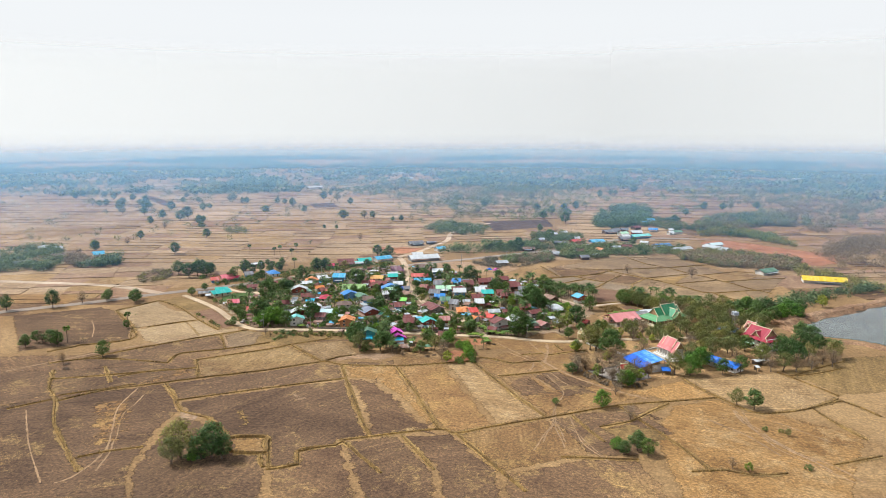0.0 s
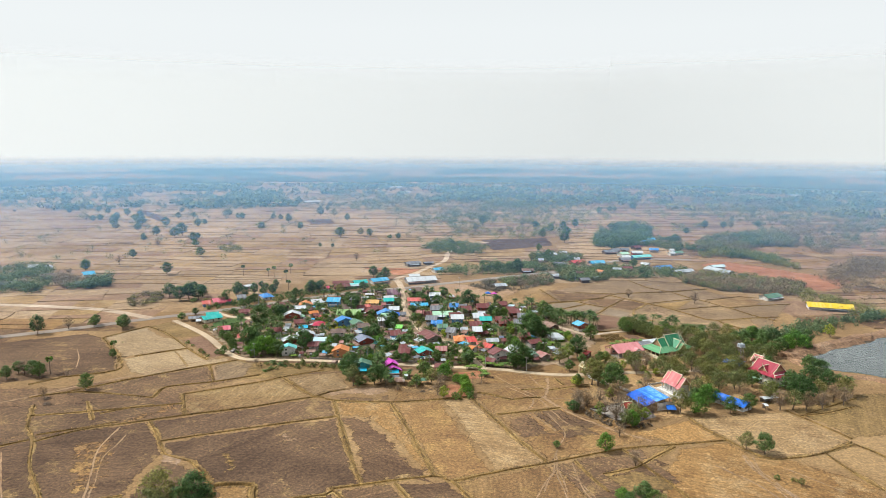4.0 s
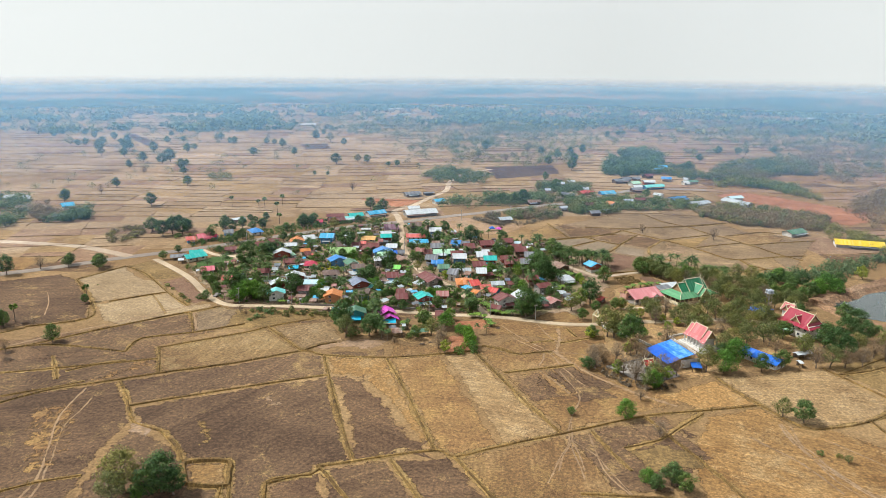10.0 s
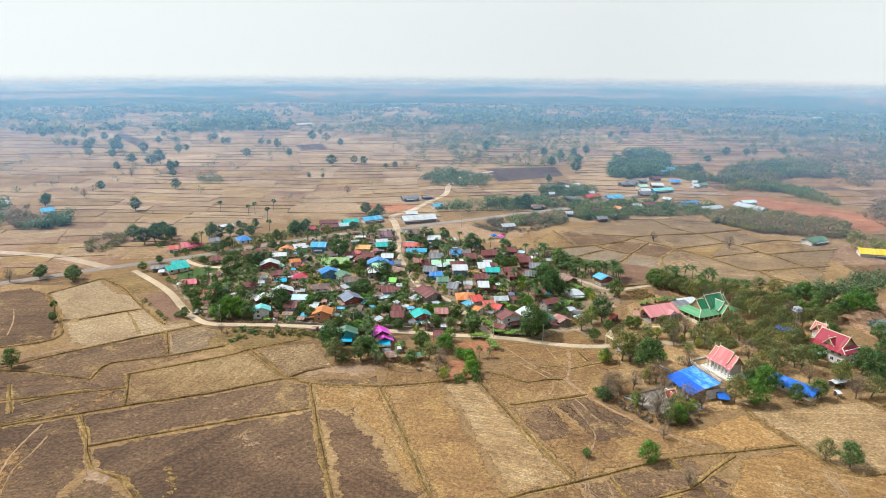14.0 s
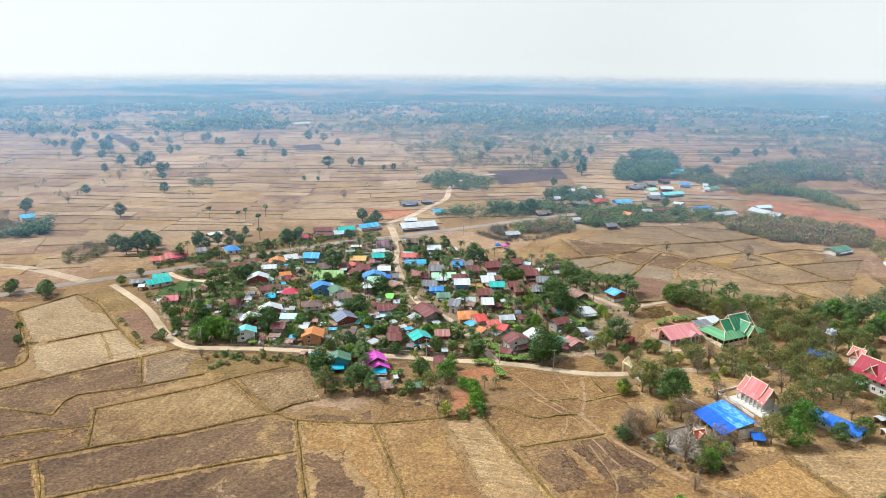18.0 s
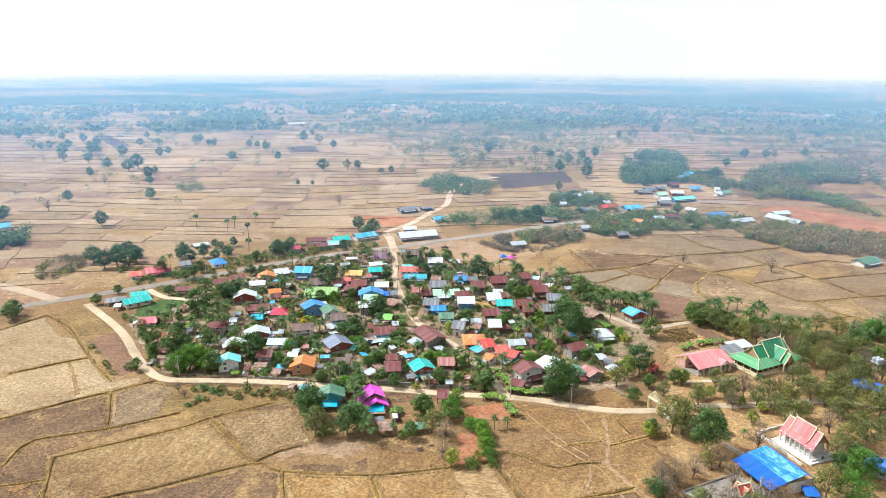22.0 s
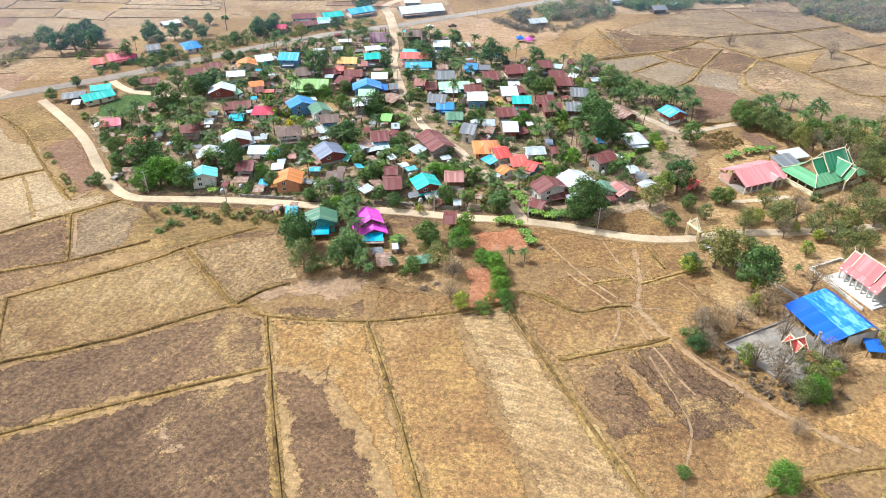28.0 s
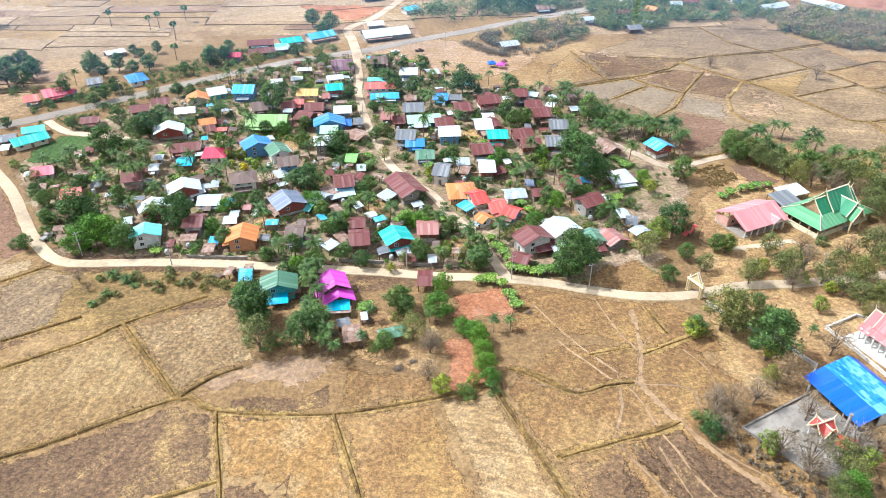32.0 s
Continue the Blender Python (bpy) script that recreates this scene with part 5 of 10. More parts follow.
field(GOLD, "golden stubble plot below the temple", (141.7, -39.0), (171.5, -21.4), (181.3, -43.2), (157.8, -48.7), (146.1, -38.9))
field(TAN, "tan plot crossed by paths", (68.7, -83.1), (104.1, -68.0), (115.6, -84.8), (116.1, -100.7), (84.5, -113.1))
field(DUSK, "brown dug-over plot", (105.1, -67.6), (135.9, -54.0), (143.7, -51.9), (151.9, -80.0), (146.8, -84.3), (133.1, -100.7), (116.2, -99.8))
field(DUSK, "grey-brown plot along the near edge", (26.3, -90.2), (47.8, -84.9), (61.6, -111.8), (67.5, -156.2), (48.2, -156.9))
field(DARK, "dark plot split by a bund", (48.2, -84.9), (66.9, -82.5), (83.8, -111.0), (84.3, -155.7), (68.2, -156.2), (61.6, -111.8))
field(DUSK, "brown plot along the near edge", (15.2, -109.6), (12.6, -99.7), (25.4, -93.8), (26.3, -90.2), (48.2, -156.9), (17.3, -157.9), (5.3, -113.8))
field(DUSK, "brown dug-over rows along the near edge", (84.4, -113.7), (116.1, -100.7), (132.8, -101.9), (136.5, -121.5), (133.6, -154.0), (84.3, -155.7))
field(BONE, "pale plot beside the highway", (-149.7, 95.9), (-139.1, 120.1), (-134.0, 122.4), (-113.1, 99.6), (-100.4, 94.6), (-87.0, 76.9), (-105.7, 66.2), (-119.8, 56.0))
field(BONE, "pale plot behind the palms", (-117.6, 53.4), (-105.7, 65.4), (-87.2, 75.4), (-69.1, 55.4), (-59.4, 58.4), (-55.6, 53.3), (-83.0, 31.4), (-92.5, 25.5), (-103.7, 31.3))
field(GREENISH, "dry greenish grass beside the highway", (-134.5, 124.5), (-124.7, 137.2), (-98.1, 113.4), (-91.5, 105.1), (-101.4, 96.4), (-112.4, 99.6))
trail(1.5, "greenish worn strip along an old bund", (-95.2, 71.0), (-85.6, 57.0), (-76.3, 42.5), mat=GREENISH)
trail(1.3, "pale worn strip along an old bund", (-64.6, 47.1), (-59.0, 35.0), (-54.0, 23.7))
field(DARK, "dark grey-brown plot beside the highway", (-209.2, 81.2), (-179.6, 96.8), (-164.3, 105.5), (-149.4, 94.8), (-120.4, 56.0), (-111.3, 34.1), (-134.9, 22.1), (-159.7, 10.0))
field(DUSK, "long dark strip between bunds", (-121.3, -0.6), (-100.0, 18.4), (-77.4, 35.6), (-65.0, 44.5), (-53.9, 18.2), (-74.2, 10.2), (-74.6, -4.5), (-105.2, -10.8))
field(DUSK, "straw and soil plot in narrow strips", (-191.9, -26.3), (-104.5, -12.0), (-74.0, -5.8), (-57.1, -11.9), (-66.6, -29.5), (-88.2, -40.8), (-151.3, -71.8))
field(DARK, "dark plot crossed by a pale trail", (-150.0, -73.4), (-87.4, -42.3), (-64.4, -33.2), (-48.8, -53.6), (-43.4, -64.8), (-44.8, -83.8), (-40.9, -115.5), (-21.1, -159.2), (-84.8, -161.3))
field(DUSK, "rough scrubby plot round the pit", (-43.9, -83.8), (-42.7, -66.4), (-21.2, -81.1), (-1.9, -88.2), (5.1, -113.3), (14.7, -158.0), (-21.4, -159.2), (-41.3, -115.5))
field(FALLOW, "small brown plot at the road bend", (-63.3, 43.7), (-53.8, 54.5), (-42.2, 50.6), (-38.5, 24.8), (-53.4, 18.2))
field(UMBER, "brown fallow plot beside the road", (-100.4, 94.6), (-90.9, 104.0), (-68.2, 74.4), (-62.7, 62.9), (-67.8, 57.3), (-81.8, 72.5))
field(GRASS, "green lawn of the house with the teal roof", (-95.5, 136.8), (-89.4, 148.5), (-76.0, 149.4), (-69.4, 129.8), (-80.0, 121.8), (-93.3, 122.9))
field(TAN, "dry yellow plot inside the road bend", (104.9, 42.5), (111.8, 52.3), (124.9, 56.6), (130.2, 44.8), (130.6, 38.0), (118.5, 37.7))
field(COURT, "swept reddish soil round the front houses", (12.1, 23.9), (16.7, 36.4), (31.1, 36.9), (45.7, 35.6), (63.5, 27.1), (62.4, 12.3), (61.4, 8.1), (47.8, 8.8), (35.5, 16.3), (22.3, 15.8), curved=True)
field(TAN, "tan plot below the front houses", (38.9, 12.0), (45.4, 9.2), (61.0, 6.9), (62.9, -0.5), (39.6, -4.4))
field(DUSK, "grey-brown stubble beside bare soil", (12.4, -0.0), (17.6, 0.9), (29.8, -0.1), (37.1, 4.1), (38.1, -4.0), (26.8, -7.9), (16.7, -9.9))
field(PINKSOIL, "bare trampled pinkish soil", (4.8, 3.5), (17.1, 13.0), (28.9, 15.3), (35.4, 14.4), (36.8, 9.7), (32.4, 4.9), (28.7, 2.4), (21.6, 3.6), (16.5, 3.9), (11.6, 1.4), curved=True)
field(FALLOW, "broad tan dry field behind the village", (121.7, 233.2), (159.0, 261.1), (199.7, 294.2), (257.8, 308.5), (273.3, 265.7), (285.3, 233.9), (325.3, 214.3), (259.9, 110.0), (215.2, 114.3), (200.1, 142.6), (174.7, 125.1), (156.2, 121.3), (155.5, 151.8), (133.3, 162.6), (112.9, 165.8))
field(ASHEN, "grey fallow plot behind the palms", (144.4, 181.8), (165.1, 201.1), (179.3, 191.8), (167.4, 172.1), (158.7, 165.2))
field(ASHEN, "grey fallow plot on the village edge", (127.5, 200.0), (158.7, 211.9), (165.3, 201.8), (144.2, 183.5), (132.2, 183.1))
field(DUSK, "brown stubble plot with bare scars", (141.7, 255.0), (163.1, 243.0), (196.4, 239.5), (186.2, 227.0), (166.5, 216.5), (149.2, 213.4))
field(DUSK, "brown stubble plot behind the village", (160.8, 213.1), (183.7, 223.4), (197.7, 220.0), (180.5, 192.5))
field(DUSK, "brown stubble plot among bunds", (181.4, 191.9), (195.9, 215.7), (207.6, 214.1), (213.3, 205.9), (196.5, 183.4))
field(GREENISH, "brown stubble plot beside pale soil", (215.9, 206.2), (225.2, 209.5), (252.6, 220.8), (230.0, 184.4), (214.4, 202.2))
field(UMBER, "reddish bare plot behind the palms", (163.5, 164.4), (170.7, 170.4), (186.6, 159.6), (188.2, 151.0), (180.8, 141.0), (172.8, 131.0), (159.5, 124.3), (161.9, 141.3))
field(ASHEN, "pale grey plot behind the palms", (179.8, 189.7), (194.5, 177.9), (191.6, 164.7), (186.9, 159.6), (170.7, 170.8))
field(PINKSOIL, "bare pale scar in a dry field", (197.8, 171.9), (208.8, 180.3), (217.4, 184.6), (221.2, 171.6), (204.6, 159.7), (198.3, 163.9), curved=True, thin=0.42)
field(PINKSOIL, "bare pale scar beside a bund", (211.4, 198.0), (217.6, 194.7), (225.7, 182.6), (218.0, 182.0), (209.0, 184.4), curved=True, thin=0.46)
field(PINKSOIL, "bare soil scar along a bund", (165.0, 212.9), (177.7, 220.2), (178.0, 216.4), (165.7, 208.1), curved=True, thin=0.4)
field(PINKSOIL, "bare soil scar by a bund corner", (195.6, 223.5), (200.5, 224.4), (202.4, 215.9), (196.6, 213.9), curved=True, thin=0.4)
field(PINKSOIL, "bare soil scars in brown stubble", (148.1, 255.2), (158.8, 255.5), (163.1, 242.2), (152.4, 244.1), curved=True, thin=0.48)
field(UMBER, "bare reddish garden plot by the path", (173.2, 117.5), (181.0, 119.0), (189.8, 103.2), (182.7, 98.7), (176.1, 99.5))
field(STRAW, "straw-coloured plot by the grey wood", (256.0, 224.1), (262.5, 220.1), (293.1, 233.1), (304.8, 216.5), (296.9, 204.4), (271.1, 195.8), (266.0, 199.4))
field(CREAM, "pale plot beyond the temple", (249.0, 155.9), (273.1, 162.9), (272.6, 138.2), (258.0, 136.4), (250.6, 144.4))
field(STRAW, "pale pinkish plot west of the lane", (120.3, 222.1), (136.3, 251.4), (147.5, 212.6), (121.8, 198.8), (117.2, 198.6))
field(GREENISH, "grey-green plot beyond the temple", (218.4, 121.0), (236.4, 129.1), (257.2, 135.0), (271.5, 128.4), (261.8, 112.9), (218.6, 111.5))
field(REDSOIL, "wide red laterite sports ground", (312.7, 384.4), (346.7, 403.7), (393.7, 347.7), (421.5, 305.5), (372.2, 259.5), (349.3, 318.9), (321.6, 358.0), wobble=1.5, curved=True)
field(PINKSOIL, "bare pink soil at the crossroads", (23.5, 259.2), (44.9, 282.0), (79.7, 272.9), (119.6, 256.2), (109.1, 224.0), (81.3, 213.6), (47.0, 231.2), wobble=1.0, curved=True)
field(REDSOIL, "dark red bare plot by the crossroads", (-21.9, 348.8), (33.6, 345.3), (18.8, 313.5), (1.7, 318.0), wobble=1.0, curved=True)
field(PLOUGH, "dark ploughed field", (95.1, 556.0), (181.3, 579.2), (182.3, 509.3), (106.6, 466.3), wobble=1.5)
field(PLOUGH, "far dark ploughed field", (-174.4, 769.5), (-136.0, 785.9), (-116.2, 724.6), (-153.4, 710.0), wobble=1.5)
field(PLOUGH, "far dark ploughed strip", (-507.2, 897.2), (-489.3, 907.4), (-381.6, 759.0), (-388.9, 726.8), wobble=1.5)
field(GOLD, "dry grass in a shallow dug pit", (-15.7, -89.7), (-2.3, -87.8), (1.0, -100.1), (-1.2, -101.4), (-10.3, -100.5))
field(GRASS, "patch of green weeds under trees", (-27.4, -103.6), (-21.0, -102.1), (-18.7, -105.6), (-23.9, -107.6), curved=True)

# bunds between the near fields
bund((-62.0, 0.6), (-30.0, 19.3), (-21.0, 27.1), (-1.7, 39.0))
bund((-50.3, -25.0), (-24.8, -14.7), (1.5, -0.7), (11.6, -4.7), (38.6, -6.0), (61.7, -1.3), (76.2, 2.5))
bund((-21.0, 27.1), (1.5, -0.7))
bund((1.5, -0.7), (8.7, 6.9), (14.6, 9.9))
bund((-50.3, -52.8), (-21.5, -39.7), (17.1, -23.9))
bund((11.6, -4.7), (17.1, -23.9), (27.2, -58.2), (36.6, -86.7))
bund((26.2, -89.5), (36.5, -86.4), (62.0, -78.7), (68.7, -82.4), (84.0, -75.3), (104.8, -66.8), (136.1, -53.1), (157.1, -48.7), (181.3, -43.2))
bund((38.6, -6.0), (47.9, -32.8), (56.3, -60.5), (62.0, -78.7))
bund((76.2, 2.5), (91.9, -37.6), (104.8, -66.8))
bund((68.7, -82.4), (76.7, -97.6), (84.5, -112.6), (91.3, -125.5))
bund((26.2, -89.5), (35.4, -102.2), (43.9, -114.6))
bund((48.2, -84.9), (55.9, -99.9), (61.6, -111.8))
bund((4.7, -113.3), (14.8, -109.3), (12.5, -99.4), (25.4, -93.5), (26.2, -89.5))
bund((-63.1, -33.1), (-54.1, -46.8), (-43.4, -64.8), (-31.5, -70.0), (-22.9, -79.3), (-17.3, -88.1))
bund((-101.1, -55.7), (-87.4, -42.3), (-64.9, -32.1), (-50.3, -25.0))
bund((-62.0, 0.6), (-51.5, -25.0))
bund((-74.6, -4.5), (-74.2, 10.2), (-53.9, 18.2), (-33.3, 30.4))
bund((-121.3, -0.6), (-100.0, 18.4), (-77.7, 36.4), (-65.3, 45.3), (-52.4, 54.6))
bund((-132.7, -7.0), (-112.3, 1.7), (-74.6, -4.5))
bund((-118.5, -28.9), (-93.9, -22.3), (-57.4, -11.3))
bund((-150.0, 95.9), (-120.4, 56.0), (-111.3, 34.1), (-134.9, 22.1))
bund((-149.7, 95.9), (-134.1, 122.8))
bund((-112.9, 59.1), (-89.2, 75.6))
bund((-134.1, 122.8), (-114.9, 107.9), (-89.2, 75.6), (-69.4, 53.8))
bund((173.2, -19.7), (176.6, -32.7), (181.3, -43.2), (189.2, -58.7), (198.8, -59.6), (215.8, -53.9), (231.8, -43.0))
bund((220.6, -9.9), (228.3, -26.6), (233.5, -40.2))
bund((225.2, -14.8), (261.1, 7.7))
bund((215.8, -53.9), (217.2, -68.3), (221.0, -84.3))
bund((-65.3, 45.3), (-53.4, 18.2))
bund((136.1, -53.1), (141.9, -69.3), (150.9, -93.3), (154.6, -110.6))
bund((105.8, -101.1), (132.6, -102.5))
bund((-2.1, -87.5), (5.6, -113.3))
bund((-17.3, -88.1), (-2.1, -87.5))
bund((-144.1, 10.7), (-134.0, 20.7))
bund((116.6, 193.8), (121.5, 196.9), (159.8, 211.1), (182.0, 224.5), (197.5, 239.6), (212.9, 243.7), (245.4, 249.7), (278.0, 262.0))
bund((262.5, 220.1), (293.7, 234.2), (308.9, 229.3))
bund((270.6, 194.9), (296.3, 203.4), (322.1, 209.2))
bund((248.9, 156.6), (250.2, 143.6), (257.6, 135.7), (269.5, 125.2))
bund((217.6, 120.3), (236.1, 128.5), (257.6, 135.7))
bund((125.3, 199.7), (146.8, 208.6), (166.1, 215.0), (183.2, 221.5))
bund((147.0, 209.8), (137.5, 255.0))
bund((159.2, 213.0), (166.8, 202.0), (179.9, 190.8))
bund((179.9, 190.8), (195.9, 215.5), (198.4, 220.0))
bund((179.9, 190.8), (170.4, 173.7), (158.9, 162.8))
bund((144.5, 184.1), (165.3, 200.8))
bund((164.5, 243.0), (196.4, 239.6), (220.5, 246.5), (244.5, 252.0), (279.6, 264.6))
bund((220.1, 297.0), (229.6, 265.0), (243.6, 249.5), (253.4, 224.8), (262.5, 212.0), (268.7, 196.6), (274.0, 187.8), (278.7, 172.6), (289.1, 156.6))
bund((214.6, 206.8), (252.1, 223.4))
bund((231.3, 186.2), (249.1, 194.1), (265.7, 200.0))
bund((189.8, 235.0), (201.6, 221.2), (213.3, 206.4), (224.9, 191.0), (233.7, 175.1), (241.5, 158.5), (248.9, 156.6), (273.6, 163.7), (296.6, 168.4))
bund((213.0, 205.0), (198.2, 184.0), (194.1, 168.3), (196.7, 159.5), (204.2, 152.7), width=2.2, mat=VERGE)
bund((156.2, 121.3), (174.0, 127.0), (200.1, 142.6))
bund((-10.8, -101.1), (-14.1, -94.6), (-15.7, -89.4), (-9.3, -88.1), (-2.0, -88.2), (-0.4, -94.1), (1.3, -100.7), (-4.7, -101.5), (-10.1, -101.1), width=1.9, height=1.0, label='earth bank round a shallow dug pit')

# tracks trodden across the fields
trail(0.67, "narrow trodden footpath in dry stubble", (107.4, -67.9), (108.1, -61.8), (111.6, -50.5), (115.3, -40.1), (113.7, -29.1), (110.8, -16.7))
trail(0.67, "narrow trodden footpath in dry stubble", (107.4, -67.9), (105.9, -74.5), (102.6, -81.1), (99.5, -89.4), (96.8, -96.0))
trail(0.56, "narrow trodden footpath in dry stubble", (107.2, -70.6), (107.1, -78.1), (108.0, -86.8), (108.2, -93.7))
trail(0.67, "narrow trodden footpath in dry stubble", (114.1, -65.6), (114.4, -76.0), (115.4, -89.8), (120.5, -101.5), (123.4, -108.2))
trail(1.01, "narrow trodden footpath in dry stubble", (182.1, -57.3), (181.3, -68.2), (183.8, -78.1), (188.4, -90.7), (192.8, -101.8), (195.6, -109.2))
trail(0.9, "narrow trodden footpath in dry stubble", (185.5, -58.4), (183.4, -70.4), (185.1, -76.2), (186.4, -87.2), (190.3, -98.0), (194.3, -101.4))
trail(0.9, "narrow trodden footpath in dry stubble", (168.2, -66.3), (173.0, -73.8), (178.5, -82.5), (183.3, -98.3))
trail(0.79, "narrow trodden footpath in dry stubble", (-67.0, -47.3), (-66.1, -57.5), (-66.1, -67.3), (-62.3, -79.0), (-58.7, -87.9), (-56.7, -95.2), (-54.2, -102.4), (-52.3, -115.9))
trail(0.67, "narrow trodden footpath in dry stubble", (-152.9, 71.6), (-142.8, 55.0), (-134.9, 38.0))
trail(0.56, "narrow trodden footpath in dry stubble", (193.1, -67.3), (199.9, -76.4), (206.8, -86.5))
field(DARK, "narrow dark burnt strip", (103.9, -15.3), (108.0, -14.9), (111.7, -24.1), (114.4, -30.4), (108.9, -30.3))
field(DUSK, "narrow red-brown burnt strip", (112.5, -12.9), (119.5, -20.5), (131.1, -27.7), (125.6, -31.2), (118.8, -30.5))
field(DARK, "narrow dark ploughed strip", (101.4, -19.8), (103.9, -21.0), (105.9, -30.2), (99.6, -30.1))
trail(0.63, "pale trodden path in dry grass", (93.7, 19.2), (96.9, 14.4), (100.6, 9.9), (104.2, 4.9), (108.0, 2.1))
trail(0.63, "pale trodden path in dry grass", (118.6, 19.9), (115.8, 16.2), (113.3, 12.0), (112.6, 7.3), (109.4, 0.6))
trail(0.73, "pale trodden path in dry grass", (111.3, -7.5), (112.8, -13.7), (114.6, -18.2), (116.3, -24.5), (119.0, -29.8))
trail(0.63, "pale trodden path in dry grass", (114.2, -1.7), (116.6, -8.5), (119.8, -13.5), (123.3, -17.2), (128.1, -22.3), (136.6, -29.3))
trail(0.52, "pale trodden path in dry grass", (80.3, 6.8), (84.1, 3.6), (90.0, 2.0), (98.6, 0.8), (108.0, 2.1))
trail(0.52, "pale trodden path in dry grass", (108.0, 2.1), (110.0, -2.2), (111.3, -7.5))
bund((87.9, -18.8), (95.2, -17.2), (104.1, -14.4), (116.9, -9.8))
bund((80.0, 8.6), (85.7, 5.9), (91.7, 1.6), (95.7, -0.5))

# trails and small bunds between the temple gate, the pit and the near fields
trail(1.9, "broad pale trodden way across dry stubble", (116.6, 31.1), (114.8, 14.5), (112.1, 2.2), (116.5, -7.5), (122.0, -17.5), (128.7, -26.6), (139.0, -36.7), (150.0, -45.5))
trail(0.8, "pale trodden path in dry grass", (89.4, 34.0), (98.4, 17.8), (106.9, 6.6), (112.1, 2.2))
trail(0.7, "pale trodden path in dry grass", (107.2, 35.9), (110.3, 22.9), (113.9, 14.5))
trail(0.7, "pale trodden path in dry grass", (112.1, 2.2), (122.7, 0.8), (124.2, -7.5), (131.0, -20.0))
trail(0.8, "pale trodden path in dry grass", (106.9, 6.6), (105.5, -4.8), (102.4, -15.1), (107.9, -26.6), (111.9, -36.7))
trail(0.6, "pale trodden path in dry grass", (125.6, 14.5), (129.6, 6.6), (128.9, -4.8))
trail(0.7, "pale trodden path in dry stubble", (109.2, -58.5), (107.7, -70.8), (103.5, -80.6), (101.0, -89.3))
trail(0.6, "pale trodden path in dry stubble", (107.7, -70.8), (108.8, -80.4), (109.0, -89.0))
trail(0.6, "pale trodden path in dry stubble", (107.7, -70.8), (114.2, -80.2), (116.7, -88.8), (122.0, -104.0))
trail(0.8, "pale wheel track across the golden field", (183.0, -56.8), (182.6, -75.4), (186.8, -90.2), (197.3, -104.5), (202.4, -116.7))
trail(0.6, "pale wheel track across the golden field", (182.4, -65.6), (183.4, -80.0), (185.0, -93.1), (192.7, -106.4), (199.0, -117.0))
trail(0.9, "pale winding trail through dark stubble", (-73.3, -39.6), (-71.3, -61.3), (-63.1, -82.8), (-56.6, -101.4), (-57.4, -118.8), (-61.6, -124.6))
trail(0.7, "pale trail through dark stubble", (-107.5, -65.7), (-88.5, -94.6), (-74.2, -113.7), (-66.0, -124.3))
trail(1.6, "pale trampled edge of a dark field", (-146.6, -19.0), (-129.7, -2.0), (-113.0, 13.9), (-93.1, 31.3), (-71.7, 51.7), (-65.3, 60.5))
field(TAN, "golden trampled grass in dark stubble", (-85.9, -58.3), (-68.8, -50.7), (-57.2, -76.7), (-56.4, -96.8), (-67.7, -92.0), curved=True, thin=0.48)
field(VERGE, "golden grass left standing in a dark field", (-21.2, -65.3), (-18.0, -63.4), (-12.3, -73.7), (-14.0, -78.6), curved=True, thin=0.48)
field(TAN, "golden grass at the trail head", (-74.4, -35.7), (-71.0, -23.2), (-61.3, -10.6), (-56.6, -20.6), (-66.7, -29.4), curved=True, thin=0.48)
field(PINKSOIL, "pale bare scar in a dark field", (-5.0, -45.0), (-1.5, -42.8), (4.9, -49.8), (-0.6, -52.1), curved=True, thin=0.48)
field(PINKSOIL, "pale bare soil on a bund corner", (-42.5, -71.4), (-43.1, -64.3), (-35.7, -67.6), (-35.1, -72.8), curved=True)
field(STRAW, "whitish bare spot by a bund", (42.2, -79.8), (44.9, -78.5), (45.5, -82.4), (42.4, -83.2), curved=True, thin=0.48)
field(STRAW, "whitish bare spot along a bund", (48.6, -78.5), (54.0, -77.2), (54.7, -81.2), (49.4, -82.0), curved=True, thin=0.48)
field(DUSK, "dug-over brown plot among bunds", (116.3, -64.5), (129.3, -57.7), (136.5, -69.7), (124.2, -75.1))
field(GREENISH, "straw-flecked plot among bunds", (124.6, -76.9), (137.2, -71.2), (149.8, -78.8), (146.7, -87.7), (128.4, -89.3))
field(DARK, "dark dug soil in a shallow pit", (145.4, -61.6), (148.0, -62.4), (150.5, -67.5), (147.0, -68.5), curved=True)
field(DARK, "narrow dark burnt strip between trails", (103.8, -15.5), (107.1, -15.1), (116.4, -32.8), (115.2, -36.7), (111.9, -36.7))
field(DARK, "narrow dark burnt strip between trails", (100.7, -21.6), (103.5, -21.0), (108.9, -35.8), (103.7, -36.7))
field(DUSK, "narrow brown strip between trails", (112.3, -12.6), (115.3, -12.0), (131.4, -28.7), (127.4, -34.8), (122.1, -30.8))
field(DUSK, "narrow brown strip between trails", (91.5, -25.5), (98.3, -22.2), (102.4, -31.8), (101.3, -36.7), (94.7, -36.7))
bund((79.8, 8.2), (88.3, 5.9), (95.5, -0.4), (102.9, 1.9), (110.2, 2.9), width=0.9, height=0.45)
bund((101.4, 12.9), (107.5, 14.5), (112.6, 15.6), width=0.8, height=0.4)
bund((115.1, 12.9), (128.1, 19.1), (136.1, 22.1), width=0.8, height=0.4)
bund((120.3, 32.0), (121.7, 26.5), (123.3, 20.9), width=0.8, height=0.4)
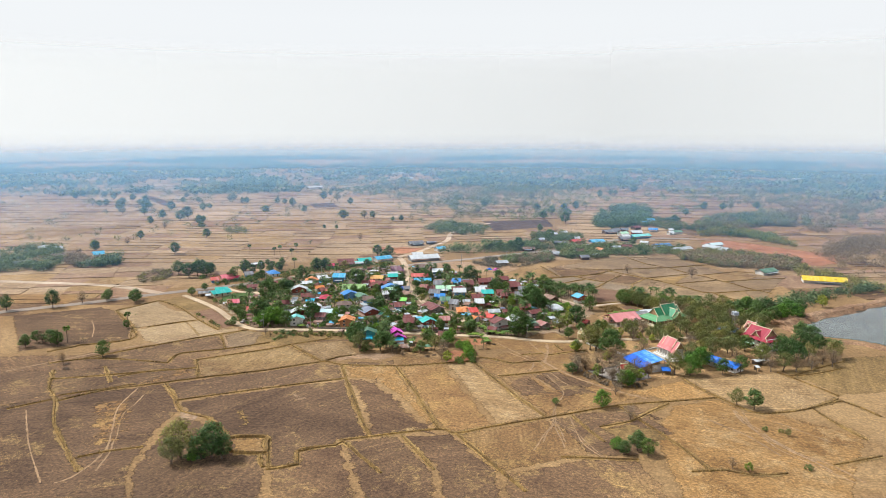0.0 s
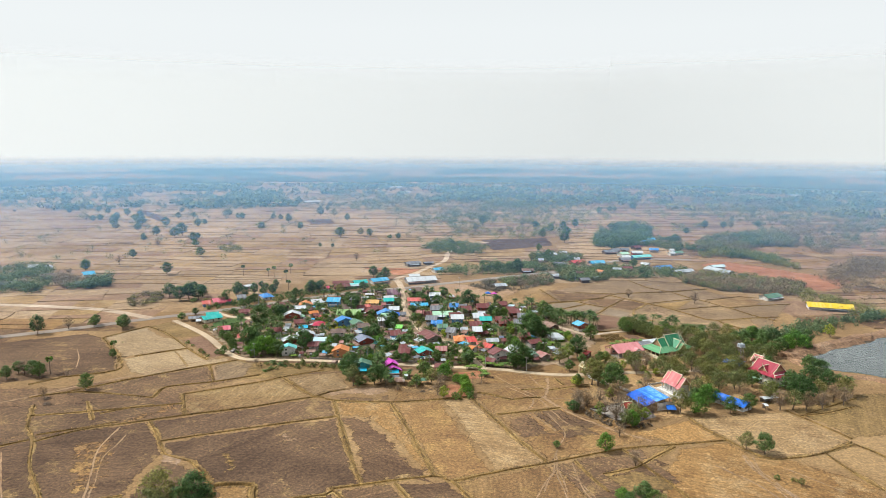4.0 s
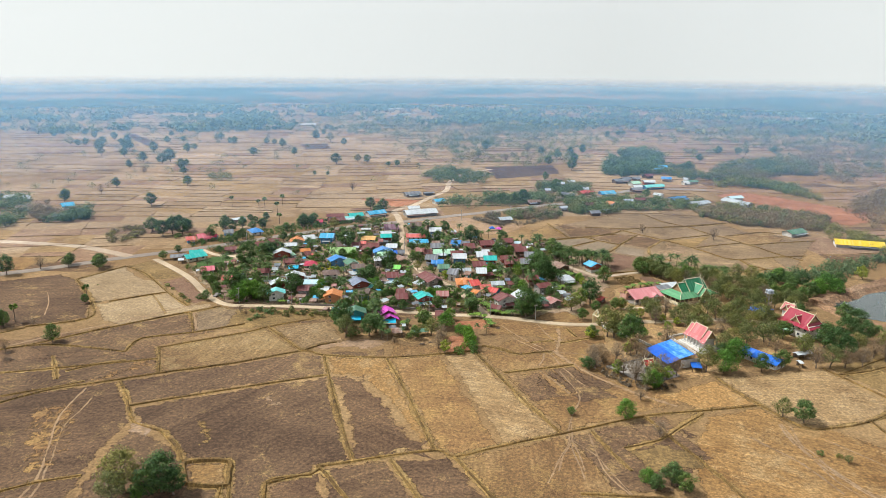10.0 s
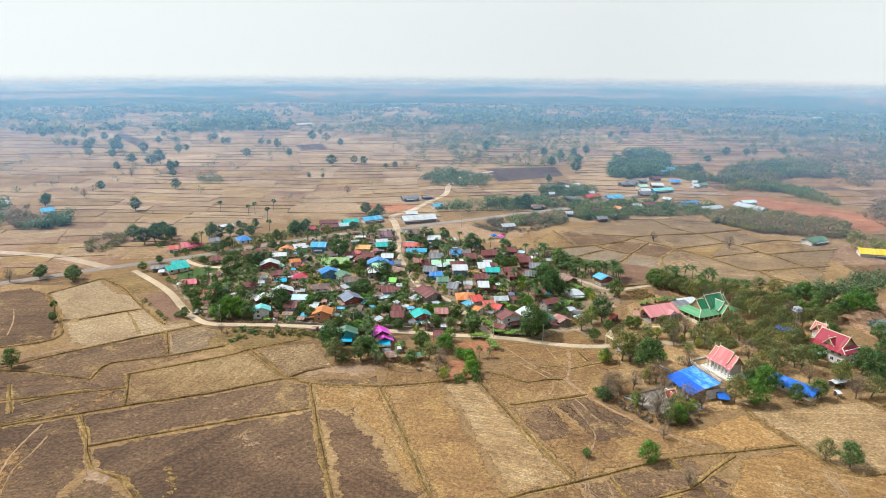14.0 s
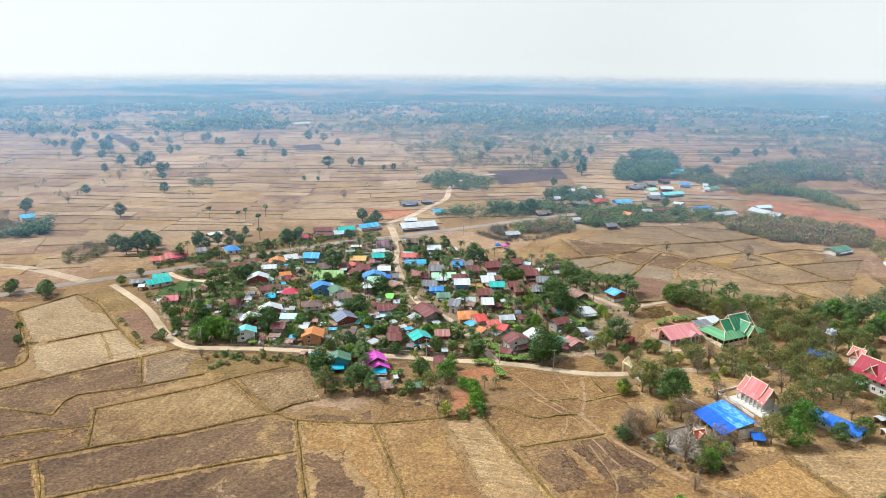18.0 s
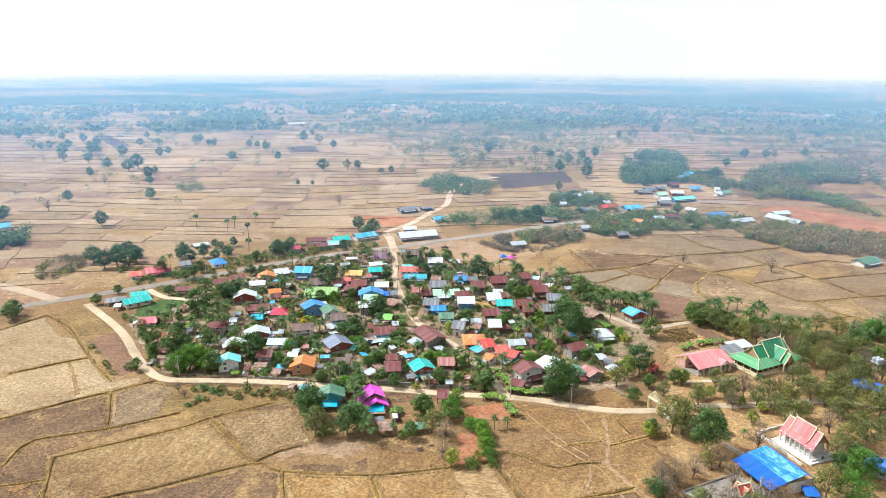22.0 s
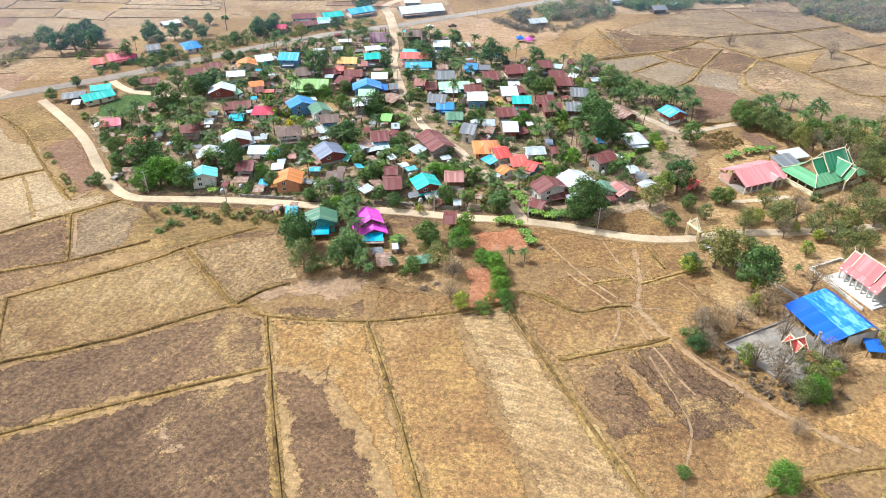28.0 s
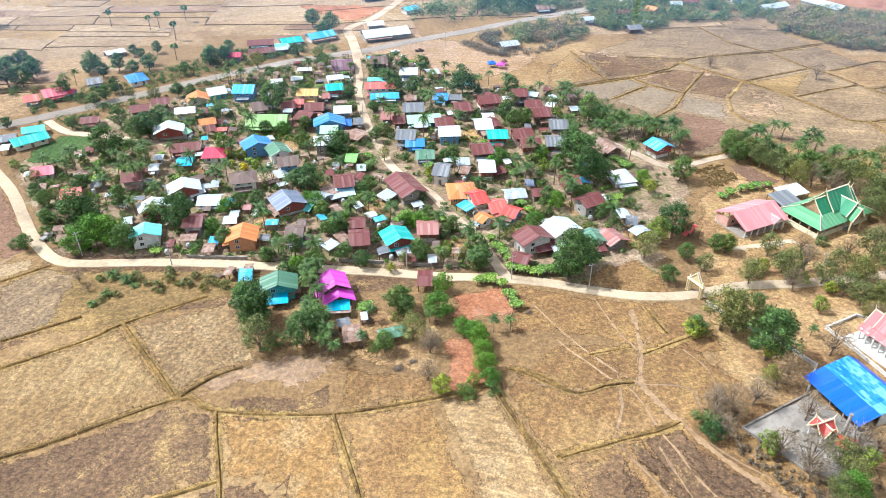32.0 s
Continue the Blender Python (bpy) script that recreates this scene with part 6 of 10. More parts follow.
bund((88.9, -19.3), (99.6, -15.7), (111.4, -12.4), (117.6, -9.8), width=0.9, height=0.45)
bund((115.3, -64.6), (118.7, -75.3), (123.5, -88.5), width=0.9)
bund((124.2, -75.1), (137.4, -69.7), (146.7, -60.7), (157.7, -50.9), width=0.9)
bund((-113.0, -40.8), (-103.5, -51.8), (-88.9, -77.7), (-67.9, -104.2), (-58.0, -116.6), width=1.0)
bund((-116.5, -64.3), (-103.9, -53.6), width=1.0)
bund((-103.8, -48.9), (-87.0, -40.1), (-76.8, -33.8), width=1.0)
bund((-63.7, -106.5), (-55.4, -101.3), (-44.4, -97.2), width=1.0)
bund((-113.0, -40.8), (-124.7, -16.0), width=0.9)
bund((-102.9, -10.8), (-88.8, -32.2), width=0.9)
bund((-89.4, -25.3), (-80.5, -18.5), (-69.8, -14.1), width=0.9)
bund((223.4, -15.7), (238.6, -11.4), (254.4, -3.6), width=0.9)
bund((214.6, -54.0), (231.9, -46.0), (238.8, -62.2), width=0.9)
bund((148.2, -110.9), (159.4, -109.3), (167.5, -112.7), (179.8, -111.2), width=1.0)
bund((198.5, -104.5), (218.9, -97.5), width=0.9)
bund((-0.3, -102.2), (2.9, -111.5), (14.0, -108.9), (11.9, -99.3), (16.8, -96.1), (25.3, -94.4), width=0.9)

# sandy yards between the houses
field(COURT, "pale sandy yard swept bare beside a house", (3.1, 85.6), (12.4, 84.4), (13.7, 76.8), (10.2, 62.2), (5.3, 62.2), (3.2, 72.4), curved=True, category='yard')
field(COURT, "pale sandy yard swept bare beside a house", (-4.8, 148.9), (4.5, 150.4), (10.3, 133.7), (1.9, 137.4), curved=True, category='yard')
field(COURT, "pale sandy yard swept bare beside a house", (123.8, 71.2), (129.9, 70.1), (127.5, 60.9), (122.3, 62.0), curved=True, category='yard')
field(COURT, "pale sandy yard swept bare beside a house", (63.7, 67.4), (72.9, 68.6), (72.9, 58.4), (64.4, 57.6), curved=True, category='yard')
field(COURT, "pale sandy yard swept bare beside a house", (19.8, 108.4), (26.6, 103.2), (26.6, 94.1), (21.6, 95.0), curved=True, category='yard')
field(COURT, "pale sandy yard swept bare beside a house", (37.4, 94.0), (47.4, 90.7), (47.8, 81.2), (40.2, 83.2), curved=True, category='yard')
field(COURT, "pale sandy yard swept bare beside a house", (88.1, 78.1), (94.0, 80.5), (91.6, 68.3), (87.3, 70.1), curved=True, category='yard')
field(COURT, "pale sandy yard swept bare beside a house", (-29.8, 117.3), (-23.9, 118.6), (-20.9, 109.1), (-26.3, 108.3), curved=True, category='yard')
field(COURT, "pale sandy yard swept bare beside a house", (75.3, 150.5), (82.4, 151.5), (80.6, 140.5), (73.7, 140.6), curved=True, category='yard')
field(COURT, "pale sandy yard swept bare beside a house", (107.9, 90.5), (113.4, 87.7), (112.3, 81.3), (108.5, 82.5), curved=True, category='yard')

# ---- roads ----
road(ASPHALT, 7.2, "grey two-lane asphalt highway", (-284.3, 44.1), (-226.2, 86.8), (-202.7, 101.3), (-177.6, 116.9), (-146.6, 140.5), (-119.4, 158.0), (-101.3, 170.4), (-82.1, 184.4), (-61.9, 201.8), (-39.2, 218.4), (-14.4, 235.6), (13.2, 249.7), (30.7, 258.0), (61.4, 278.0), (81.8, 289.4), (101.0, 301.8), (121.0, 313.6), (144.2, 327.0), (183.4, 351.9), (213.8, 386.4), (255.2, 415.9), (312.7, 413.8), name='highway')
road(DIRT, 6.5, "pale dirt farm road joining the highway", (-388.1, 194.4), (-252.4, 178.0), (-217.6, 173.5), (-186.6, 167.3), (-161.2, 155.2), (-142.0, 144.8))
road(CONCRETE, 3.7, "worn pale concrete village road", (-123.1, 139.3), (-103.0, 119.4), (-85.6, 99.9), (-73.3, 82.3), (-65.0, 70.6), (-60.0, 64.9), (-53.2, 58.6), (-44.4, 55.7), (-25.9, 56.0), (-3.6, 55.0), (10.2, 53.6), (34.1, 51.2), (50.9, 49.2), (65.9, 47.2), (77.5, 46.5), (93.7, 44.0), (106.1, 40.3), (118.4, 37.2), (129.5, 36.7), (137.9, 37.9), (150.4, 41.2), (165.5, 42.0), (183.0, 43.9))
road(DIRT, 3.4, "sandy lane through the village", (21.8, 251.5), (27.3, 212.7), (27.7, 197.6), (31.5, 173.5), (36.4, 152.2), (41.3, 135.8), (44.9, 123.2), (50.6, 111.5), (57.0, 102.7), (62.0, 96.4), (68.6, 82.0), (75.1, 70.3), (78.8, 60.4), (81.3, 52.8), (83.7, 46.4), name='village_lane')
road(DIRT, 5.0, "pale dirt road winding north", (23.9, 243.0), (18.5, 273.4), (13.9, 296.5), (27.5, 319.1), (42.6, 361.7), (54.6, 394.9), (57.4, 444.6), (66.7, 481.9), (78.2, 513.7), (104.9, 535.2))
road(DIRT, 3.6, "sandy drive through the temple grounds", (182.0, 43.8), (192.0, 45.6), (202.2, 46.6), (212.0, 45.0), (222.0, 40.5))
road(DIRT, 3.5, "sandy path behind the lawn", (-101.7, 163.1), (-93.5, 155.3), (-85.7, 150.6), (-70.5, 147.1), (-55.2, 142.5), (-42.8, 139.1), name='footpath', category='footpath')
road(DIRT, 3.0, "sandy path past the blue roofed house", (126.7, 148.0), (134.8, 137.0), (142.5, 126.6), (152.6, 115.9), (169.9, 122.7), (179.9, 126.0), name='footpath', category='footpath')

# ---- pond and its dike ----
field(WATER, "still grey-green pond water", (265.5, 75.6), (281.1, 84.7), (309.8, 101.7), (335.4, 117.2), (409.2, 158.6), (431.3, 96.3), (343.2, -7.7), (312.0, 18.3), (290.4, 41.3), (274.9, 49.3), (267.5, 54.4), (265.3, 65.6), curved=True, category="pond")
bund((256.0, 72.1), (267.5, 79.9), (283.4, 89.2), (312.4, 106.5), (339.2, 123.7), (417.8, 171.0), (467.8, 161.6), width=13, height=2.2, mat=BANK, label='bare earth dike along the pond')
bund((259.2, 72.3), (261.2, 59.7), (265.9, 48.9), (273.0, 40.5), (286.8, 35.3), (307.8, 12.3), width=8, height=1.2, mat=BANK, label='low earth bank on the near side of the pond')

# ---- houses ----
house(-117.1, 183.0, 27, 6.6, 9.0, "salmon", "blue")
house(-110.1, 189.8, 33, 10.0, 11.2, "pink", "pink")
house(-103.0, 191.6, -1, 4.6, 6.7, "crimson", "blue")
house(-104.7, 249.5, 38, 10.1, 7.8, "white", "grey", 0)
house(-79.2, 208.9, 33, 9.0, 12.3, "blue", "white", hip=True)
house(-97.7, 204.4, 27, 7.2, 9.0, "grey", "blue")
house(-64.6, 170.4, 19, 8.2, 8.9, "maroon")
house(-56.5, 174.0, 22, 7.6, 9.0, "maroon", "wood", 2)
house(-42.8, 183.1, -73, 8.9, 10.1, "orange", "cream")
house(-36.8, 190.7, 27, 8.6, 10.1, "white", "teal")
house(-42.9, 164.5, 13, 8.7, 7.7, "white", "yellow", 2)
house(-37.0, 167.9, 15, 5.2, 6.6, "maroon")
house(-43.5, 144.4, -76, 8.1, 11.8, "white", "red", 2)
house(-38.5, 145.6, 62, 3.9, 6.3, "mint", "white")
house(-31.6, 155.8, 21, 6.9, 7.5, "orange", "white")
house(-28.7, 149.4, 22, 4.1, 7.4, "maroon")
house(-24.2, 148.6, 6, 5.2, 4.2, "salmon", "white", 0)
house(-33.6, 131.0, 15, 11.5, 9.1, "maroon")
house(-20.8, 126.1, 4, 9.4, 10.0, "crimson", "white", hip=True)
house(-30.5, 119.7, 8, 6.0, 7.8, "cyan", "ash", 0)
house(-41.0, 122.6, 6, 3.7, 4.9, "pale", "grey")
house(-40.0, 114.3, 6, 3.7, 5.8, "white", "grey")
house(-97.9, 139.8, 41, 13.6, 9.2, "teal", "cream")
house(-100.5, 149.4, 23, 8.8, 7.4, "teal", "cream")
house(-103.9, 133.0, 16, 3.5, 6.1, "white", "grey", 0)
house(-109.0, 141.2, 22, 10.0, 8.2, "grey", "grey", 0)
house(-81.1, 158.6, 14, 7.6, 7.6, "maroon", "ash")
house(-79.7, 112.2, 18, 8.0, 8.6, "pink", "white")
house(-62.5, 95.3, 21, 7.1, 8.1, "salmon", "grey")
house(-56.7, 102.7, 10, 3.8, 5.5, "grey", "ash", 0)
house(-44.1, 103.7, 12, 7.2, 8.5, "maroon", "grey", 2)
house(-23.6, 95.5, -69, 8.1, 11.2, "white", "red", 2)
lean_to(-20.8, 97.8, -61, 10.9, 5.3, "white", 2.6)
house(-29.8, 83.1, -63, 6.1, 10.6, "white", "red", 2)
house(-13.4, 89.8, 2, 8.0, 8.0, "ice", "white")
lean_to(-6.8, 88.3, -1, 2.7, 4.4, "sky", 2.3)
house(-14.7, 101.8, 6, 3.0, 5.5, "pale", "grey", 0)
house(-27.2, 66.5, -74, 6.9, 9.7, "aqua", "white", 2)
lean_to(-25.5, 71.9, 25, 2.0, 4.4, "white", 2.3)
house(-36.6, 76.7, 18, 2.9, 5.3, "pale", "ash", 0)
house(-14.0, 73.5, 2, 6.6, 8.8, "maroon", "grey", 2)
lean_to(-14.3, 66.3, 3, 5.2, 3.5, "rust", 2.3)
house(-18.8, 63.5, 5, 2.4, 4.4, "maroon", "ash", 0)
house(-6.3, 60.6, 3, 3.7, 5.3, "rust", "ash", 0)
lean_to(-5.8, 64.3, -1, 3.2, 4.4, "sky", 2.3)
house(-3.6, 76.8, 7, 4.5, 5.3, "white", "grey", 0)
house(-3.1, 80.7, 5, 3.1, 4.4, "pale", "grey", 0)
house(-4.7, 102.4, 14, 9.7, 9.4, "brown", "white", 2, hip=True)
house(13.6, 85.8, -60, 10.2, 10.8, "slate", "red", 2)
lean_to(20.6, 84.4, -18, 2.5, 4.4, "aqua", 2.3)
house(0.2, 85.0, 5, 2.8, 4.4, "rose", "pink")
house(3.1, 65.2, -85, 8.9, 9.7, "orange", "orange", 2)
house(19.3, 66.2, -1, 6.0, 7.9, "brown", "blue", 2)
house(20.7, 71.4, -1, 2.9, 5.3, "brown", "wood", 2)
house(38.1, 71.6, 6, 5.0, 7.0, "maroon", "wood", 2)
house(39.4, 62.6, 7, 6.5, 9.7, "maroon", "wood", 2)
lean_to(33.8, 65.7, 41, 3.9, 5.3, "rust", 2.3)
lean_to(30.5, 61.5, -47, 4.4, 4.4, "pale", 2.3)
house(50.9, 62.8, -68, 8.5, 9.2, "teal", "red", 2)
lean_to(51.8, 59.8, 16, 6.6, 3.5, "teal", 2.4)
house(60.4, 68.5, 2, 6.9, 8.8, "rose", "red", 2)
house(55.4, 54.4, -1, 3.0, 4.4, "maroon", "grey", 0)
house(61.8, 53.5, 4, 2.7, 4.4, "pale", "grey", 0)
house(30.8, 100.2, 12, 7.2, 10.3, "maroon", "blue", 2)
lean_to(32.0, 94.6, 14, 6.5, 5.3, "ice", 2.4)
lean_to(26.1, 95.9, -59, 7.2, 4.4, "rust", 2.3)
house(23.7, 90.6, -29, 6.0, 8.1, "pale", "grey")
house(29.2, 83.9, 29, 3.8, 5.3, "rust", "ash", 0)
house(52.8, 96.0, -62, 15.6, 10.4, "maroon", "ash", 2)
lean_to(46.4, 92.4, -45, 5.7, 5.3, "pale", 2.4)
house(31.9, 121.3, -7, 4.6, 7.9, "lime", "ash")
house(35.9, 113.7, 6, 3.4, 5.8, "pale", "ash", 0)
lean_to(35.6, 106.7, -25, 3.3, 4.4, "maroon", 2.3)
house(9.0, 114.9, 13, 7.7, 8.8, "brown", "blue", 2)
lean_to(7.1, 109.1, 36, 4.5, 5.3, "pale", 2.3)
house(3.3, 124.9, -62, 9.4, 8.2, "green", "white", 2)
lean_to(4.6, 128.3, 34, 5.2, 5.3, "white", 2.6)
house(59.4, 123.8, 3, 7.4, 9.0, "green", "blue")
house(65.8, 107.6, -13, 6.1, 10.6, "grey", "white", 2)
house(-39.9, 241.4, 7, 7.7, 7.8, "crimson", "grey")
house(-30.3, 262.1, 8, 14.1, 9.0, "maroon")
house(-18.7, 259.2, 16, 7.4, 6.7, "aqua", "white", 0)
house(-0.5, 220.9, 7, 7.1, 5.6, "white", "grey", 0)
house(17.5, 226.3, 10, 10.7, 16.8, "mauve", "cream", pitch=15)
house(15.7, 207.4, 18, 8.3, 6.7, "white", "white")
house(17.6, 190.2, 11, 8.1, 9.0, "teal", "red", 2)
house(14.4, 184.0, 11, 3.7, 6.7, "rose")
house(6.6, 184.0, -1, 9.7, 9.0, "amber", "cream", 2)
house(3.7, 177.0, -1, 4.5, 6.7, "salmon")
house(11.0, 171.6, 4, 8.7, 10.1, "maroon")
house(-0.7, 172.7, 13, 6.3, 8.9, "maroon")
house(0.1, 168.5, -1, 4.0, 5.5, "pale", "grey", 0)
house(9.7, 157.2, -27, 7.5, 9.9, "maroon", "wood", 2)
house(24.2, 164.2, 4, 7.7, 8.9, "white", "ash", 2)
house(20.0, 150.8, -80, 8.5, 13.1, "blue", "blue", 2)
house(26.4, 154.0, 6, 5.0, 7.5, "royal", "blue")
house(31.4, 155.1, 8, 4.3, 7.5, "grey", "grey")
house(20.9, 143.2, 4, 7.4, 8.5, "mint", "white", 2)
house(20.2, 132.6, 10, 8.4, 9.3, "white", "grey", 2)
house(31.9, 142.6, -31, 8.0, 9.4, "rust", "ash", 0)
house(-6.5, 156.8, 1, 17.0, 13.0, "leafgreen", "cream")
house(-5.8, 130.3, -65, 8.4, 11.4, "blue", "blue", 2)
house(-10.6, 200.7, 8, 5.6, 10.1, "white", "white")
house(-22.7, 188.2, -1, 10.0, 11.2, "sky", "blue", 2)
house(-13.3, 172.1, 18, 6.8, 11.2, "brown")
house(-2.3, 207.4, 8, 5.7, 5.6, "white", "blue", 0)
house(38.6, 191.7, 2, 14.2, 9.0, "salmon", "cream", 2)
house(40.9, 183.4, 6, 13.1, 7.8, "sky", "blue")
house(36.6, 205.6, -1, 10.0, 5.6, "aqua", "white", 0)
house(36.0, 227.2, 6, 8.6, 11.2, "brown", "wood", 2)
house(51.4, 210.5, -1, 8.8, 10.1, "white", "blue", 2)
house(62.7, 216.5, 16, 6.5, 7.8, "pale", "grey", 0)
house(54.2, 166.5, 4, 9.2, 11.2, "grey", "wood", 2)
house(52.6, 181.3, 7, 5.7, 6.7, "rust")
house(43.3, 161.4, -1, 5.5, 8.8, "rose", "ash")
house(58.7, 157.9, 7, 14.4, 9.8, "mint", "blue")
house(48.3, 156.2, 6, 5.4, 8.7, "maroon")
house(52.0, 138.5, -5, 8.1, 10.5, "grey", "wood", 2)
house(55.4, 133.9, 3, 7.8, 8.2, "blue", "blue")
house(66.6, 182.1, -7, 6.9, 9.0, "blue", "blue")
house(57.6, 152.0, 5, 5.8, 6.4, "pale", "grey", 0)
house(72.7, 181.4, -1, 6.3, 6.7, "grey", "ash")
house(75.1, 165.9, 10, 7.8, 11.2, "maroon", "wood", 2)
house(86.9, 175.2, 12, 9.9, 11.2, "maroon", "red", 2)
house(101.4, 182.4, 5, 7.5, 10.1, "maroon", "wood", 2)
lean_to(108.5, 185.4, -18, 4.7, 4.4, "ice", 2.3)
house(106.6, 173.5, 5, 7.9, 10.1, "maroon")
house(108.0, 160.4, 8, 8.5, 11.0, "maroon", "wood", 2)
house(113.8, 147.3, -1, 8.0, 10.7, "grey", "ash", 2)
house(110.0, 131.0, -1, 7.8, 10.3, "grey", "wood", 2)
house(98.0, 139.4, 11, 8.2, 9.5, "maroon", "red", 2)
house(100.1, 129.6, 7, 8.4, 9.2, "maroon", "red", 2)
house(88.0, 138.4, 3, 8.4, 9.4, "teal", "red", 2)
house(83.0, 151.6, 9, 7.7, 11.8, "white", "ash")
house(88.0, 152.4, -76, 9.9, 5.4, "maroon")
house(85.9, 160.2, 6, 5.3, 6.5, "white", "grey")
house(67.1, 154.5, 8, 8.3, 9.7, "maroon")
house(69.0, 141.0, 3, 8.9, 10.6, "white", "blue", 2)
house(80.7, 125.1, 10, 8.4, 10.1, "maroon", "wood", 2)
house(130.4, 129.7, -65, 11.4, 8.2, "rust")
house(149.8, 126.8, -64, 8.3, 9.3, "sky", "red", 2)
house(124.2, 168.3, 9, 4.2, 5.5, "pale", "ash", 0)
house(114.9, 173.2, -22, 4.0, 5.6, "white", "ash", 0)
house(101.8, 150.7, -1, 2.9, 5.3, "grey", "ash", 0)
house(73.5, 117.2, 4, 5.2, 6.8, "pale", "grey")
house(81.8, 110.1, 3, 6.3, 10.7, "white", "red", 2)
lean_to(86.6, 110.4, -75, 6.1, 4.4, "maroon", 2.3)
house(74.4, 110.3, -20, 3.8, 6.7, "rust", "teal")
house(72.6, 94.5, 5, 11.1, 11.8, "orange", "orange", hip=True)
house(77.0, 87.0, 20, 6.0, 9.8, "red", "cream", 2)
house(83.3, 84.2, 14, 6.5, 9.7, "salmon", "cream")
house(88.2, 80.2, -31, 5.9, 7.9, "red", "blue")
house(78.6, 76.2, -48, 4.7, 6.2, "orange", "white")
lean_to(73.3, 84.2, -52, 5.8, 4.4, "sky", 2.6)
house(90.4, 92.6, 10, 7.7, 7.2, "pale", "white")
house(96.6, 100.7, -1, 3.1, 5.5, "slate", "ash", 0)
house(98.0, 93.0, 4, 4.0, 6.3, "maroon", "ash")
house(110.3, 99.0, 9, 7.1, 8.4, "maroon", "red", 2)
house(114.5, 84.2, 30, 9.1, 7.9, "maroon", "grey", 2)
house(102.4, 67.4, -61, 8.3, 11.4, "white", "cream", 2)
lean_to(105.1, 67.5, 10, 6.9, 4.4, "green", 2.5)
house(112.1, 63.8, -79, 7.4, 8.8, "green", "white")
house(117.9, 63.8, -62, 7.9, 7.9, "rose", "ash")
house(124.6, 79.1, 13, 3.8, 6.2, "pale", "ash", 0)
house(126.7, 74.4, -14, 4.0, 6.2, "grey", "ash", 0)
house(127.6, 68.3, -60, 4.0, 6.2, "pale", "ash", 0)
house(130.1, 104.5, 13, 8.6, 10.4, "white", "white", hip=True)
house(92.7, 61.9, -64, 7.7, 11.4, "maroon", "white", 2)
lean_to(96.5, 59.4, 18, 7.7, 4.4, "maroon", 2.4)
house(99.5, 58.6, 11, 2.4, 4.4, "pale", "white", 0)
house(88.4, 53.1, -26, 5.7, 6.2, "maroon", "ash")
house(34.1, 39.2, -71, 8.1, 8.4, "magenta", "wood", 2, pitch=28)
house(36.0, 34.4, -75, 4.8, 8.8, "magenta", pitch=26)
lean_to(36.2, 31.3, 4, 6.2, 4.4, "cyan", 2.6)
lean_to(36.8, 29.6, 4, 6.1, 2.6, "rust", 2.2)
house(18.8, 39.4, -81, 7.4, 10.6, "green", "teal", 2)
lean_to(18.9, 35.1, 9, 6.1, 5.3, "cyan", 2.4)
lean_to(22.4, 40.6, -73, 8.4, 3.5, "rust", 2.4)
house(7.9, 46.5, 10, 3.9, 7.0, "sky", "ash", 0)
house(8.0, 49.7, 4, 2.6, 4.4, "rust", "ash", 0)
house(2.8, 48.2, -16, 2.4, 4.4, "rust", "ash", 0)
house(59.7, 43.7, -1, 4.4, 7.9, "maroon", "ash", 0)
house(40.8, 19.8, 9, 4.7, 7.0, "rust", "ash", 0)
house(38.3, 24.2, 15, 3.5, 3.5, "grey", "ash", 0)
house(51.4, 19.9, 18, 7.5, 4.4, "green", "ash", 0)
house(43.5, 26.9, 10, 1.9, 3.5, "white", "ash", 0)
house(198.0, -3.7, -55, 17.8, 8.8, "royal", "white")
house(221.5, 56.0, -37, 10.0, 8.8, "royal", "ash", 0)
house(217.3, 1.7, 19, 8.2, 3.5, "white", "ash", 0)
house(211.7, -7.8, 2, 1.9, 3.5, "white", "ash", 0)
house(144.2, 69.3, -43, 3.6, 6.2, "red")
lean_to(186.4, 91.9, 21, 10.7, 6.2, "white", 3.2)
lean_to(182.0, 86.8, 21, 8.7, 7.9, "grey", 3.0)
lean_to(167.0, -13.4, -6, 4.1, 4.4, "royal", 2.4)

# houses past the crossroads and across the highway
house(36.2, 279.7, 21, 27.1, 13.7, "white", "grey", far=True)
house(29.6, 298.0, 13, 10.1, 8.4, "white", "grey", far=True)
house(0.1, 275.8, 34, 16.1, 10.5, "sky", "white", far=True)
house(-15.0, 266.8, 26, 12.2, 9.5, "teal", "grey", far=True)
house(-17.4, 254.0, 20, 10.0, 6.3, "pale", "grey", 0, far=True)
house(-27.3, 248.4, 21, 13.7, 8.4, "maroon", far=True)
house(23.6, 363.3, 28, 16.0, 9.5, "grey", "ash", far=True)
house(39.1, 370.2, 16, 10.1, 7.4, "grey", "ash", 0, far=True)
house(49.4, 331.1, 36, 11.2, 8.4, "sky", "white", far=True)
house(104.1, 258.6, 19, 10.8, 8.4, "pale", "ash", far=True)
house(169.9, 429.0, 3, 9.2, 8.4, "white", "grey", far=True)
house(188.4, 381.8, 30, 15.7, 9.5, "red", "orange", far=True)
house(207.6, 378.4, 20, 15.6, 10.5, "sky", "blue", far=True)
house(201.8, 329.3, -47, 7.9, 7.4, "orange", "white", far=True)
house(266.0, 350.8, 24, 17.7, 12.6, "blue", "white", far=True)
house(247.3, 436.9, 32, 11.7, 9.5, "mint", "white", far=True)
house(264.2, 445.8, 3, 12.3, 9.5, "white", "red", far=True)
house(261.7, 418.3, 23, 23.1, 9.5, "aqua", "blue", far=True)
house(288.8, 468.0, -14, 10.8, 9.5, "blue", "white", far=True)
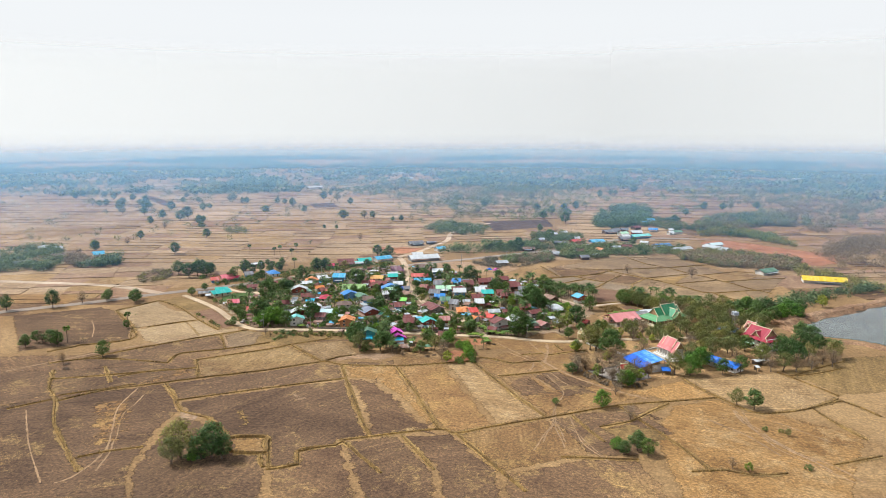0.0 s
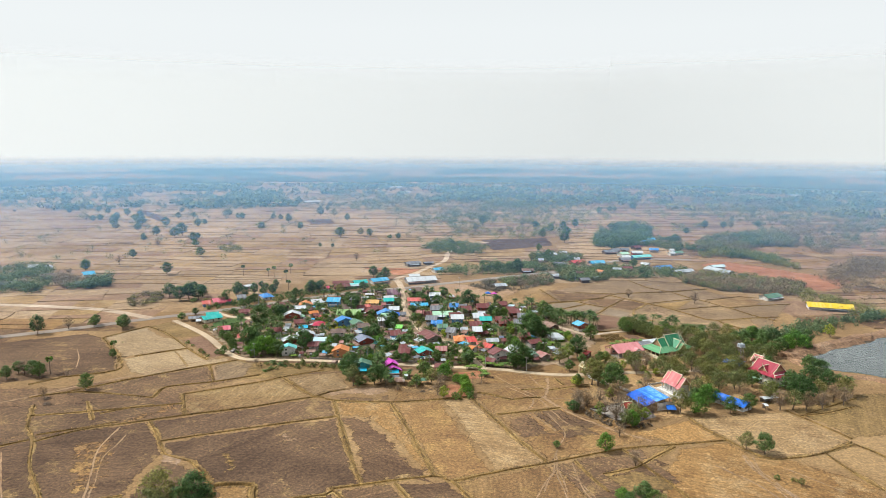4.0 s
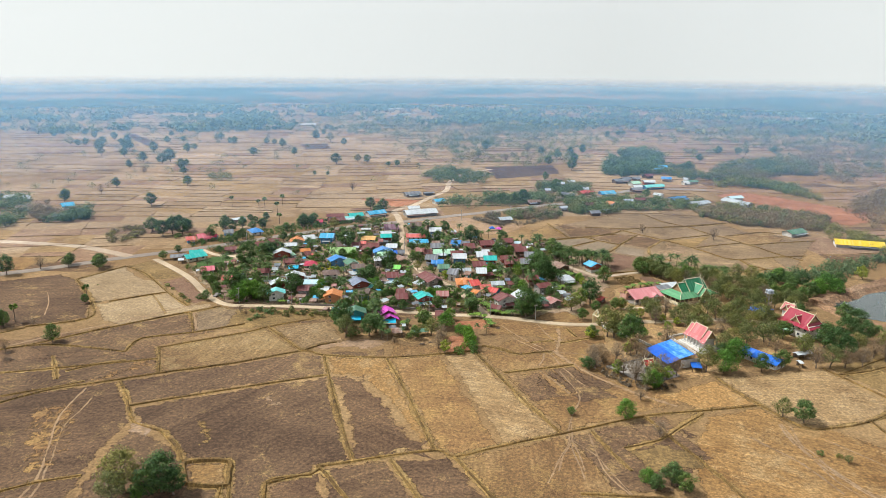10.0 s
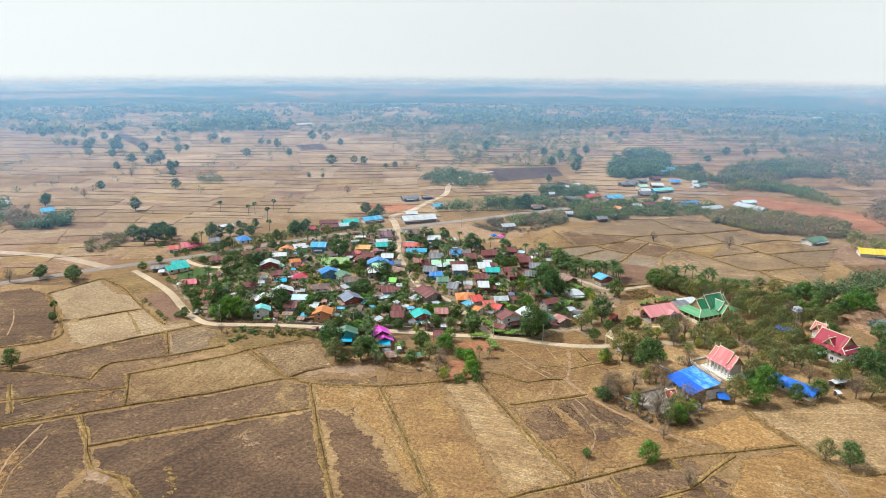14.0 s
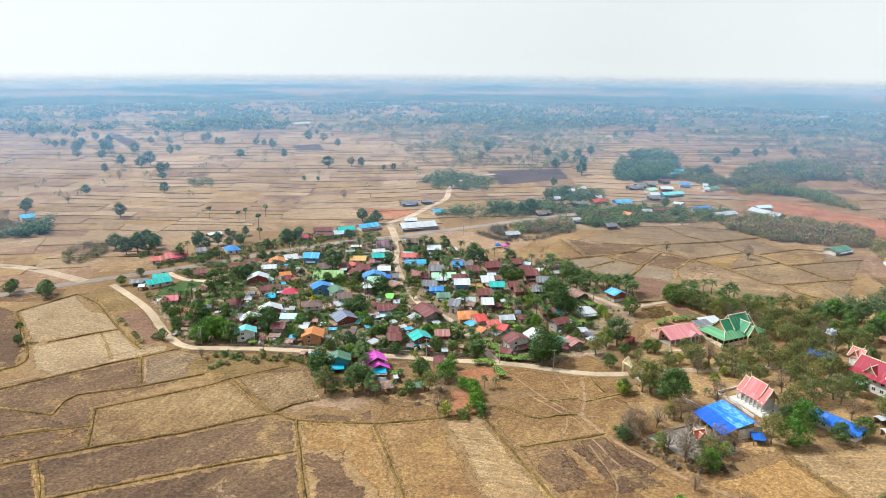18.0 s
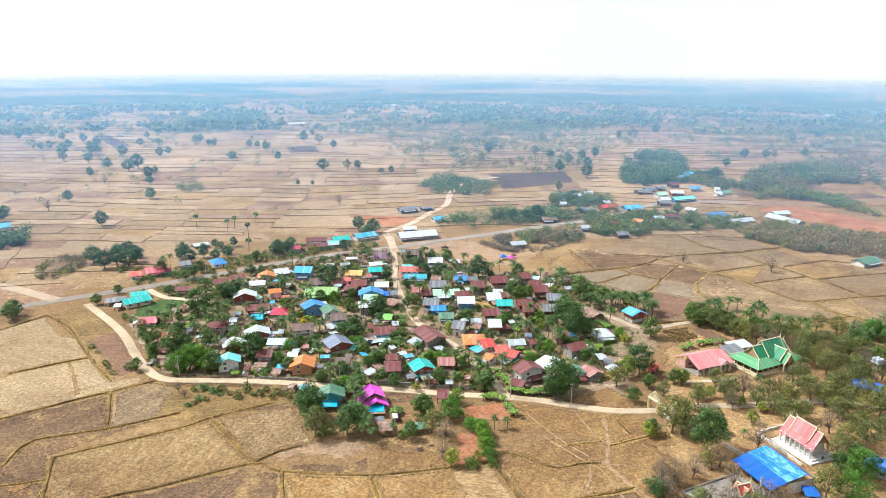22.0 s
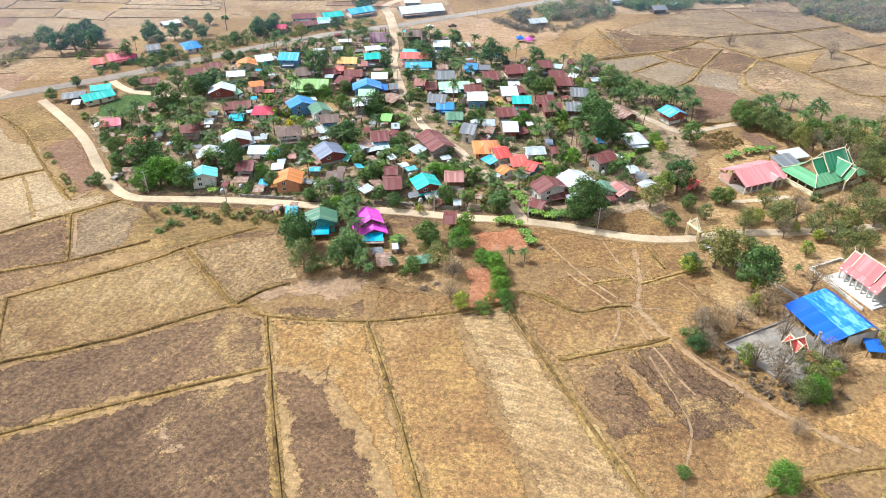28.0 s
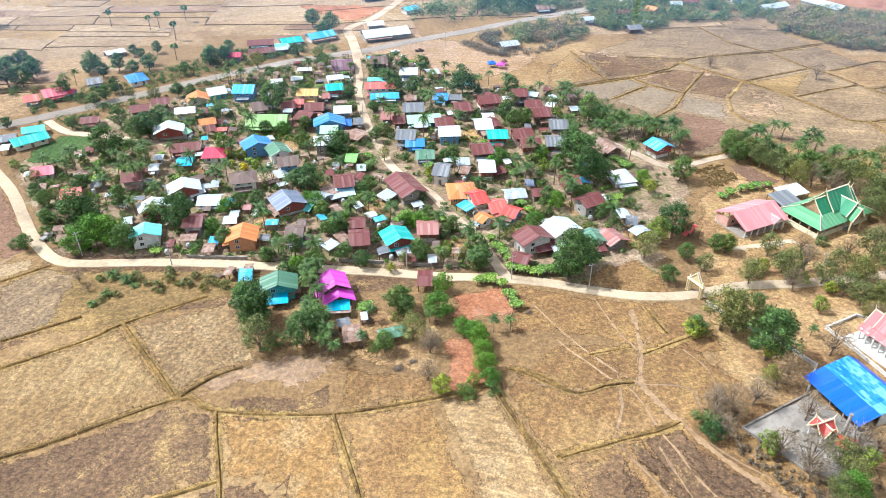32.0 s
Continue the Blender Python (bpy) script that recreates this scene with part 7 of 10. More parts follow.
house(301.8, 445.6, 26, 7.4, 7.4, "white", "white", far=True)
house(236.2, 452.7, 23, 17.0, 9.5, "grey", far=True)
house(240.9, 401.3, 15, 11.6, 8.4, "grey", far=True)
house(315.3, 338.5, -63, 29.3, 11.6, "pale", "white", far=True)
house(279.8, 333.8, 25, 21.4, 9.5, "pale", "white", far=True)
house(321.8, 362.0, 20, 15.1, 8.4, "ice", "white", far=True)
house(298.8, 536.7, 40, 18.8, 8.4, "sky", "white", far=True)
house(156.5, 306.0, 17, 7.2, 7.4, "pale", "grey", far=True)
house(179.6, 288.1, 13, 9.1, 8.4, "grey", far=True)
house(315.0, 227.0, 30, 17.5, 10.5, "green", "white", far=True)
house(273.7, 487.5, 36, 11.5, 9.5, "maroon", far=True)
house(244.5, 414.8, 17, 9.9, 9.5, "white", "white", far=True)
house(308.3, 556.2, 3, 10.7, 9.5, "sky", "white", far=True)
house(190.8, 398.5, 3, 6.0, 8.4, "white", "grey", far=True)
house(182.7, 439.7, 3, 8.0, 9.5, "white", "grey", far=True)
house(184.7, 413.7, 3, 4.1, 6.3, "pale", "grey", far=True)
house(169.9, 367.2, -26, 13.4, 8.4, "grey", far=True)
house(133.7, 331.9, 12, 12.0, 8.4, "rust", far=True)
house(153.2, 391.2, 3, 5.9, 7.4, "pale", "grey", far=True)
house(181.2, 321.1, 2, 7.8, 8.4, "maroon", far=True)
house(219.6, 340.1, 3, 8.1, 8.4, "pale", "grey", far=True)
house(231.0, 347.9, 3, 10.0, 8.4, "maroon", far=True)
house(308.1, 466.2, 3, 5.0, 7.4, "white", "white", far=True)
house(310.6, 450.7, 17, 11.3, 8.4, "green", "white", far=True)
house(243.8, 462.0, 33, 11.7, 8.4, "grey", far=True)
house(256.3, 470.5, 20, 9.8, 7.4, "grey", far=True)
house(198.2, 362.4, -56, 7.4, 6.3, "rust", "grey", far=True)
house(191.5, 299.2, -63, 7.3, 6.3, "pale", "grey", far=True)
house(254.8, 371.9, -44, 8.9, 7.4, "white", "white", far=True)
house(-263.2, 291.2, 40, 10.1, 11.6, "sky", "white", far=True)
house(-333.1, 324.9, 22, 10.2, 9.5, "white", "grey", far=True)
house(-318.1, 323.6, 36, 6.1, 8.4, "pale", "white", far=True)
house(-294.0, 279.7, 33, 11.9, 10.5, "brown", far=True)
house(-306.6, 244.0, 47, 11.3, 10.5, "grey", far=True)
house(-245.1, 250.2, 16, 11.8, 9.5, "grey", far=True)
house(-303.6, 256.5, 40, 9.1, 9.5, "rust", far=True)
house(344.0, 194.0, -16, 31.0, 13.0, "yellow", "white", far=True)
house(750.4, 1576.7, 35, 52.3, 12.6, "white", "white", far=True)
house(-105.1, 1555.3, 45, 42.1, 12.6, "white", "white", far=True)
house(-228.0, 1075.6, 32, 32.1, 12.6, "white", "white", far=True)
house(-66.1, 1356.7, 41, 36.3, 12.6, "pale", "white", far=True)
house(859.3, 1352.5, 35, 39.2, 11.6, "white", "white", far=True)
house(891.1, 1126.9, 31, 32.8, 11.6, "white", "white", far=True)
VILLAGE_PLAN = [(-84.7, 118.1), (-78.3, 122.7), (-51.0, 191.5), (2.2, 242.5), (43.4, 246.5), (88.1, 200.4), (125.2, 196.1), (141.4, 150.6), (136.2, 101.5), (123.8, 74.7), (126.0, 61.3), (100.7, 46.7), (84.4, 49.2), (33.8, 53.5), (-26.6, 58.1), (-51.4, 60.4), (-65.3, 77.7)]

# dry paddy land all round
VILLAGE_LAND = [(-154.0, 100.7), (-164.0, 140.2), (-121.6, 170.7), (-91.8, 268.8), (-34.1, 286.5), (19.8, 259.0), (85.4, 325.2), (141.4, 278.4), (209.4, 288.8), (255.0, 286.1), (319.9, 220.5), (312.5, 145.2), (251.1, 102.0), (133.1, 86.4), (20.5, 52.6)]
SPORTS_LAND = [(300, 395), (350, 412), (400, 352), (430, 305), (372, 250), (340, 316)]
PLOUGH_LAND = [(90, 560), (186, 584), (188, 505), (104, 460)]
NEAR_LAND = [(-284.3, 77.7), (-204.2, 103.6), (-114.1, 132.8), (-45.1, 50.5), (94.3, 40.0), (168.2, 121.7), (331.3, 129.6), (354.9, 21.6), (210.5, -153.1), (-95.8, -163.4), (-207.2, -57.6)]
# the three far plot colours already have some distance haze mixed in
patchwork("dry tan and straw paddy plots", [HAZY_PALE, HAZY_PALEST, HAZY_PALE, HAZY_ROSY, HAZY_PALEST, STRAW], -1000, 140, 1300, 1700, 25, 3, (VILLAGE_LAND, NEAR_LAND, SPORTS_LAND, PLOUGH_LAND), (HAZY_ROSY, TAN, HAZY_ROSY, DUSK, HAZY_PALE))
patchwork("dry brown paddy plots", [TAN, DUSK, DUSK, DARK], -480, -420, 620, 150, 44, 5, (VILLAGE_LAND, NEAR_LAND))

# ---- trees of the village ----
plant("dark", -149.9, 229.6, 0.9)
plant("dark", -146.9, 232.2, 0.9)
plant("dark", -146.1, 236.6, 0.9)
plant("dark", -140.2, 230.9, 0.8)
plant("dark", -134.8, 224.3, 0.9)
plant("dark", -94.5, 248.2, 0.8)
plant("dark", -90.3, 245.9, 0.7)
plant("dark", -48.6, 232.3, 1.3)
plant("dark", -44.6, 238.2, 1)
plant("dark", -107.4, 229.0, 0.9)
plant("dark", -98.0, 215.9, 1)
plant("dark", -84.5, 194.2, 1)
plant("dark", -85.7, 186.9, 0.9)
plant("dark", -67.6, 155.6, 1.2)
plant("dark", -52.2, 145.2, 1.5)
plant("dark", -56.1, 142.9, 1.3)
plant("dark", -52.9, 156.3, 1)
plant("dark", -60.9, 124.7, 1.8)
plant("dark", -61.9, 101.1, 0.9)
plant("dark", -52.2, 75.7, 1.7)
plant("dark", -48.9, 75.8, 1.5)
plant("dark", -32.4, 61.6, 1.3)
plant("dark", -20.1, 74.3, 1.5)
plant("dark", -19.4, 81.4, 1.2)
plant("dark", 18.8, 98.4, 1.3)
plant("dark", 14.1, 102.4, 1)
plant("dark", -7.4, 172.0, 1.6)
plant("dark", -6.5, 186.0, 1)
plant("dark", 25.3, 186.7, 0.9)
plant("dark", 26.6, 127.4, 1.4)
plant("dark", 45.8, 189.9, 1.2)
plant("dark", 53.5, 192.3, 1)
plant("dark", 76.8, 190.5, 1.7)
plant("dark", 117.1, 114.2, 2)
plant("dark", 117.5, 104.2, 1.6)
plant("dark", 116.5, 127.1, 1.4)
plant("dark", 121.6, 103.3, 1.2)
plant("dark", 102.3, 46.2, 1.8)
plant("dark", 106.8, 51.9, 1.4)
plant("dark", 100.2, 46.9, 1.2)
plant("dark", 137.7, 66.6, 1.6)
plant("dark", 14.6, 27.8, 1.6)
plant("dark", 14.7, 25.8, 1.2)
plant("dark", 40.9, 52.5, 0.8)
plant("dark", 58.4, 56.1, 0.9)
plant("dark", 145.1, 10.4, 1.9)
plant("dark", 19.9, 59.2, 0.9)
plant("dark", 78.9, 97.6, 0.8)
plant("dark", 24.5, 125.3, 1)
plant("mid", -88.1, 180.1, 0.9)
plant("mid", -108.4, 179.9, 0.6)
plant("mid", -47.5, 189.2, 0.9)
plant("mid", -59.4, 219.4, 1)
plant("mid", -87.4, 154.3, 0.8)
plant("mid", -75.4, 96.3, 0.9)
plant("mid", -69.7, 90.3, 0.9)
plant("mid", -63.2, 77.9, 0.9)
plant("mid", -43.0, 88.2, 1.2)
plant("mid", -63.7, 63.5, 0.8)
plant("mid", -2.8, 65.2, 1)
plant("mid", -28.7, 77.1, 0.7)
plant("mid", -3.1, 87.3, 0.9)
plant("mid", 2.8, 89.1, 1)
plant("mid", 25.6, 81.9, 0.9)
plant("mid", 37.5, 96.2, 0.8)
plant("mid", 40.2, 99.5, 0.9)
plant("mid", 11.9, 56.0, 0.8)
plant("mid", 27.1, 50.7, 1.1)
plant("mid", 35.6, 56.5, 0.9)
plant("mid", 19.7, 45.8, 1)
plant("mid", 25.9, 47.1, 1)
plant("mid", -9.8, 247.0, 1)
plant("mid", -43.8, 241.0, 1)
plant("mid", -45.7, 255.2, 1)
plant("mid", 6.3, 235.9, 0.8)
plant("mid", 34.6, 223.7, 0.9)
plant("mid", 41.2, 205.0, 1.2)
plant("mid", 58.5, 223.7, 1)
plant("mid", 48.5, 227.9, 0.7)
plant("mid", 36.6, 170.9, 0.8)
plant("mid", 42.7, 146.6, 0.8)
plant("mid", 39.7, 140.1, 0.9)
plant("mid", 11.2, 135.2, 0.9)
plant("mid", 9.9, 151.8, 0.9)
plant("mid", -5.1, 145.3, 1)
plant("mid", -18.6, 131.0, 1.1)
plant("mid", 99.0, 191.3, 1.2)
plant("mid", 93.7, 162.3, 1.2)
plant("mid", 96.6, 154.2, 1.1)
plant("mid", 101.3, 154.2, 1.1)
plant("mid", 129.1, 159.3, 1.7)
plant("mid", 132.0, 154.5, 1.3)
plant("mid", 117.3, 150.2, 0.9)
plant("mid", 66.5, 122.6, 0.8)
plant("mid", 69.8, 125.1, 0.8)
plant("mid", 62.2, 127.7, 0.8)
plant("mid", 109.4, 115.3, 0.9)
plant("mid", 101.6, 90.3, 0.9)
plant("mid", 113.0, 93.8, 0.7)
plant("mid", 117.9, 79.4, 0.8)
plant("mid", 68.2, 71.5, 1)
plant("mid", 75.4, 56.8, 1.2)
plant("mid", 76.3, 50.8, 1.1)
plant("mid", 52.6, 32.0, 1.2)
plant("mid", 54.1, 30.0, 1)
plant("mid", 9.9, 35.2, 1)
plant("mid", 28.2, 17.7, 1.5)
plant("mid", 31.1, 22.2, 1.3)
plant("mid", 49.6, 14.7, 0.9)
plant("mid", 152.0, 105.4, 1.5)
plant("mid", 151.7, 32.1, 0.7)
plant("mid", 130.6, 20.5, 0.9)
plant("mid", 129.8, 43.3, 0.9)
plant("mid", 138.3, 54.8, 0.9)
plant("mid", 149.2, 59.3, 0.9)
plant("mid", 176.4, 126.1, 1.3)
plant("mid", 178.5, 120.1, 1.3)
plant("mid", 186.0, 117.0, 1.2)
plant("mid", 191.9, 115.5, 1.1)
plant("mid", 200.8, 112.0, 1.2)
plant("mid", 203.3, 103.8, 1.1)
plant("mid", 210.0, 104.6, 1)
plant("mid", 28.1, 169.7, 0.8)
plant("mid", 49.1, 100.2, 0.7)
plant("mid", 58.1, 91.5, 0.6)
plant("mid", 30.7, 69.5, 0.8)
plant("mid", 27.8, 71.0, 0.7)
plant("mid", 33.0, 72.6, 0.7)
plant("bright", -42.9, 65.4, 1.6)
plant("bright", -37.8, 65.2, 1.4)
plant("bright", -46.6, 62.9, 1.2)
plant("bright", -8.3, 72.5, 0.8)
plant("bright", -6.6, 84.4, 0.8)
plant("bright", 23.1, 86.9, 0.9)
plant("bright", 22.3, 49.3, 0.9)
plant("bright", 1.2, 147.9, 0.9)
plant("bright", 87.9, 121.4, 0.9)
plant("bright", 84.1, 114.3, 0.8)
plant("bright", 104.3, 123.6, 0.9)
plant("bright", 103.9, 86.4, 0.9)
plant("bright", 94.9, 75.4, 0.8)
plant("bright", 137.7, 102.2, 0.9)
plant("bright", 62.5, 29.4, 1.2)
plant("bright", 64.9, 40.3, 0.8)
plant("bright", 69.8, 22.1, 0.7)
plant("bright", 72.2, 20.4, 0.8)
plant("bright", 73.9, 17.5, 0.8)
plant("bright", 74.3, 12.7, 0.8)
plant("bright", 74.3, 7.0, 0.8)
plant("bright", 75.2, 3.2, 0.7)
plant("bright", 153.9, 23.0, 0.8)
plant("bright", 145.4, -30.8, 1)
plant("bright", 30.3, 72.7, 0.7)
plant("bright", 53.7, 75.8, 0.7)
plant("bright", 57.4, 74.7, 0.7)
plant("bright", 60.1, 72.2, 0.7)
plant("bright", 19.7, 90.5, 0.8)
plant("lemon", 5.8, 197.9, 0.9)
plant("lemon", 62.7, 207.2, 1)
plant("lemon", -10.9, 124.8, 0.8)
plant("lemon", -3.9, 116.5, 0.7)
plant("lemon", 30.5, 129.1, 0.7)
plant("lemon", 61.1, 108.7, 0.7)
plant("lemon", 103.9, 113.1, 0.9)
plant("lemon", 115.6, 162.2, 0.9)
plant("lemon", 138.4, 97.1, 0.9)
plant("lemon", 132.4, 63.3, 1.6)
plant("lemon", 49.4, 49.4, 0.6)
plant("lemon", 63.3, 0.0, 1)
plant("lemon", 71.6, 2.5, 0.6)
plant("lemon", 154.8, 46.3, 0.8)
plant("lemon", 159.5, 47.7, 0.8)
plant("lemon", 173.8, 37.7, 0.8)
plant("lemon", 142.0, 1.9, 1)
plant("lemon", 134.0, -19.1, 1)
plant("lemon", 73.5, 67.6, 0.6)
plant("lemon", -16.4, 124.9, 0.7)
plant("olive", -80.0, 233.9, 0.9)
plant("olive", -64.0, 186.6, 0.9)
plant("olive", -25.1, 227.7, 1.1)
plant("olive", 3.0, 239.0, 0.9)
plant("olive", 44.0, 123.0, 0.8)
plant("olive", 97.4, 174.2, 1)
plant("olive", 72.0, 55.7, 0.7)
plant("olive", 65.2, 54.4, 0.6)
plant("olive", 17.9, 15.7, 1.3)
plant("olive", 56.6, 19.5, 1.1)
plant("olive", 126.4, 56.0, 1.2)
plant("olive", 137.8, 22.2, 1.6)
plant("olive", 140.8, 20.9, 1.2)
plant("olive", 152.4, 58.3, 0.9)
plant("olive", 142.3, 48.8, 0.8)
plant("olive", 164.8, 44.3, 1.3)
plant("olive", 177.7, 36.4, 1)
plant("olive", 185.2, 42.6, 1.3)
plant("olive", 194.2, 53.5, 1.4)
plant("olive", 179.7, 31.2, 1)
plant("olive", 183.6, 31.1, 1)
plant("olive", 193.1, 108.5, 1.1)
plant("olive", 212.7, 98.4, 1.2)
plant("olive", 214.0, 93.4, 1.2)
plant("olive", 215.5, 88.4, 1.3)
plant("olive", 142.3, -31.2, 0.9)
plant("olive", 53.4, 53.7, 0.6)
plant("olive", -53.8, 134.6, 0.8)
plant("olive", -67.3, 92.7, 0.7)
plant("olive", -80.8, 107.4, 0.7)
plant("bare", 60.9, 14.4, 1)
plant("bare", 60.5, 4.8, 0.9)
plant("bare", 146.5, 1.8, 1.2)
plant("bare", 125.2, -9.5, 1)
plant("bare", 130.0, -6.6, 1.1)
plant("bare", 139.9, -23.7, 1.3)
plant("bare", 151.0, -20.8, 1.2)
plant("bare", 171.9, 48.4, 1.1)
plant("bare", 162.1, 11.7, 1.2)
plant("bare", 136.1, -4.5, 1)
plant("bare", 125.6, -14.1, 0.9)
plant("bare", 177.2, 20.9, 1.1)
plant("bare", 98.1, 108.1, 0.8)
plant("coco", 29.2, 30.8, 0.9)
plant("coco", 30.6, 27.1, 0.9)
plant("coco", 29.1, 25.7, 0.8)
plant("coco", 30.8, 21.2, 0.9)
plant("coco", 34.1, 15.4, 0.8)
plant("coco", 28.6, 38.5, 0.9)
plant("coco", 29.0, 44.0, 0.9)
plant("coco", -106.3, 194.0, 1)
plant("coco", -55.3, 120.4, 1)
plant("coco", -49.1, 112.8, 1)
plant("coco", -44.9, 115.5, 1)
plant("coco", -28.2, 158.0, 1)
plant("coco", -29.0, 166.8, 1)
plant("coco", -41.5, 107.2, 1)
plant("coco", -43.0, 102.9, 1)
plant("coco", -56.2, 103.9, 1)
plant("coco", -52.1, 99.6, 1)
plant("coco", -31.7, 92.3, 1)
plant("coco", -14.5, 103.3, 1)
plant("coco", -12.1, 107.7, 1)
plant("coco", -71.9, 112.9, 0.8)
plant("coco", -74.9, 113.6, 0.7)
plant("coco", 5.2, 103.6, 0.9)
plant("coco", 35.5, 77.8, 1)
plant("coco", 40.5, 84.5, 1)
plant("coco", 15.7, 56.3, 1)
plant("coco", 27.6, 55.2, 1)
plant("coco", 48.4, 74.7, 1)
plant("coco", -13.3, 204.0, 1)
plant("coco", -5.7, 206.3, 1)
plant("coco", 2.1, 217.5, 1)
plant("coco", -10.0, 137.7, 0.9)
plant("coco", 81.0, 196.5, 1)
plant("coco", 76.2, 208.3, 1)
plant("coco", 68.2, 213.3, 1)
plant("coco", 89.4, 202.9, 0.8)
plant("coco", 103.8, 187.8, 0.8)
plant("coco", 111.7, 189.2, 0.9)
plant("coco", 117.9, 171.2, 1)
plant("coco", 122.7, 177.9, 1)
plant("coco", 136.5, 146.6, 1)
plant("coco", 140.3, 149.4, 1)
plant("coco", 145.7, 144.2, 1)
plant("coco", 149.5, 144.3, 1)
plant("coco", 151.1, 141.7, 1)
plant("coco", 154.3, 141.8, 1)
plant("coco", 157.4, 139.3, 1)
plant("coco", 160.0, 139.3, 1)
plant("coco", 160.8, 134.3, 1)
plant("coco", 156.2, 126.8, 1)
plant("coco", 134.8, 152.0, 1)
plant("coco", 206.7, 125.9, 1, "pond trees")
plant("coco", 215.3, 120.3, 1, "pond trees")
plant("coco", 218.2, 113.6, 1, "pond trees")
plant("coco", 221.1, 111.5, 1, "pond trees")
plant("coco", 191.3, 135.2, 1, "pond trees")
plant("coco", 194.4, 137.8, 1, "pond trees")
plant("coco", 131.8, 143.3, 1)
plant("coco", 135.8, 146.1, 1)
plant("coco", 139.8, 148.4, 1)
plant("coco", 143.9, 150.7, 1)
plant("coco", 144.3, 143.1, 1)
plant("coco", 147.5, 140.3, 1)
plant("coco", 148.6, 135.8, 1)
plant("coco", 94.1, 112.0, 1)
plant("coco", 95.9, 106.0, 1)
plant("coco", 63.7, 72.2, 0.9)
plant("coco", 73.0, 60.7, 1)
plant("coco", 32.4, 24.2, 1)
plant("coco", 30.5, 32.8, 1)
plant("coco", 28.4, 35.4, 1)
plant("coco", 27.1, 40.7, 1)
plant("coco", 34.5, 18.5, 0.9)
plant("coco", 37.1, 12.8, 0.6)
plant("coco", 43.7, 17.0, 0.6)
plant("coco", 77.8, 22.1, 0.6)
plant("coco", 82.3, 23.1, 0.6)
plant("coco", 60.9, 26.3, 0.6)
plant("coco", 185.8, 128.9, 1)
plant("coco", 190.1, 134.1, 1)
plant("coco", 200.2, 142.3, 1)
plant("coco", 203.6, 139.4, 1)
plant("coco", 208.8, 128.5, 1)
plant("coco", 210.9, 125.9, 1)
plant("coco", 212.7, 118.3, 1)
plant("coco", 213.0, 104.2, 1)
plant("coco", 218.7, 99.7, 1)
plant("coco", 126.5, 98.2, 0.7)
plant("coco", 160.5, 19.3, 0.5)
plant("coco", 45.2, 27.3, 0.6)
plant("coco", -107.0, 205.7, 0.8)
plant("coco", -36.7, 123.3, 0.8)
plant("coco", -29.0, 108.5, 0.9)
plant("coco", 2.2, 103.6, 0.9)
plant("coco", 120.5, 84.2, 0.7)
plant("lowpalm", -26.7, 46.7, 0.85)
plant("lowpalm", -30.5, 40.1, 0.7)
plant("lowpalm", -32.2, 35.5, 0.6)
plant("lowpalm", -23.4, 43.6, 0.5)
plant("banana", 50.8, 78.7, 1)
plant("banana", 53.2, 80.5, 1)
plant("banana", 55.8, 78.6, 1)
plant("banana", 58.2, 80.4, 1)
plant("banana", 91.8, 87.4, 1)
plant("banana", 93.7, 83.5, 1)
plant("banana", 124.0, 88.8, 1)
plant("banana", 126.5, 91.5, 1)
plant("banana", 80.6, 66.2, 1)
plant("banana", 82.0, 62.2, 1)
plant("banana", 83.1, 58.1, 1)
plant("banana", 84.4, 54.1, 1)
plant("banana", 85.7, 50.6, 1)
plant("banana", 87.6, 49.4, 1)
plant("banana", 89.7, 48.8, 1)
plant("banana", 92.1, 48.1, 1)
plant("banana", 94.5, 48.1, 1)
plant("banana", 96.8, 48.1, 1)
plant("banana", 99.2, 48.6, 1)
plant("banana", 43.9, 32.4, 1)
plant("banana", 42.5, 30.6, 1)
plant("banana", 163.2, 92.1, 1)
plant("banana", 166.8, 94.1, 1)
plant("banana", 170.6, 96.1, 1)
plant("banana", 174.4, 98.1, 1)
plant("banana", 177.7, 98.9, 1)
plant("banana", 181.1, 99.7, 1)
plant("banana", 75.6, 43.6, 1)
plant("banana", 78.9, 44.4, 1)
plant("banana", 81.2, 42.2, 1)
plant("banana", 83.1, 36.8, 1)
plant("banana", 84.6, 32.9, 1)
plant("banana", 131.2, 103.0, 1)
plant("banana", 133.7, 104.7, 1)
plant("banana", 31.2, 71.0, 1)
plant("banana", 33.7, 73.0, 1)
plant("banana", 29.2, 80.8, 1)
plant("banana", -5.3, 143.9, 1)
plant("bush", -131.2, 197.9, 1)
plant("bush", -131.4, 192.9, 1)
plant("bush", -84.4, 153.9, 1)
plant("bush", -80.2, 152.2, 1)
plant("bush", -82.5, 176.6, 1)
plant("bush", -61.2, 71.4, 1)
plant("bush", -67.8, 64.9, 1)
plant("bush", -10.9, 64.0, 1)
plant("bush", 66.2, 85.8, 1)
plant("bush", 90.3, 112.0, 1)
plant("bush", 123.3, -11.2, 1.5)
plant("bush", 75.5, -0.2, 1)
plant("bush", 70.1, -1.4, 1)
plant("bush", 58.1, 95.3, 1)
plant("bush", 21.6, 46.2, 1)
plant("bush", -85.7, 162.8, 1)
plant("bush", 68.8, -0.0, 1)
plant("bush", 21.8, 17.8, 1)
plant("bush", 19.9, 16.3, 1)
plant("bush", 183.4, 61.6, 1)
plant("bush", 11.5, 56.5, 1)
plant("bush", 29.0, 83.0, 1)
plant("bush", 36.4, 63.3, 1)
plant("bush", 49.2, 96.3, 1)
plant("bush", 99.7, 88.4, 1)
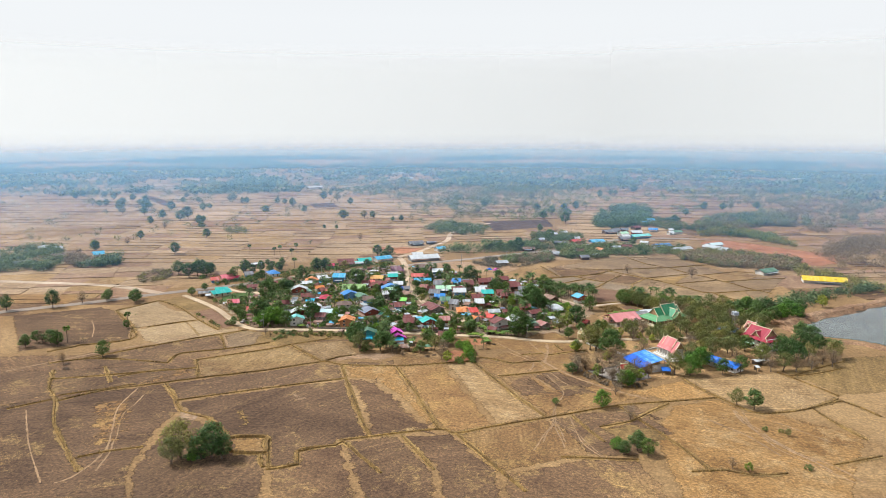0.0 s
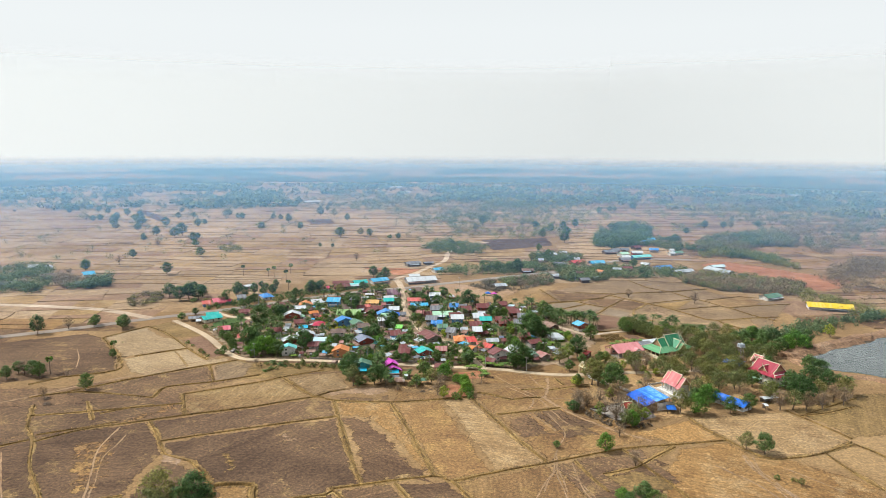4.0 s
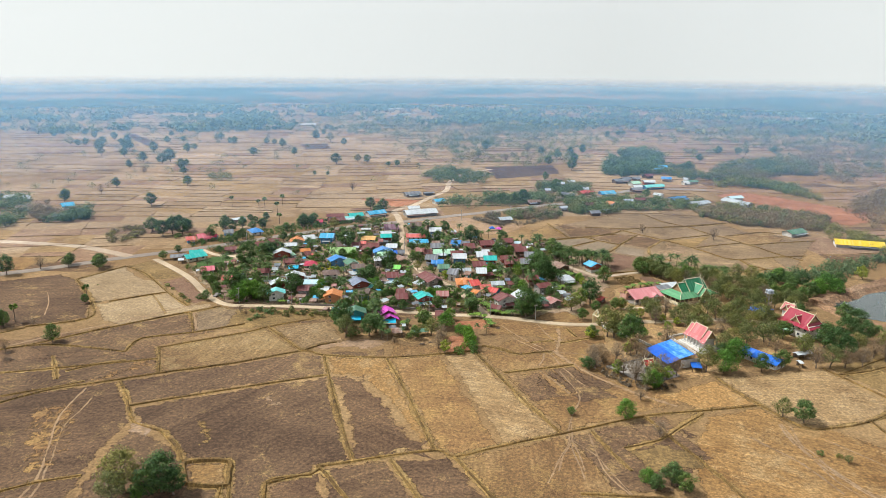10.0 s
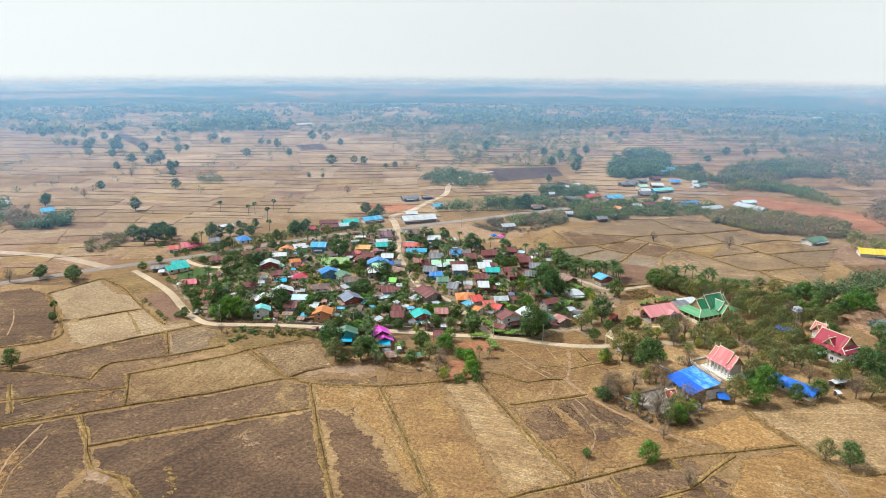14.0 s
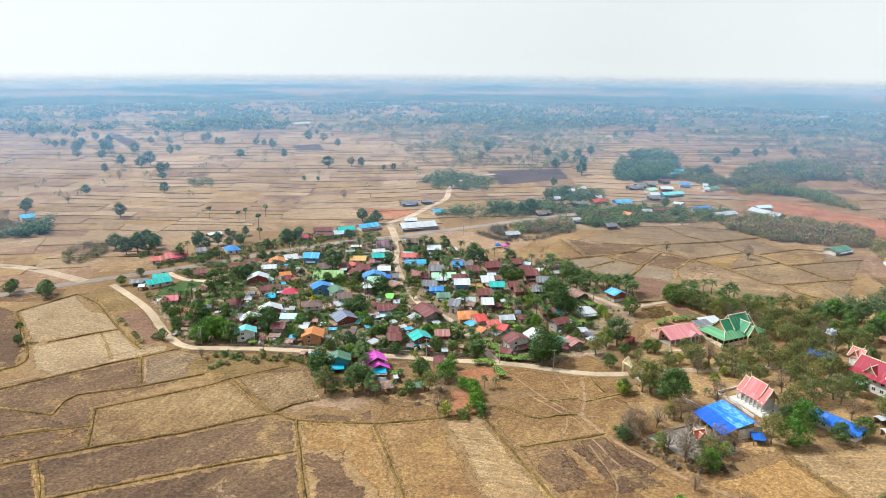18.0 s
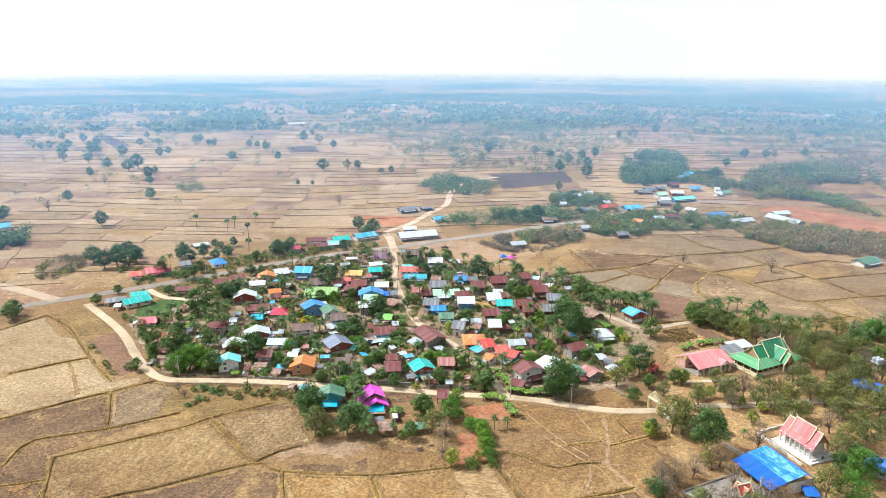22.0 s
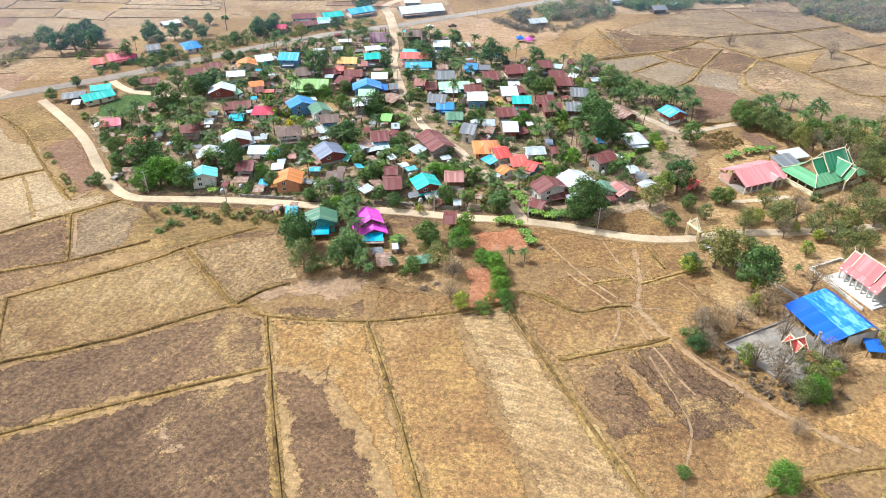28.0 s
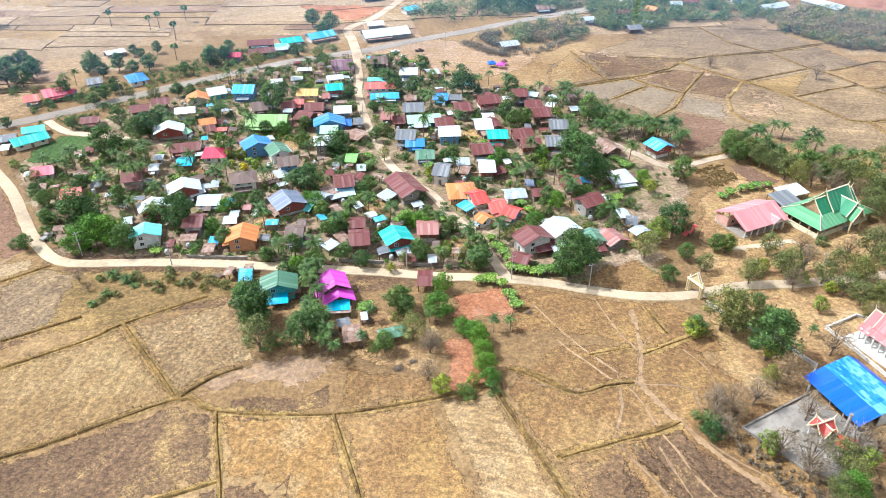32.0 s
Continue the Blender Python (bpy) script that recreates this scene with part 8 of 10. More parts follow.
plant("bush", -112.2, 196.2, 1)
plant("bush", -102.4, 185.5, 1)
plant("bush", 36.0, 113.7, 1)
plant("bush", -94.8, 120.4, 1)
plant("bush", -88.4, 115.7, 1)
plant("hedge", -14.3, 46.5, 0.9)
plant("hedge", -11.4, 44.6, 0.7)
plant("hedge", -7.3, 47.7, 0.8)
plant("hedge", -20.3, 44.7, 0.7)
plant("hedge", -15.0, 40.8, 0.6)
plant("hedge", -27.2, 39.5, 0.7)
plant("hedge", -30.3, 37.1, 0.6)
plant("hedge", -3.4, 42.1, 0.8)
plant("hedge", -0.0, 44.4, 0.7)
plant("hedge", -122.8, 196.6, 1)
plant("hedge", -76.9, 192.3, 1)
plant("hedge", -77.0, 115.7, 1)
plant("hedge", 2.9, 42.5, 1)
plant("hedge", -8.7, 44.0, 1)
plant("hedge", -2.6, 45.3, 1)
plant("hedge", -16.4, 42.8, 1)
plant("hedge", -24.2, 47.1, 1)
plant("hedge", -15.3, 49.7, 1)
plant("hedge", 130.1, 142.5, 1)
plant("hedge", 132.4, 121.9, 1)
plant("hedge", 127.0, 162.9, 1)
plant("hedge", 12.3, 43.7, 1)
plant("hedge", 51.8, 27.7, 1)
plant("hedge", 46.5, 16.4, 1)
plant("hedge", 90.3, 73.3, 1)
plant("hedge", 74.4, 51.2, 1)
plant("goldbush", -7.8, 115.9, 1)
plant("goldbush", -13.2, 120.6, 0.7)
plant("goldbush", 117.0, 63.0, 1)
plant("goldbush", -6.7, 123.1, 0.6)

# trees of the temple grounds
plant("olive", 140.5, 21.1, 1.6, "temple trees")
plant("olive", 164.1, 56.3, 1, "temple trees")
plant("olive", 153.0, 42.1, 1, "temple trees")
plant("olive", 164.9, 47.9, 1, "temple trees")
plant("olive", 174.0, 42.0, 1.1, "temple trees")
plant("olive", 180.5, 47.5, 1, "temple trees")
plant("olive", 185.2, 42.4, 1, "temple trees")
plant("olive", 195.5, 46.2, 1.3, "temple trees")
plant("olive", 198.6, 42.0, 1.1, "temple trees")
plant("olive", 185.4, 32.4, 1, "temple trees")
plant("olive", 207.7, 52.1, 1.2, "temple trees")
plant("olive", 207.6, 42.3, 1.1, "temple trees")
plant("olive", 212.5, 69.0, 1.4, "temple trees")
plant("olive", 199.7, 22.6, 1.2, "temple trees")
plant("olive", 193.4, 17.5, 1, "temple trees")
plant("olive", 218.8, 59.3, 1.1, "temple trees")
plant("olive", 217.1, 48.0, 1.1, "temple trees")
plant("olive", 214.0, 34.6, 1.4, "temple trees")
plant("olive", 226.2, 82.7, 1.4, "temple trees")
plant("olive", 217.1, 90.2, 1.2, "temple trees")
plant("olive", 213.0, 98.7, 1.2, "temple trees")
plant("olive", 230.8, 115.1, 1.2, "temple trees")
plant("olive", 237.9, 111.4, 1.2, "temple trees")
plant("olive", 206.6, 77.2, 1.1, "temple trees")
plant("olive", 147.4, -21.7, 1, "temple trees")
plant("olive", 147.9, -27.1, 0.9, "temple trees")
plant("olive", 178.7, 23.6, 1, "temple trees")
plant("olive", 207.8, 18.5, 1.2, "temple trees")
plant("olive", 220.1, 33.8, 1.1, "temple trees")
plant("olive", 198.9, 33.9, 1, "temple trees")
plant("olive", 232.0, 64.7, 1.2, "temple trees")
plant("olive", 238.3, 59.0, 1.2, "temple trees")
plant("bare", 136.0, -19.5, 0.9, "temple trees")
plant("bare", 130.0, -8.7, 0.8, "temple trees")
plant("bare", 139.4, -26.2, 0.9, "temple trees")
plant("bare", 157.4, -19.3, 0.9, "temple trees")
plant("bare", 127.2, -5.2, 0.8, "temple trees")
plant("bare", 187.7, 54.4, 1, "temple trees")
plant("bare", 175.1, 57.8, 0.9, "temple trees")
plant("bare", 190.8, 23.2, 1.1, "temple trees")
plant("bare", 229.1, 73.1, 1.1, "temple trees")
plant("bare", 199.6, 60.7, 1, "temple trees")
plant("bare", 164.0, 38.4, 0.9, "temple trees")
plant("bare", 143.7, 0.4, 1.1, "temple trees")
plant("bare", 146.1, -9.7, 1, "temple trees")
plant("mid", 151.9, 58.7, 1, "temple trees")
plant("mid", 148.4, 19.7, 1.3, "temple trees")
plant("mid", 238.1, 91.3, 1.3, "temple trees")
plant("mid", 243.7, 77.9, 1.3, "temple trees")
plant("mid", 248.8, 71.7, 1.3, "temple trees")
plant("mid", 255.3, 99.4, 1.3, "temple trees")
plant("mid", 189.9, 5.9, 0.9, "temple trees")
plant("mid", 182.4, 0.1, 1, "temple trees")
plant("mid", 218.0, 22.5, 1.3, "temple trees")
plant("mid", 184.1, -3.1, 0.9, "temple trees")
plant("bright", 251.3, 106.8, 1.3, "temple trees")
plant("lemon", 167.5, 29.7, 0.8, "temple trees")
plant("lemon", 152.2, -22.8, 1, "temple trees")
plant("lemon", 130.0, 19.4, 1, "temple trees")
plant("lemon", 165.0, 44.6, 0.8, "temple trees")
plant("lemon", 167.9, 42.1, 0.8, "temple trees")
plant("lemon", 228.4, 69.0, 0.9, "temple trees")
plant("lemon", 145.7, 10.2, 0.9, "temple trees")
plant("dark", 123.1, -15.1, 0.7, "temple trees")
plant("dark", 262.0, 99.7, 1.3, "temple trees")
plant("dark", 231.8, 13.0, 1.5, "pond trees")
plant("dark", 233.5, 6.2, 1.5, "pond trees")
plant("dark", 245.9, 22.2, 1.5, "pond trees")
plant("dark", 257.3, 34.9, 1.5, "pond trees")
plant("dark", 193.5, -13.8, 1, "pond trees")
plant("dark", 235.2, 1.9, 1.3, "pond trees")
plant("dark", 255.4, 21.1, 1.2, "pond trees")
plant("olive", 217.7, 1.2, 1.3, "pond trees")
plant("olive", 243.8, 8.7, 1.2, "pond trees")
plant("olive", 256.5, 9.3, 1.2, "pond trees")
plant("olive", 243.6, 64.4, 1.3, "pond trees")
plant("olive", 238.3, 65.5, 1.2, "pond trees")
plant("olive", 223.3, 64.8, 1.2, "pond trees")
plant("olive", 210.3, 53.8, 1.3, "pond trees")
plant("olive", 201.3, 44.4, 1.2, "pond trees")
plant("olive", 208.4, 14.3, 1.3, "pond trees")
plant("olive", 198.0, 13.9, 1.3, "pond trees")
plant("olive", 185.1, 6.2, 1.2, "pond trees")
plant("olive", 170.9, -14.4, 1.3, "pond trees")
plant("olive", 224.2, -8.0, 1.3, "pond trees")
plant("olive", 208.5, 34.2, 1.2, "pond trees")
plant("olive", 217.0, 38.5, 1.2, "pond trees")
plant("olive", 199.3, 31.1, 1.1, "pond trees")
plant("bare", 247.7, 2.3, 1.2, "pond trees")
plant("bare", 237.9, -7.2, 1, "pond trees")
plant("bare", 230.0, -8.6, 1.1, "pond trees")
plant("bare", 250.5, -1.6, 1.1, "pond trees")
plant("bare", 217.9, -9.1, 1.1, "pond trees")
plant("bare", 206.3, 3.0, 1.1, "pond trees")
plant("mid", 258.4, 47.4, 1.3, "pond trees")
plant("mid", 258.0, 81.7, 1.5, "pond trees")
plant("mid", 282.1, 100.2, 1.4, "pond trees")
plant("mid", 237.8, 78.5, 1.3, "pond trees")
plant("mid", 203.4, -9.7, 1.1, "pond trees")
plant("mid", 251.8, 89.4, 1.3, "pond trees")
plant("mid", 236.2, 47.6, 1.2, "pond trees")
plant("bright", 271.2, 91.3, 1.6, "pond trees")
plant("bright", 265.3, 86.5, 1.4, "pond trees")
plant("bright", 186.4, -3.7, 1.5, "pond trees")
plant("bright", 177.6, -15.2, 1.4, "pond trees")
plant("bright", 274.1, 87.4, 1.3, "pond trees")
plant("lemon", 305.4, 117.1, 1.5, "pond trees")
plant("lemon", 221.1, 5.9, 1.3, "pond trees")
plant("coco", 259.5, 19.8, 1, "pond trees")
plant("coco", 259.4, 12.6, 1, "pond trees")
plant("coco", 241.3, 94.8, 1, "pond trees")
plant("coco", 255.9, 106.7, 1, "pond trees")
plant("olive", 180.2, 127.3, 1.1, "pond trees")
plant("olive", 182.7, 121.9, 1.2, "pond trees")
plant("olive", 185.2, 115.6, 1.2, "pond trees")
plant("olive", 188.0, 110.9, 1.2, "pond trees")
plant("olive", 190.2, 105.7, 1.2, "pond trees")
plant("olive", 193.1, 100.7, 1.2, "pond trees")
plant("olive", 204.5, 106.2, 1.2, "pond trees")
plant("olive", 207.2, 102.5, 1.2, "pond trees")
plant("olive", 210.4, 99.0, 1.3, "pond trees")
plant("olive", 213.5, 95.4, 1.3, "pond trees")
plant("olive", 216.6, 91.9, 1.3, "pond trees")
plant("olive", 220.1, 89.6, 1.3, "pond trees")
plant("olive", 223.7, 87.4, 1.3, "pond trees")
plant("olive", 227.3, 84.7, 1.3, "pond trees")
plant("olive", 231.1, 82.0, 1.3, "pond trees")
plant("olive", 209.7, 82.4, 1.2, "pond trees")
plant("olive", 212.7, 77.0, 1.2, "pond trees")
plant("olive", 217.8, 71.9, 1.2, "pond trees")
plant("olive", 223.1, 69.5, 1.2, "pond trees")
plant("mid", 179.9, 132.1, 1.2, "pond trees")
plant("mid", 183.4, 129.2, 1.2, "pond trees")
plant("mid", 186.4, 124.9, 1.2, "pond trees")
plant("mid", 189.0, 119.2, 1.2, "pond trees")
plant("mid", 192.1, 115.2, 1.2, "pond trees")
plant("mid", 200.5, 112.7, 1.2, "pond trees")
plant("mid", 203.2, 110.1, 1.2, "pond trees")
plant("mid", 236.4, 93.7, 1.3, "pond trees")
plant("mid", 244.7, 100.1, 1.3, "pond trees")
plant("mid", 252.1, 106.7, 1.3, "pond trees")
plant("bare", 197.5, 99.5, 1.1, "pond trees")
plant("bare", 202.7, 94.7, 1.1, "pond trees")
plant("bare", 208.3, 89.0, 1.1, "pond trees")
plant("bare", 218.4, 81.5, 1.2, "pond trees")
plant("bare", 232.0, 77.6, 1.2, "pond trees")
plant("coco", 202.7, 121.8, 1, "pond trees")
plant("coco", 209.7, 124.9, 1, "pond trees")
plant("coco", 215.6, 111.7, 1, "pond trees")
plant("coco", 222.1, 108.5, 1, "pond trees")
plant("coco", 212.2, 116.9, 0.9, "pond trees")

# the row of coconut palms on the eastern edge of the village
for k, (x, y) in enumerate(((133.5, 140.8), (137.0, 139.6), (141.5, 140.8), (145.0, 136.5), (149.3, 137.0), (153.1, 134.9), (156.4, 131.2), (158.0, 126.2), (143.4, 146.0), (148.5, 144.0), (153.1, 141.8), (157.6, 137.5))):
    plant("coco", x, y, 0.9 + 0.07 * (k % 4), "eastern palms")
for k, (x, y) in enumerate(((180.2, 129.2), (183.2, 123.3), (187.8, 119.5), (191.3, 115.8), (195.0, 110.4), (199.5, 117.5))):
    plant("coco", x, y, 0.95 + 0.08 * (k % 3), "eastern palms")

# lone trees in the fields
plant("bush", -92.9, 85.3, 0.7, "roadside shrubs")
plant("hedge", -78.9, 68.6, 0.8, "roadside shrubs")
plant("bush", -75.5, 65.0, 0.6, "roadside shrubs")
plant("bush", -71.8, 60.2, 0.6, "roadside shrubs")
plant("hedge", -65.3, 64.7, 0.7, "roadside shrubs")
plant("mid", -66.2, 81.3, 0.5, "roadside shrubs")
plant("bush", -61.3, 73.6, 0.8, "roadside shrubs")
plant("bush", -88.0, 80.0, 0.5, "roadside shrubs")
plant("bare", -40.0, 46.0, 0.5, "roadside shrubs")
plant("bare", -36.0, 42.0, 0.4, "roadside shrubs")
plant("bush", -34.1, 47.1, 0.7, "roadside shrubs")
plant("lowpalm", -31.0, 48.5, 0.9, "roadside shrubs")
plant("mid", 191.4, -55.5, 1.35, "field trees")
plant("mid", -123.8, 55.6, 0.7, "field trees")
plant("mid", -168.3, 120.2, 1, "field trees")
plant("mid", 110.0, -53.2, 0.5, "field trees")
plant("olive", 185.3, -52.5, 0.9, "field trees")
plant("olive", -27.3, -105.6, 1.7, "field trees")
plant("olive", -28.9, -110.0, 1.3, "field trees")
plant("olive", 193.3, -81.5, 0.4, "field trees")
plant("mid", 133.8, -95.6, 1, "field trees")
plant("mid", 128.3, -98.4, 0.8, "field trees")
plant("mid", 136.6, -99.2, 0.9, "field trees")
plant("bright", 129.0, -55.7, 1, "field trees")
plant("bright", 127.2, -94.6, 0.7, "field trees")
plant("bright", -22.7, -107.8, 0.5, "field trees")
plant("dark", -16.8, -104.5, 1.6, "field trees")
plant("dark", -12.7, -105.7, 1.2, "field trees")
plant("dark", -194.9, 102.4, 1.4, "field trees")
plant("dark", -148.7, 122.1, 1.1, "field trees")
plant("dark", -219.0, 92.6, 1.2, "field trees")
plant("bare", -182.1, 114.6, 1.0, "field trees")
plant("mid", -159.8, 17.8, 1.0, "field trees")
plant("bare", -155.0, 25.0, 1.0, "field trees")
plant("mid", -159.6, 27.3, 1.0, "field trees")
plant("bare", -126.0, -6.0, 0.7, "field trees")
plant("bush", 186.8, -76.8, 0.6, "field trees")
plant("hedge", 192.2, -78.2, 0.6, "field trees")
plant("bare", 162.8, -108.0, 0.5, "field trees")
plant("lemon", 167.0, -110.3, 0.6, "field trees")
plant("bush", 188.4, -108.5, 0.7, "field trees")
plant("dark", -150.3, 23.7, 1.2, "field trees")
plant("dark", -144.0, 20.2, 1, "field trees")
plant("dark", -111.7, 4.2, 1.1, "field trees")
plant("dark", -19.8, -105.9, 1.2, "field trees")
plant("bare", 137.8, -67.5, 0.8, "field trees")
plant("bare", 137.7, -40.9, 0.7, "field trees")
plant("bare", -131.5, 23.9, 0.5, "field trees")
plant("bare", 40.7, 9.2, 0.4, "field trees")
plant("sugar", -124.6, 59.3, 1, "field trees")
plant("sugar", -142.9, 27.5, 1, "field trees")
plant("dark", -197.1, 303.7, 1.5, "field trees")
plant("dark", -156.5, 212.2, 1.5, "field trees")
plant("dark", -143.0, 199.1, 1.5, "field trees")
plant("dark", -138.3, 204.4, 1.6, "field trees")
plant("dark", -130.9, 203.8, 1.5, "field trees")
plant("dark", -131.2, 214.2, 1.3, "field trees")
plant("dark", -106.5, 224.4, 1.2, "field trees")
plant("dark", -270.1, 391.4, 1.2, "field trees")
plant("dark", -279.6, 315.8, 1.2, "field trees")
plant("dark", -424.0, 661.9, 2, "field trees")
plant("dark", -291.9, 553.2, 1.8, "field trees")
plant("dark", -288.1, 569.4, 2, "field trees")
plant("dark", -250.9, 508.8, 1.6, "field trees")
plant("dark", -320.6, 566.4, 1.6, "field trees")
plant("dark", -204.3, 404.6, 1.4, "field trees")
plant("dark", -160.5, 826.2, 1.8, "field trees")
plant("dark", 198.1, 535.4, 1.9, "field trees")
plant("dark", 124.8, 337.3, 1.6, "field trees")
plant("dark", 106.4, 331.9, 1.3, "field trees")
plant("dark", 117.1, 336.8, 1.1, "field trees")
plant("dark", -83.1, 568.6, 1.8, "field trees")
plant("dark", 176.8, 671.9, 1.5, "field trees")
plant("dark", 174.9, 574.9, 1.5, "field trees")
plant("dark", 213.2, 613.9, 1.5, "field trees")
plant("bare", -279.5, 474.3, 1.2, "field trees")
plant("bare", 250.0, 208.4, 1.2, "field trees")
plant("bare", 204.2, 226.9, 1, "field trees")
plant("mid", -483.6, 717.8, 1.5, "field trees")
plant("olive", -497.4, 723.7, 1.6, "field trees")
plant("dark", -475.8, 725.0, 1.3, "field trees")
plant("olive", -400.2, 620.3, 1.6, "field trees")
plant("mid", -453.8, 729.8, 1.8, "field trees")
plant("dark", -512.9, 820.5, 1.4, "field trees")
plant("mid", -549.2, 861.1, 1.5, "field trees")
plant("mid", -471.7, 802.8, 1.8, "field trees")
plant("mid", -435.1, 748.5, 1.4, "field trees")
plant("dark", -395.9, 678.1, 1.8, "field trees")
plant("mid", -434.2, 766.8, 1.8, "field trees")
plant("mid", -257.5, 540.8, 1.1, "field trees")
plant("mid", -236.4, 477.7, 1.3, "field trees")
plant("mid", -355.0, 783.1, 1.4, "field trees")
plant("mid", -302.2, 659.7, 1.7, "field trees")
plant("mid", -303.2, 689.8, 1.4, "field trees")
plant("olive", -307.0, 793.8, 1.5, "field trees")
plant("mid", -280.7, 772.8, 1.3, "field trees")
plant("mid", -273.9, 773.2, 1.6, "field trees")
plant("mid", -205.4, 636.9, 1.8, "field trees")
plant("mid", -152.6, 645.5, 1.5, "field trees")
plant("mid", -223.8, 769.0, 1.6, "field trees")
plant("mid", -210.4, 762.6, 1.4, "field trees")
plant("mid", -189.9, 729.1, 1.8, "field trees")
plant("dark", -163.8, 905.7, 1.3, "field trees")
plant("olive", -133.8, 804.9, 1.7, "field trees")
plant("mid", -105.1, 758.4, 1.6, "field trees")
plant("olive", -58.3, 578.9, 1.4, "field trees")
plant("mid", -47.2, 579.5, 1.5, "field trees")
plant("mid", -315.1, 516.5, 1.3, "field trees")
plant("mid", -291.4, 338.6, 1.3, "field trees")
plant("bare", -36.0, 388.8, 1.1, "field trees")
plant("mid", -584.4, 832.5, 1.6, "field trees")
plant("mid", -395.8, 690.5, 1.7, "field trees")
plant("mid", -365.9, 611.6, 1.8, "field trees")
plant("dark", -348.5, 662.8, 1.8, "field trees")
plant("mid", -373.8, 766.9, 1.5, "field trees")
plant("mid", -77.0, 478.5, 0.7, "field trees")
plant("bare", -265.9, 354.5, 1.1, "field trees")
plant("dark", -403.8, 857.6, 1.3, "field trees")
plant("dark", -91.9, 479.6, 0.7, "field trees")
plant("mid", -309.8, 821.4, 1.7, "field trees")
plant("mid", -18.4, 553.6, 1.0, "field trees")
plant("mid", -7.6, 554.2, 1.2, "field trees")
plant("mid", 193.8, 632.7, 1.8, "field trees")
plant("olive", 161.7, 702.0, 1.8, "field trees")
plant("dark", 235.1, 691.1, 1.5, "field trees")
plant("mid", 309.8, 896.4, 1.8, "field trees")
plant("mid", 347.1, 945.4, 1.4, "field trees")
plant("olive", 187.7, 858.1, 1.7, "field trees")
plant("mid", 159.0, 462.3, 1.2, "field trees")
plant("bare", 124.9, 603.5, 1.2, "field trees")
plant("olive", 91.8, 637.6, 1.4, "field trees")
plant("mid", 102.9, 720.5, 1.9, "field trees")
plant("dark", 215.1, 666.7, 1.6, "field trees")
plant("mid", 335.6, 930.3, 1.6, "field trees")
plant("mid", 340.7, 561.8, 1.4, "field trees")
plant("dark", 373.3, 622.2, 1.3, "field trees")
plant("mid", 421.9, 693.1, 1.7, "field trees")
plant("mid", 242.1, 367.6, 1.3, "field trees")
plant("olive", 144.3, 395.9, 1.3, "field trees")
plant("mid", 163.7, 410.9, 1.5, "field trees")
plant("dark", 389.1, 983.2, 1.8, "field trees")
plant("mid", 626.7, 926.7, 1.8, "field trees")
plant("olive", 560.2, 865.7, 1.7, "field trees")
plant("mid", 505.8, 713.1, 1.6, "field trees")
plant("mid", 449.5, 694.7, 1.6, "field trees")
plant("olive", 460.2, 695.4, 1.3, "field trees")
plant("sugar", -126.2, 301.9, 1, "field trees")
plant("sugar", -101.2, 295.2, 1, "field trees")
plant("sugar", -97.3, 299.5, 1, "field trees")
plant("sugar", -85.5, 312.6, 1, "field trees")
plant("sugar", -80.5, 275.3, 1, "field trees")
plant("sugar", -70.0, 241.4, 1, "field trees")
plant("mid", -93.6, 225.1, 1.2, "field trees")
plant("mid", -85.2, 221.8, 1, "field trees")
plant("mid", -79.0, 225.9, 1.2, "field trees")
plant("mid", -83.4, 252.5, 1, "field trees")
plant("mid", -107.0, 220.6, 1, "field trees")
plant("mid", -106.0, 190.4, 1.2, "field trees")
plant("mid", -54.0, 190.0, 1, "field trees")
plant("mid", -132.5, 85.6, 0.1, "field trees")
plant("mid", -147.3, 116.4, 1.4, "field trees")
plant("mid", -169.4, 125.4, 1, "field trees")
plant("mid", -117.7, 138.7, 0.9, "field trees")
plant("mid", -114.7, 155.6, 0.8, "field trees")
plant("mid", -215.1, 359.7, 0.2, "field trees")
plant("mid", -51.3, 234.8, 1.2, "field trees")
plant("mid", -7.5, 300.6, 1.5, "field trees")
plant("mid", 4.3, 291.6, 1.5, "field trees")
plant("mid", 1.3, 282.4, 1.3, "field trees")
plant("coco", -49.3, 234.8, 1, "field trees")
plant("coco", -45.5, 242.8, 1, "field trees")
plant("coco", 96.7, 338.9, 1.2, "field trees")
plant("coco", 91.7, 327.6, 1.2, "field trees")

# ---- woods and distant country ----
woods("garden trees along the highway", LEAF["wood"], 171, 7, (47.2, 332.6), (82.0, 353.4), (148.8, 387.9), (146.0, 336.9), (101.7, 317.0), (56.2, 303.2), quads=112, leaf_size=0.52)
woods("trees round the north lane", LEAF["wood"], 133, 8, (23.8, 470.9), (42.9, 553.2), (66.8, 513.1), (102.5, 489.7), (94.5, 433.2), (38.3, 443.7), quads=112, leaf_size=0.52)
woods("leafless wood beside the sports ground", LEAF["brush"], 494, 7, (399.6, 326.7), (475.5, 410.1), (637.1, 476.1), (417.2, 157.9), (374.6, 238.9), quads=112, leaf_size=0.52)
woods("olive scrub behind the yellow roof", LEAF["olive"], 133, 6, (324.8, 283.2), (353.8, 272.2), (376.8, 181.1), (393.5, 156.9), (362.0, 155.7), (334.1, 210.6), quads=112, leaf_size=0.52)
woods("garden trees of the hamlet across the highway", LEAF["wood"], 171, 8, (-388.0, 320.5), (-366.6, 346.8), (-313.7, 323.9), (-270.5, 245.2), (-270.7, 218.1), (-311.1, 210.0), quads=112, leaf_size=0.52)
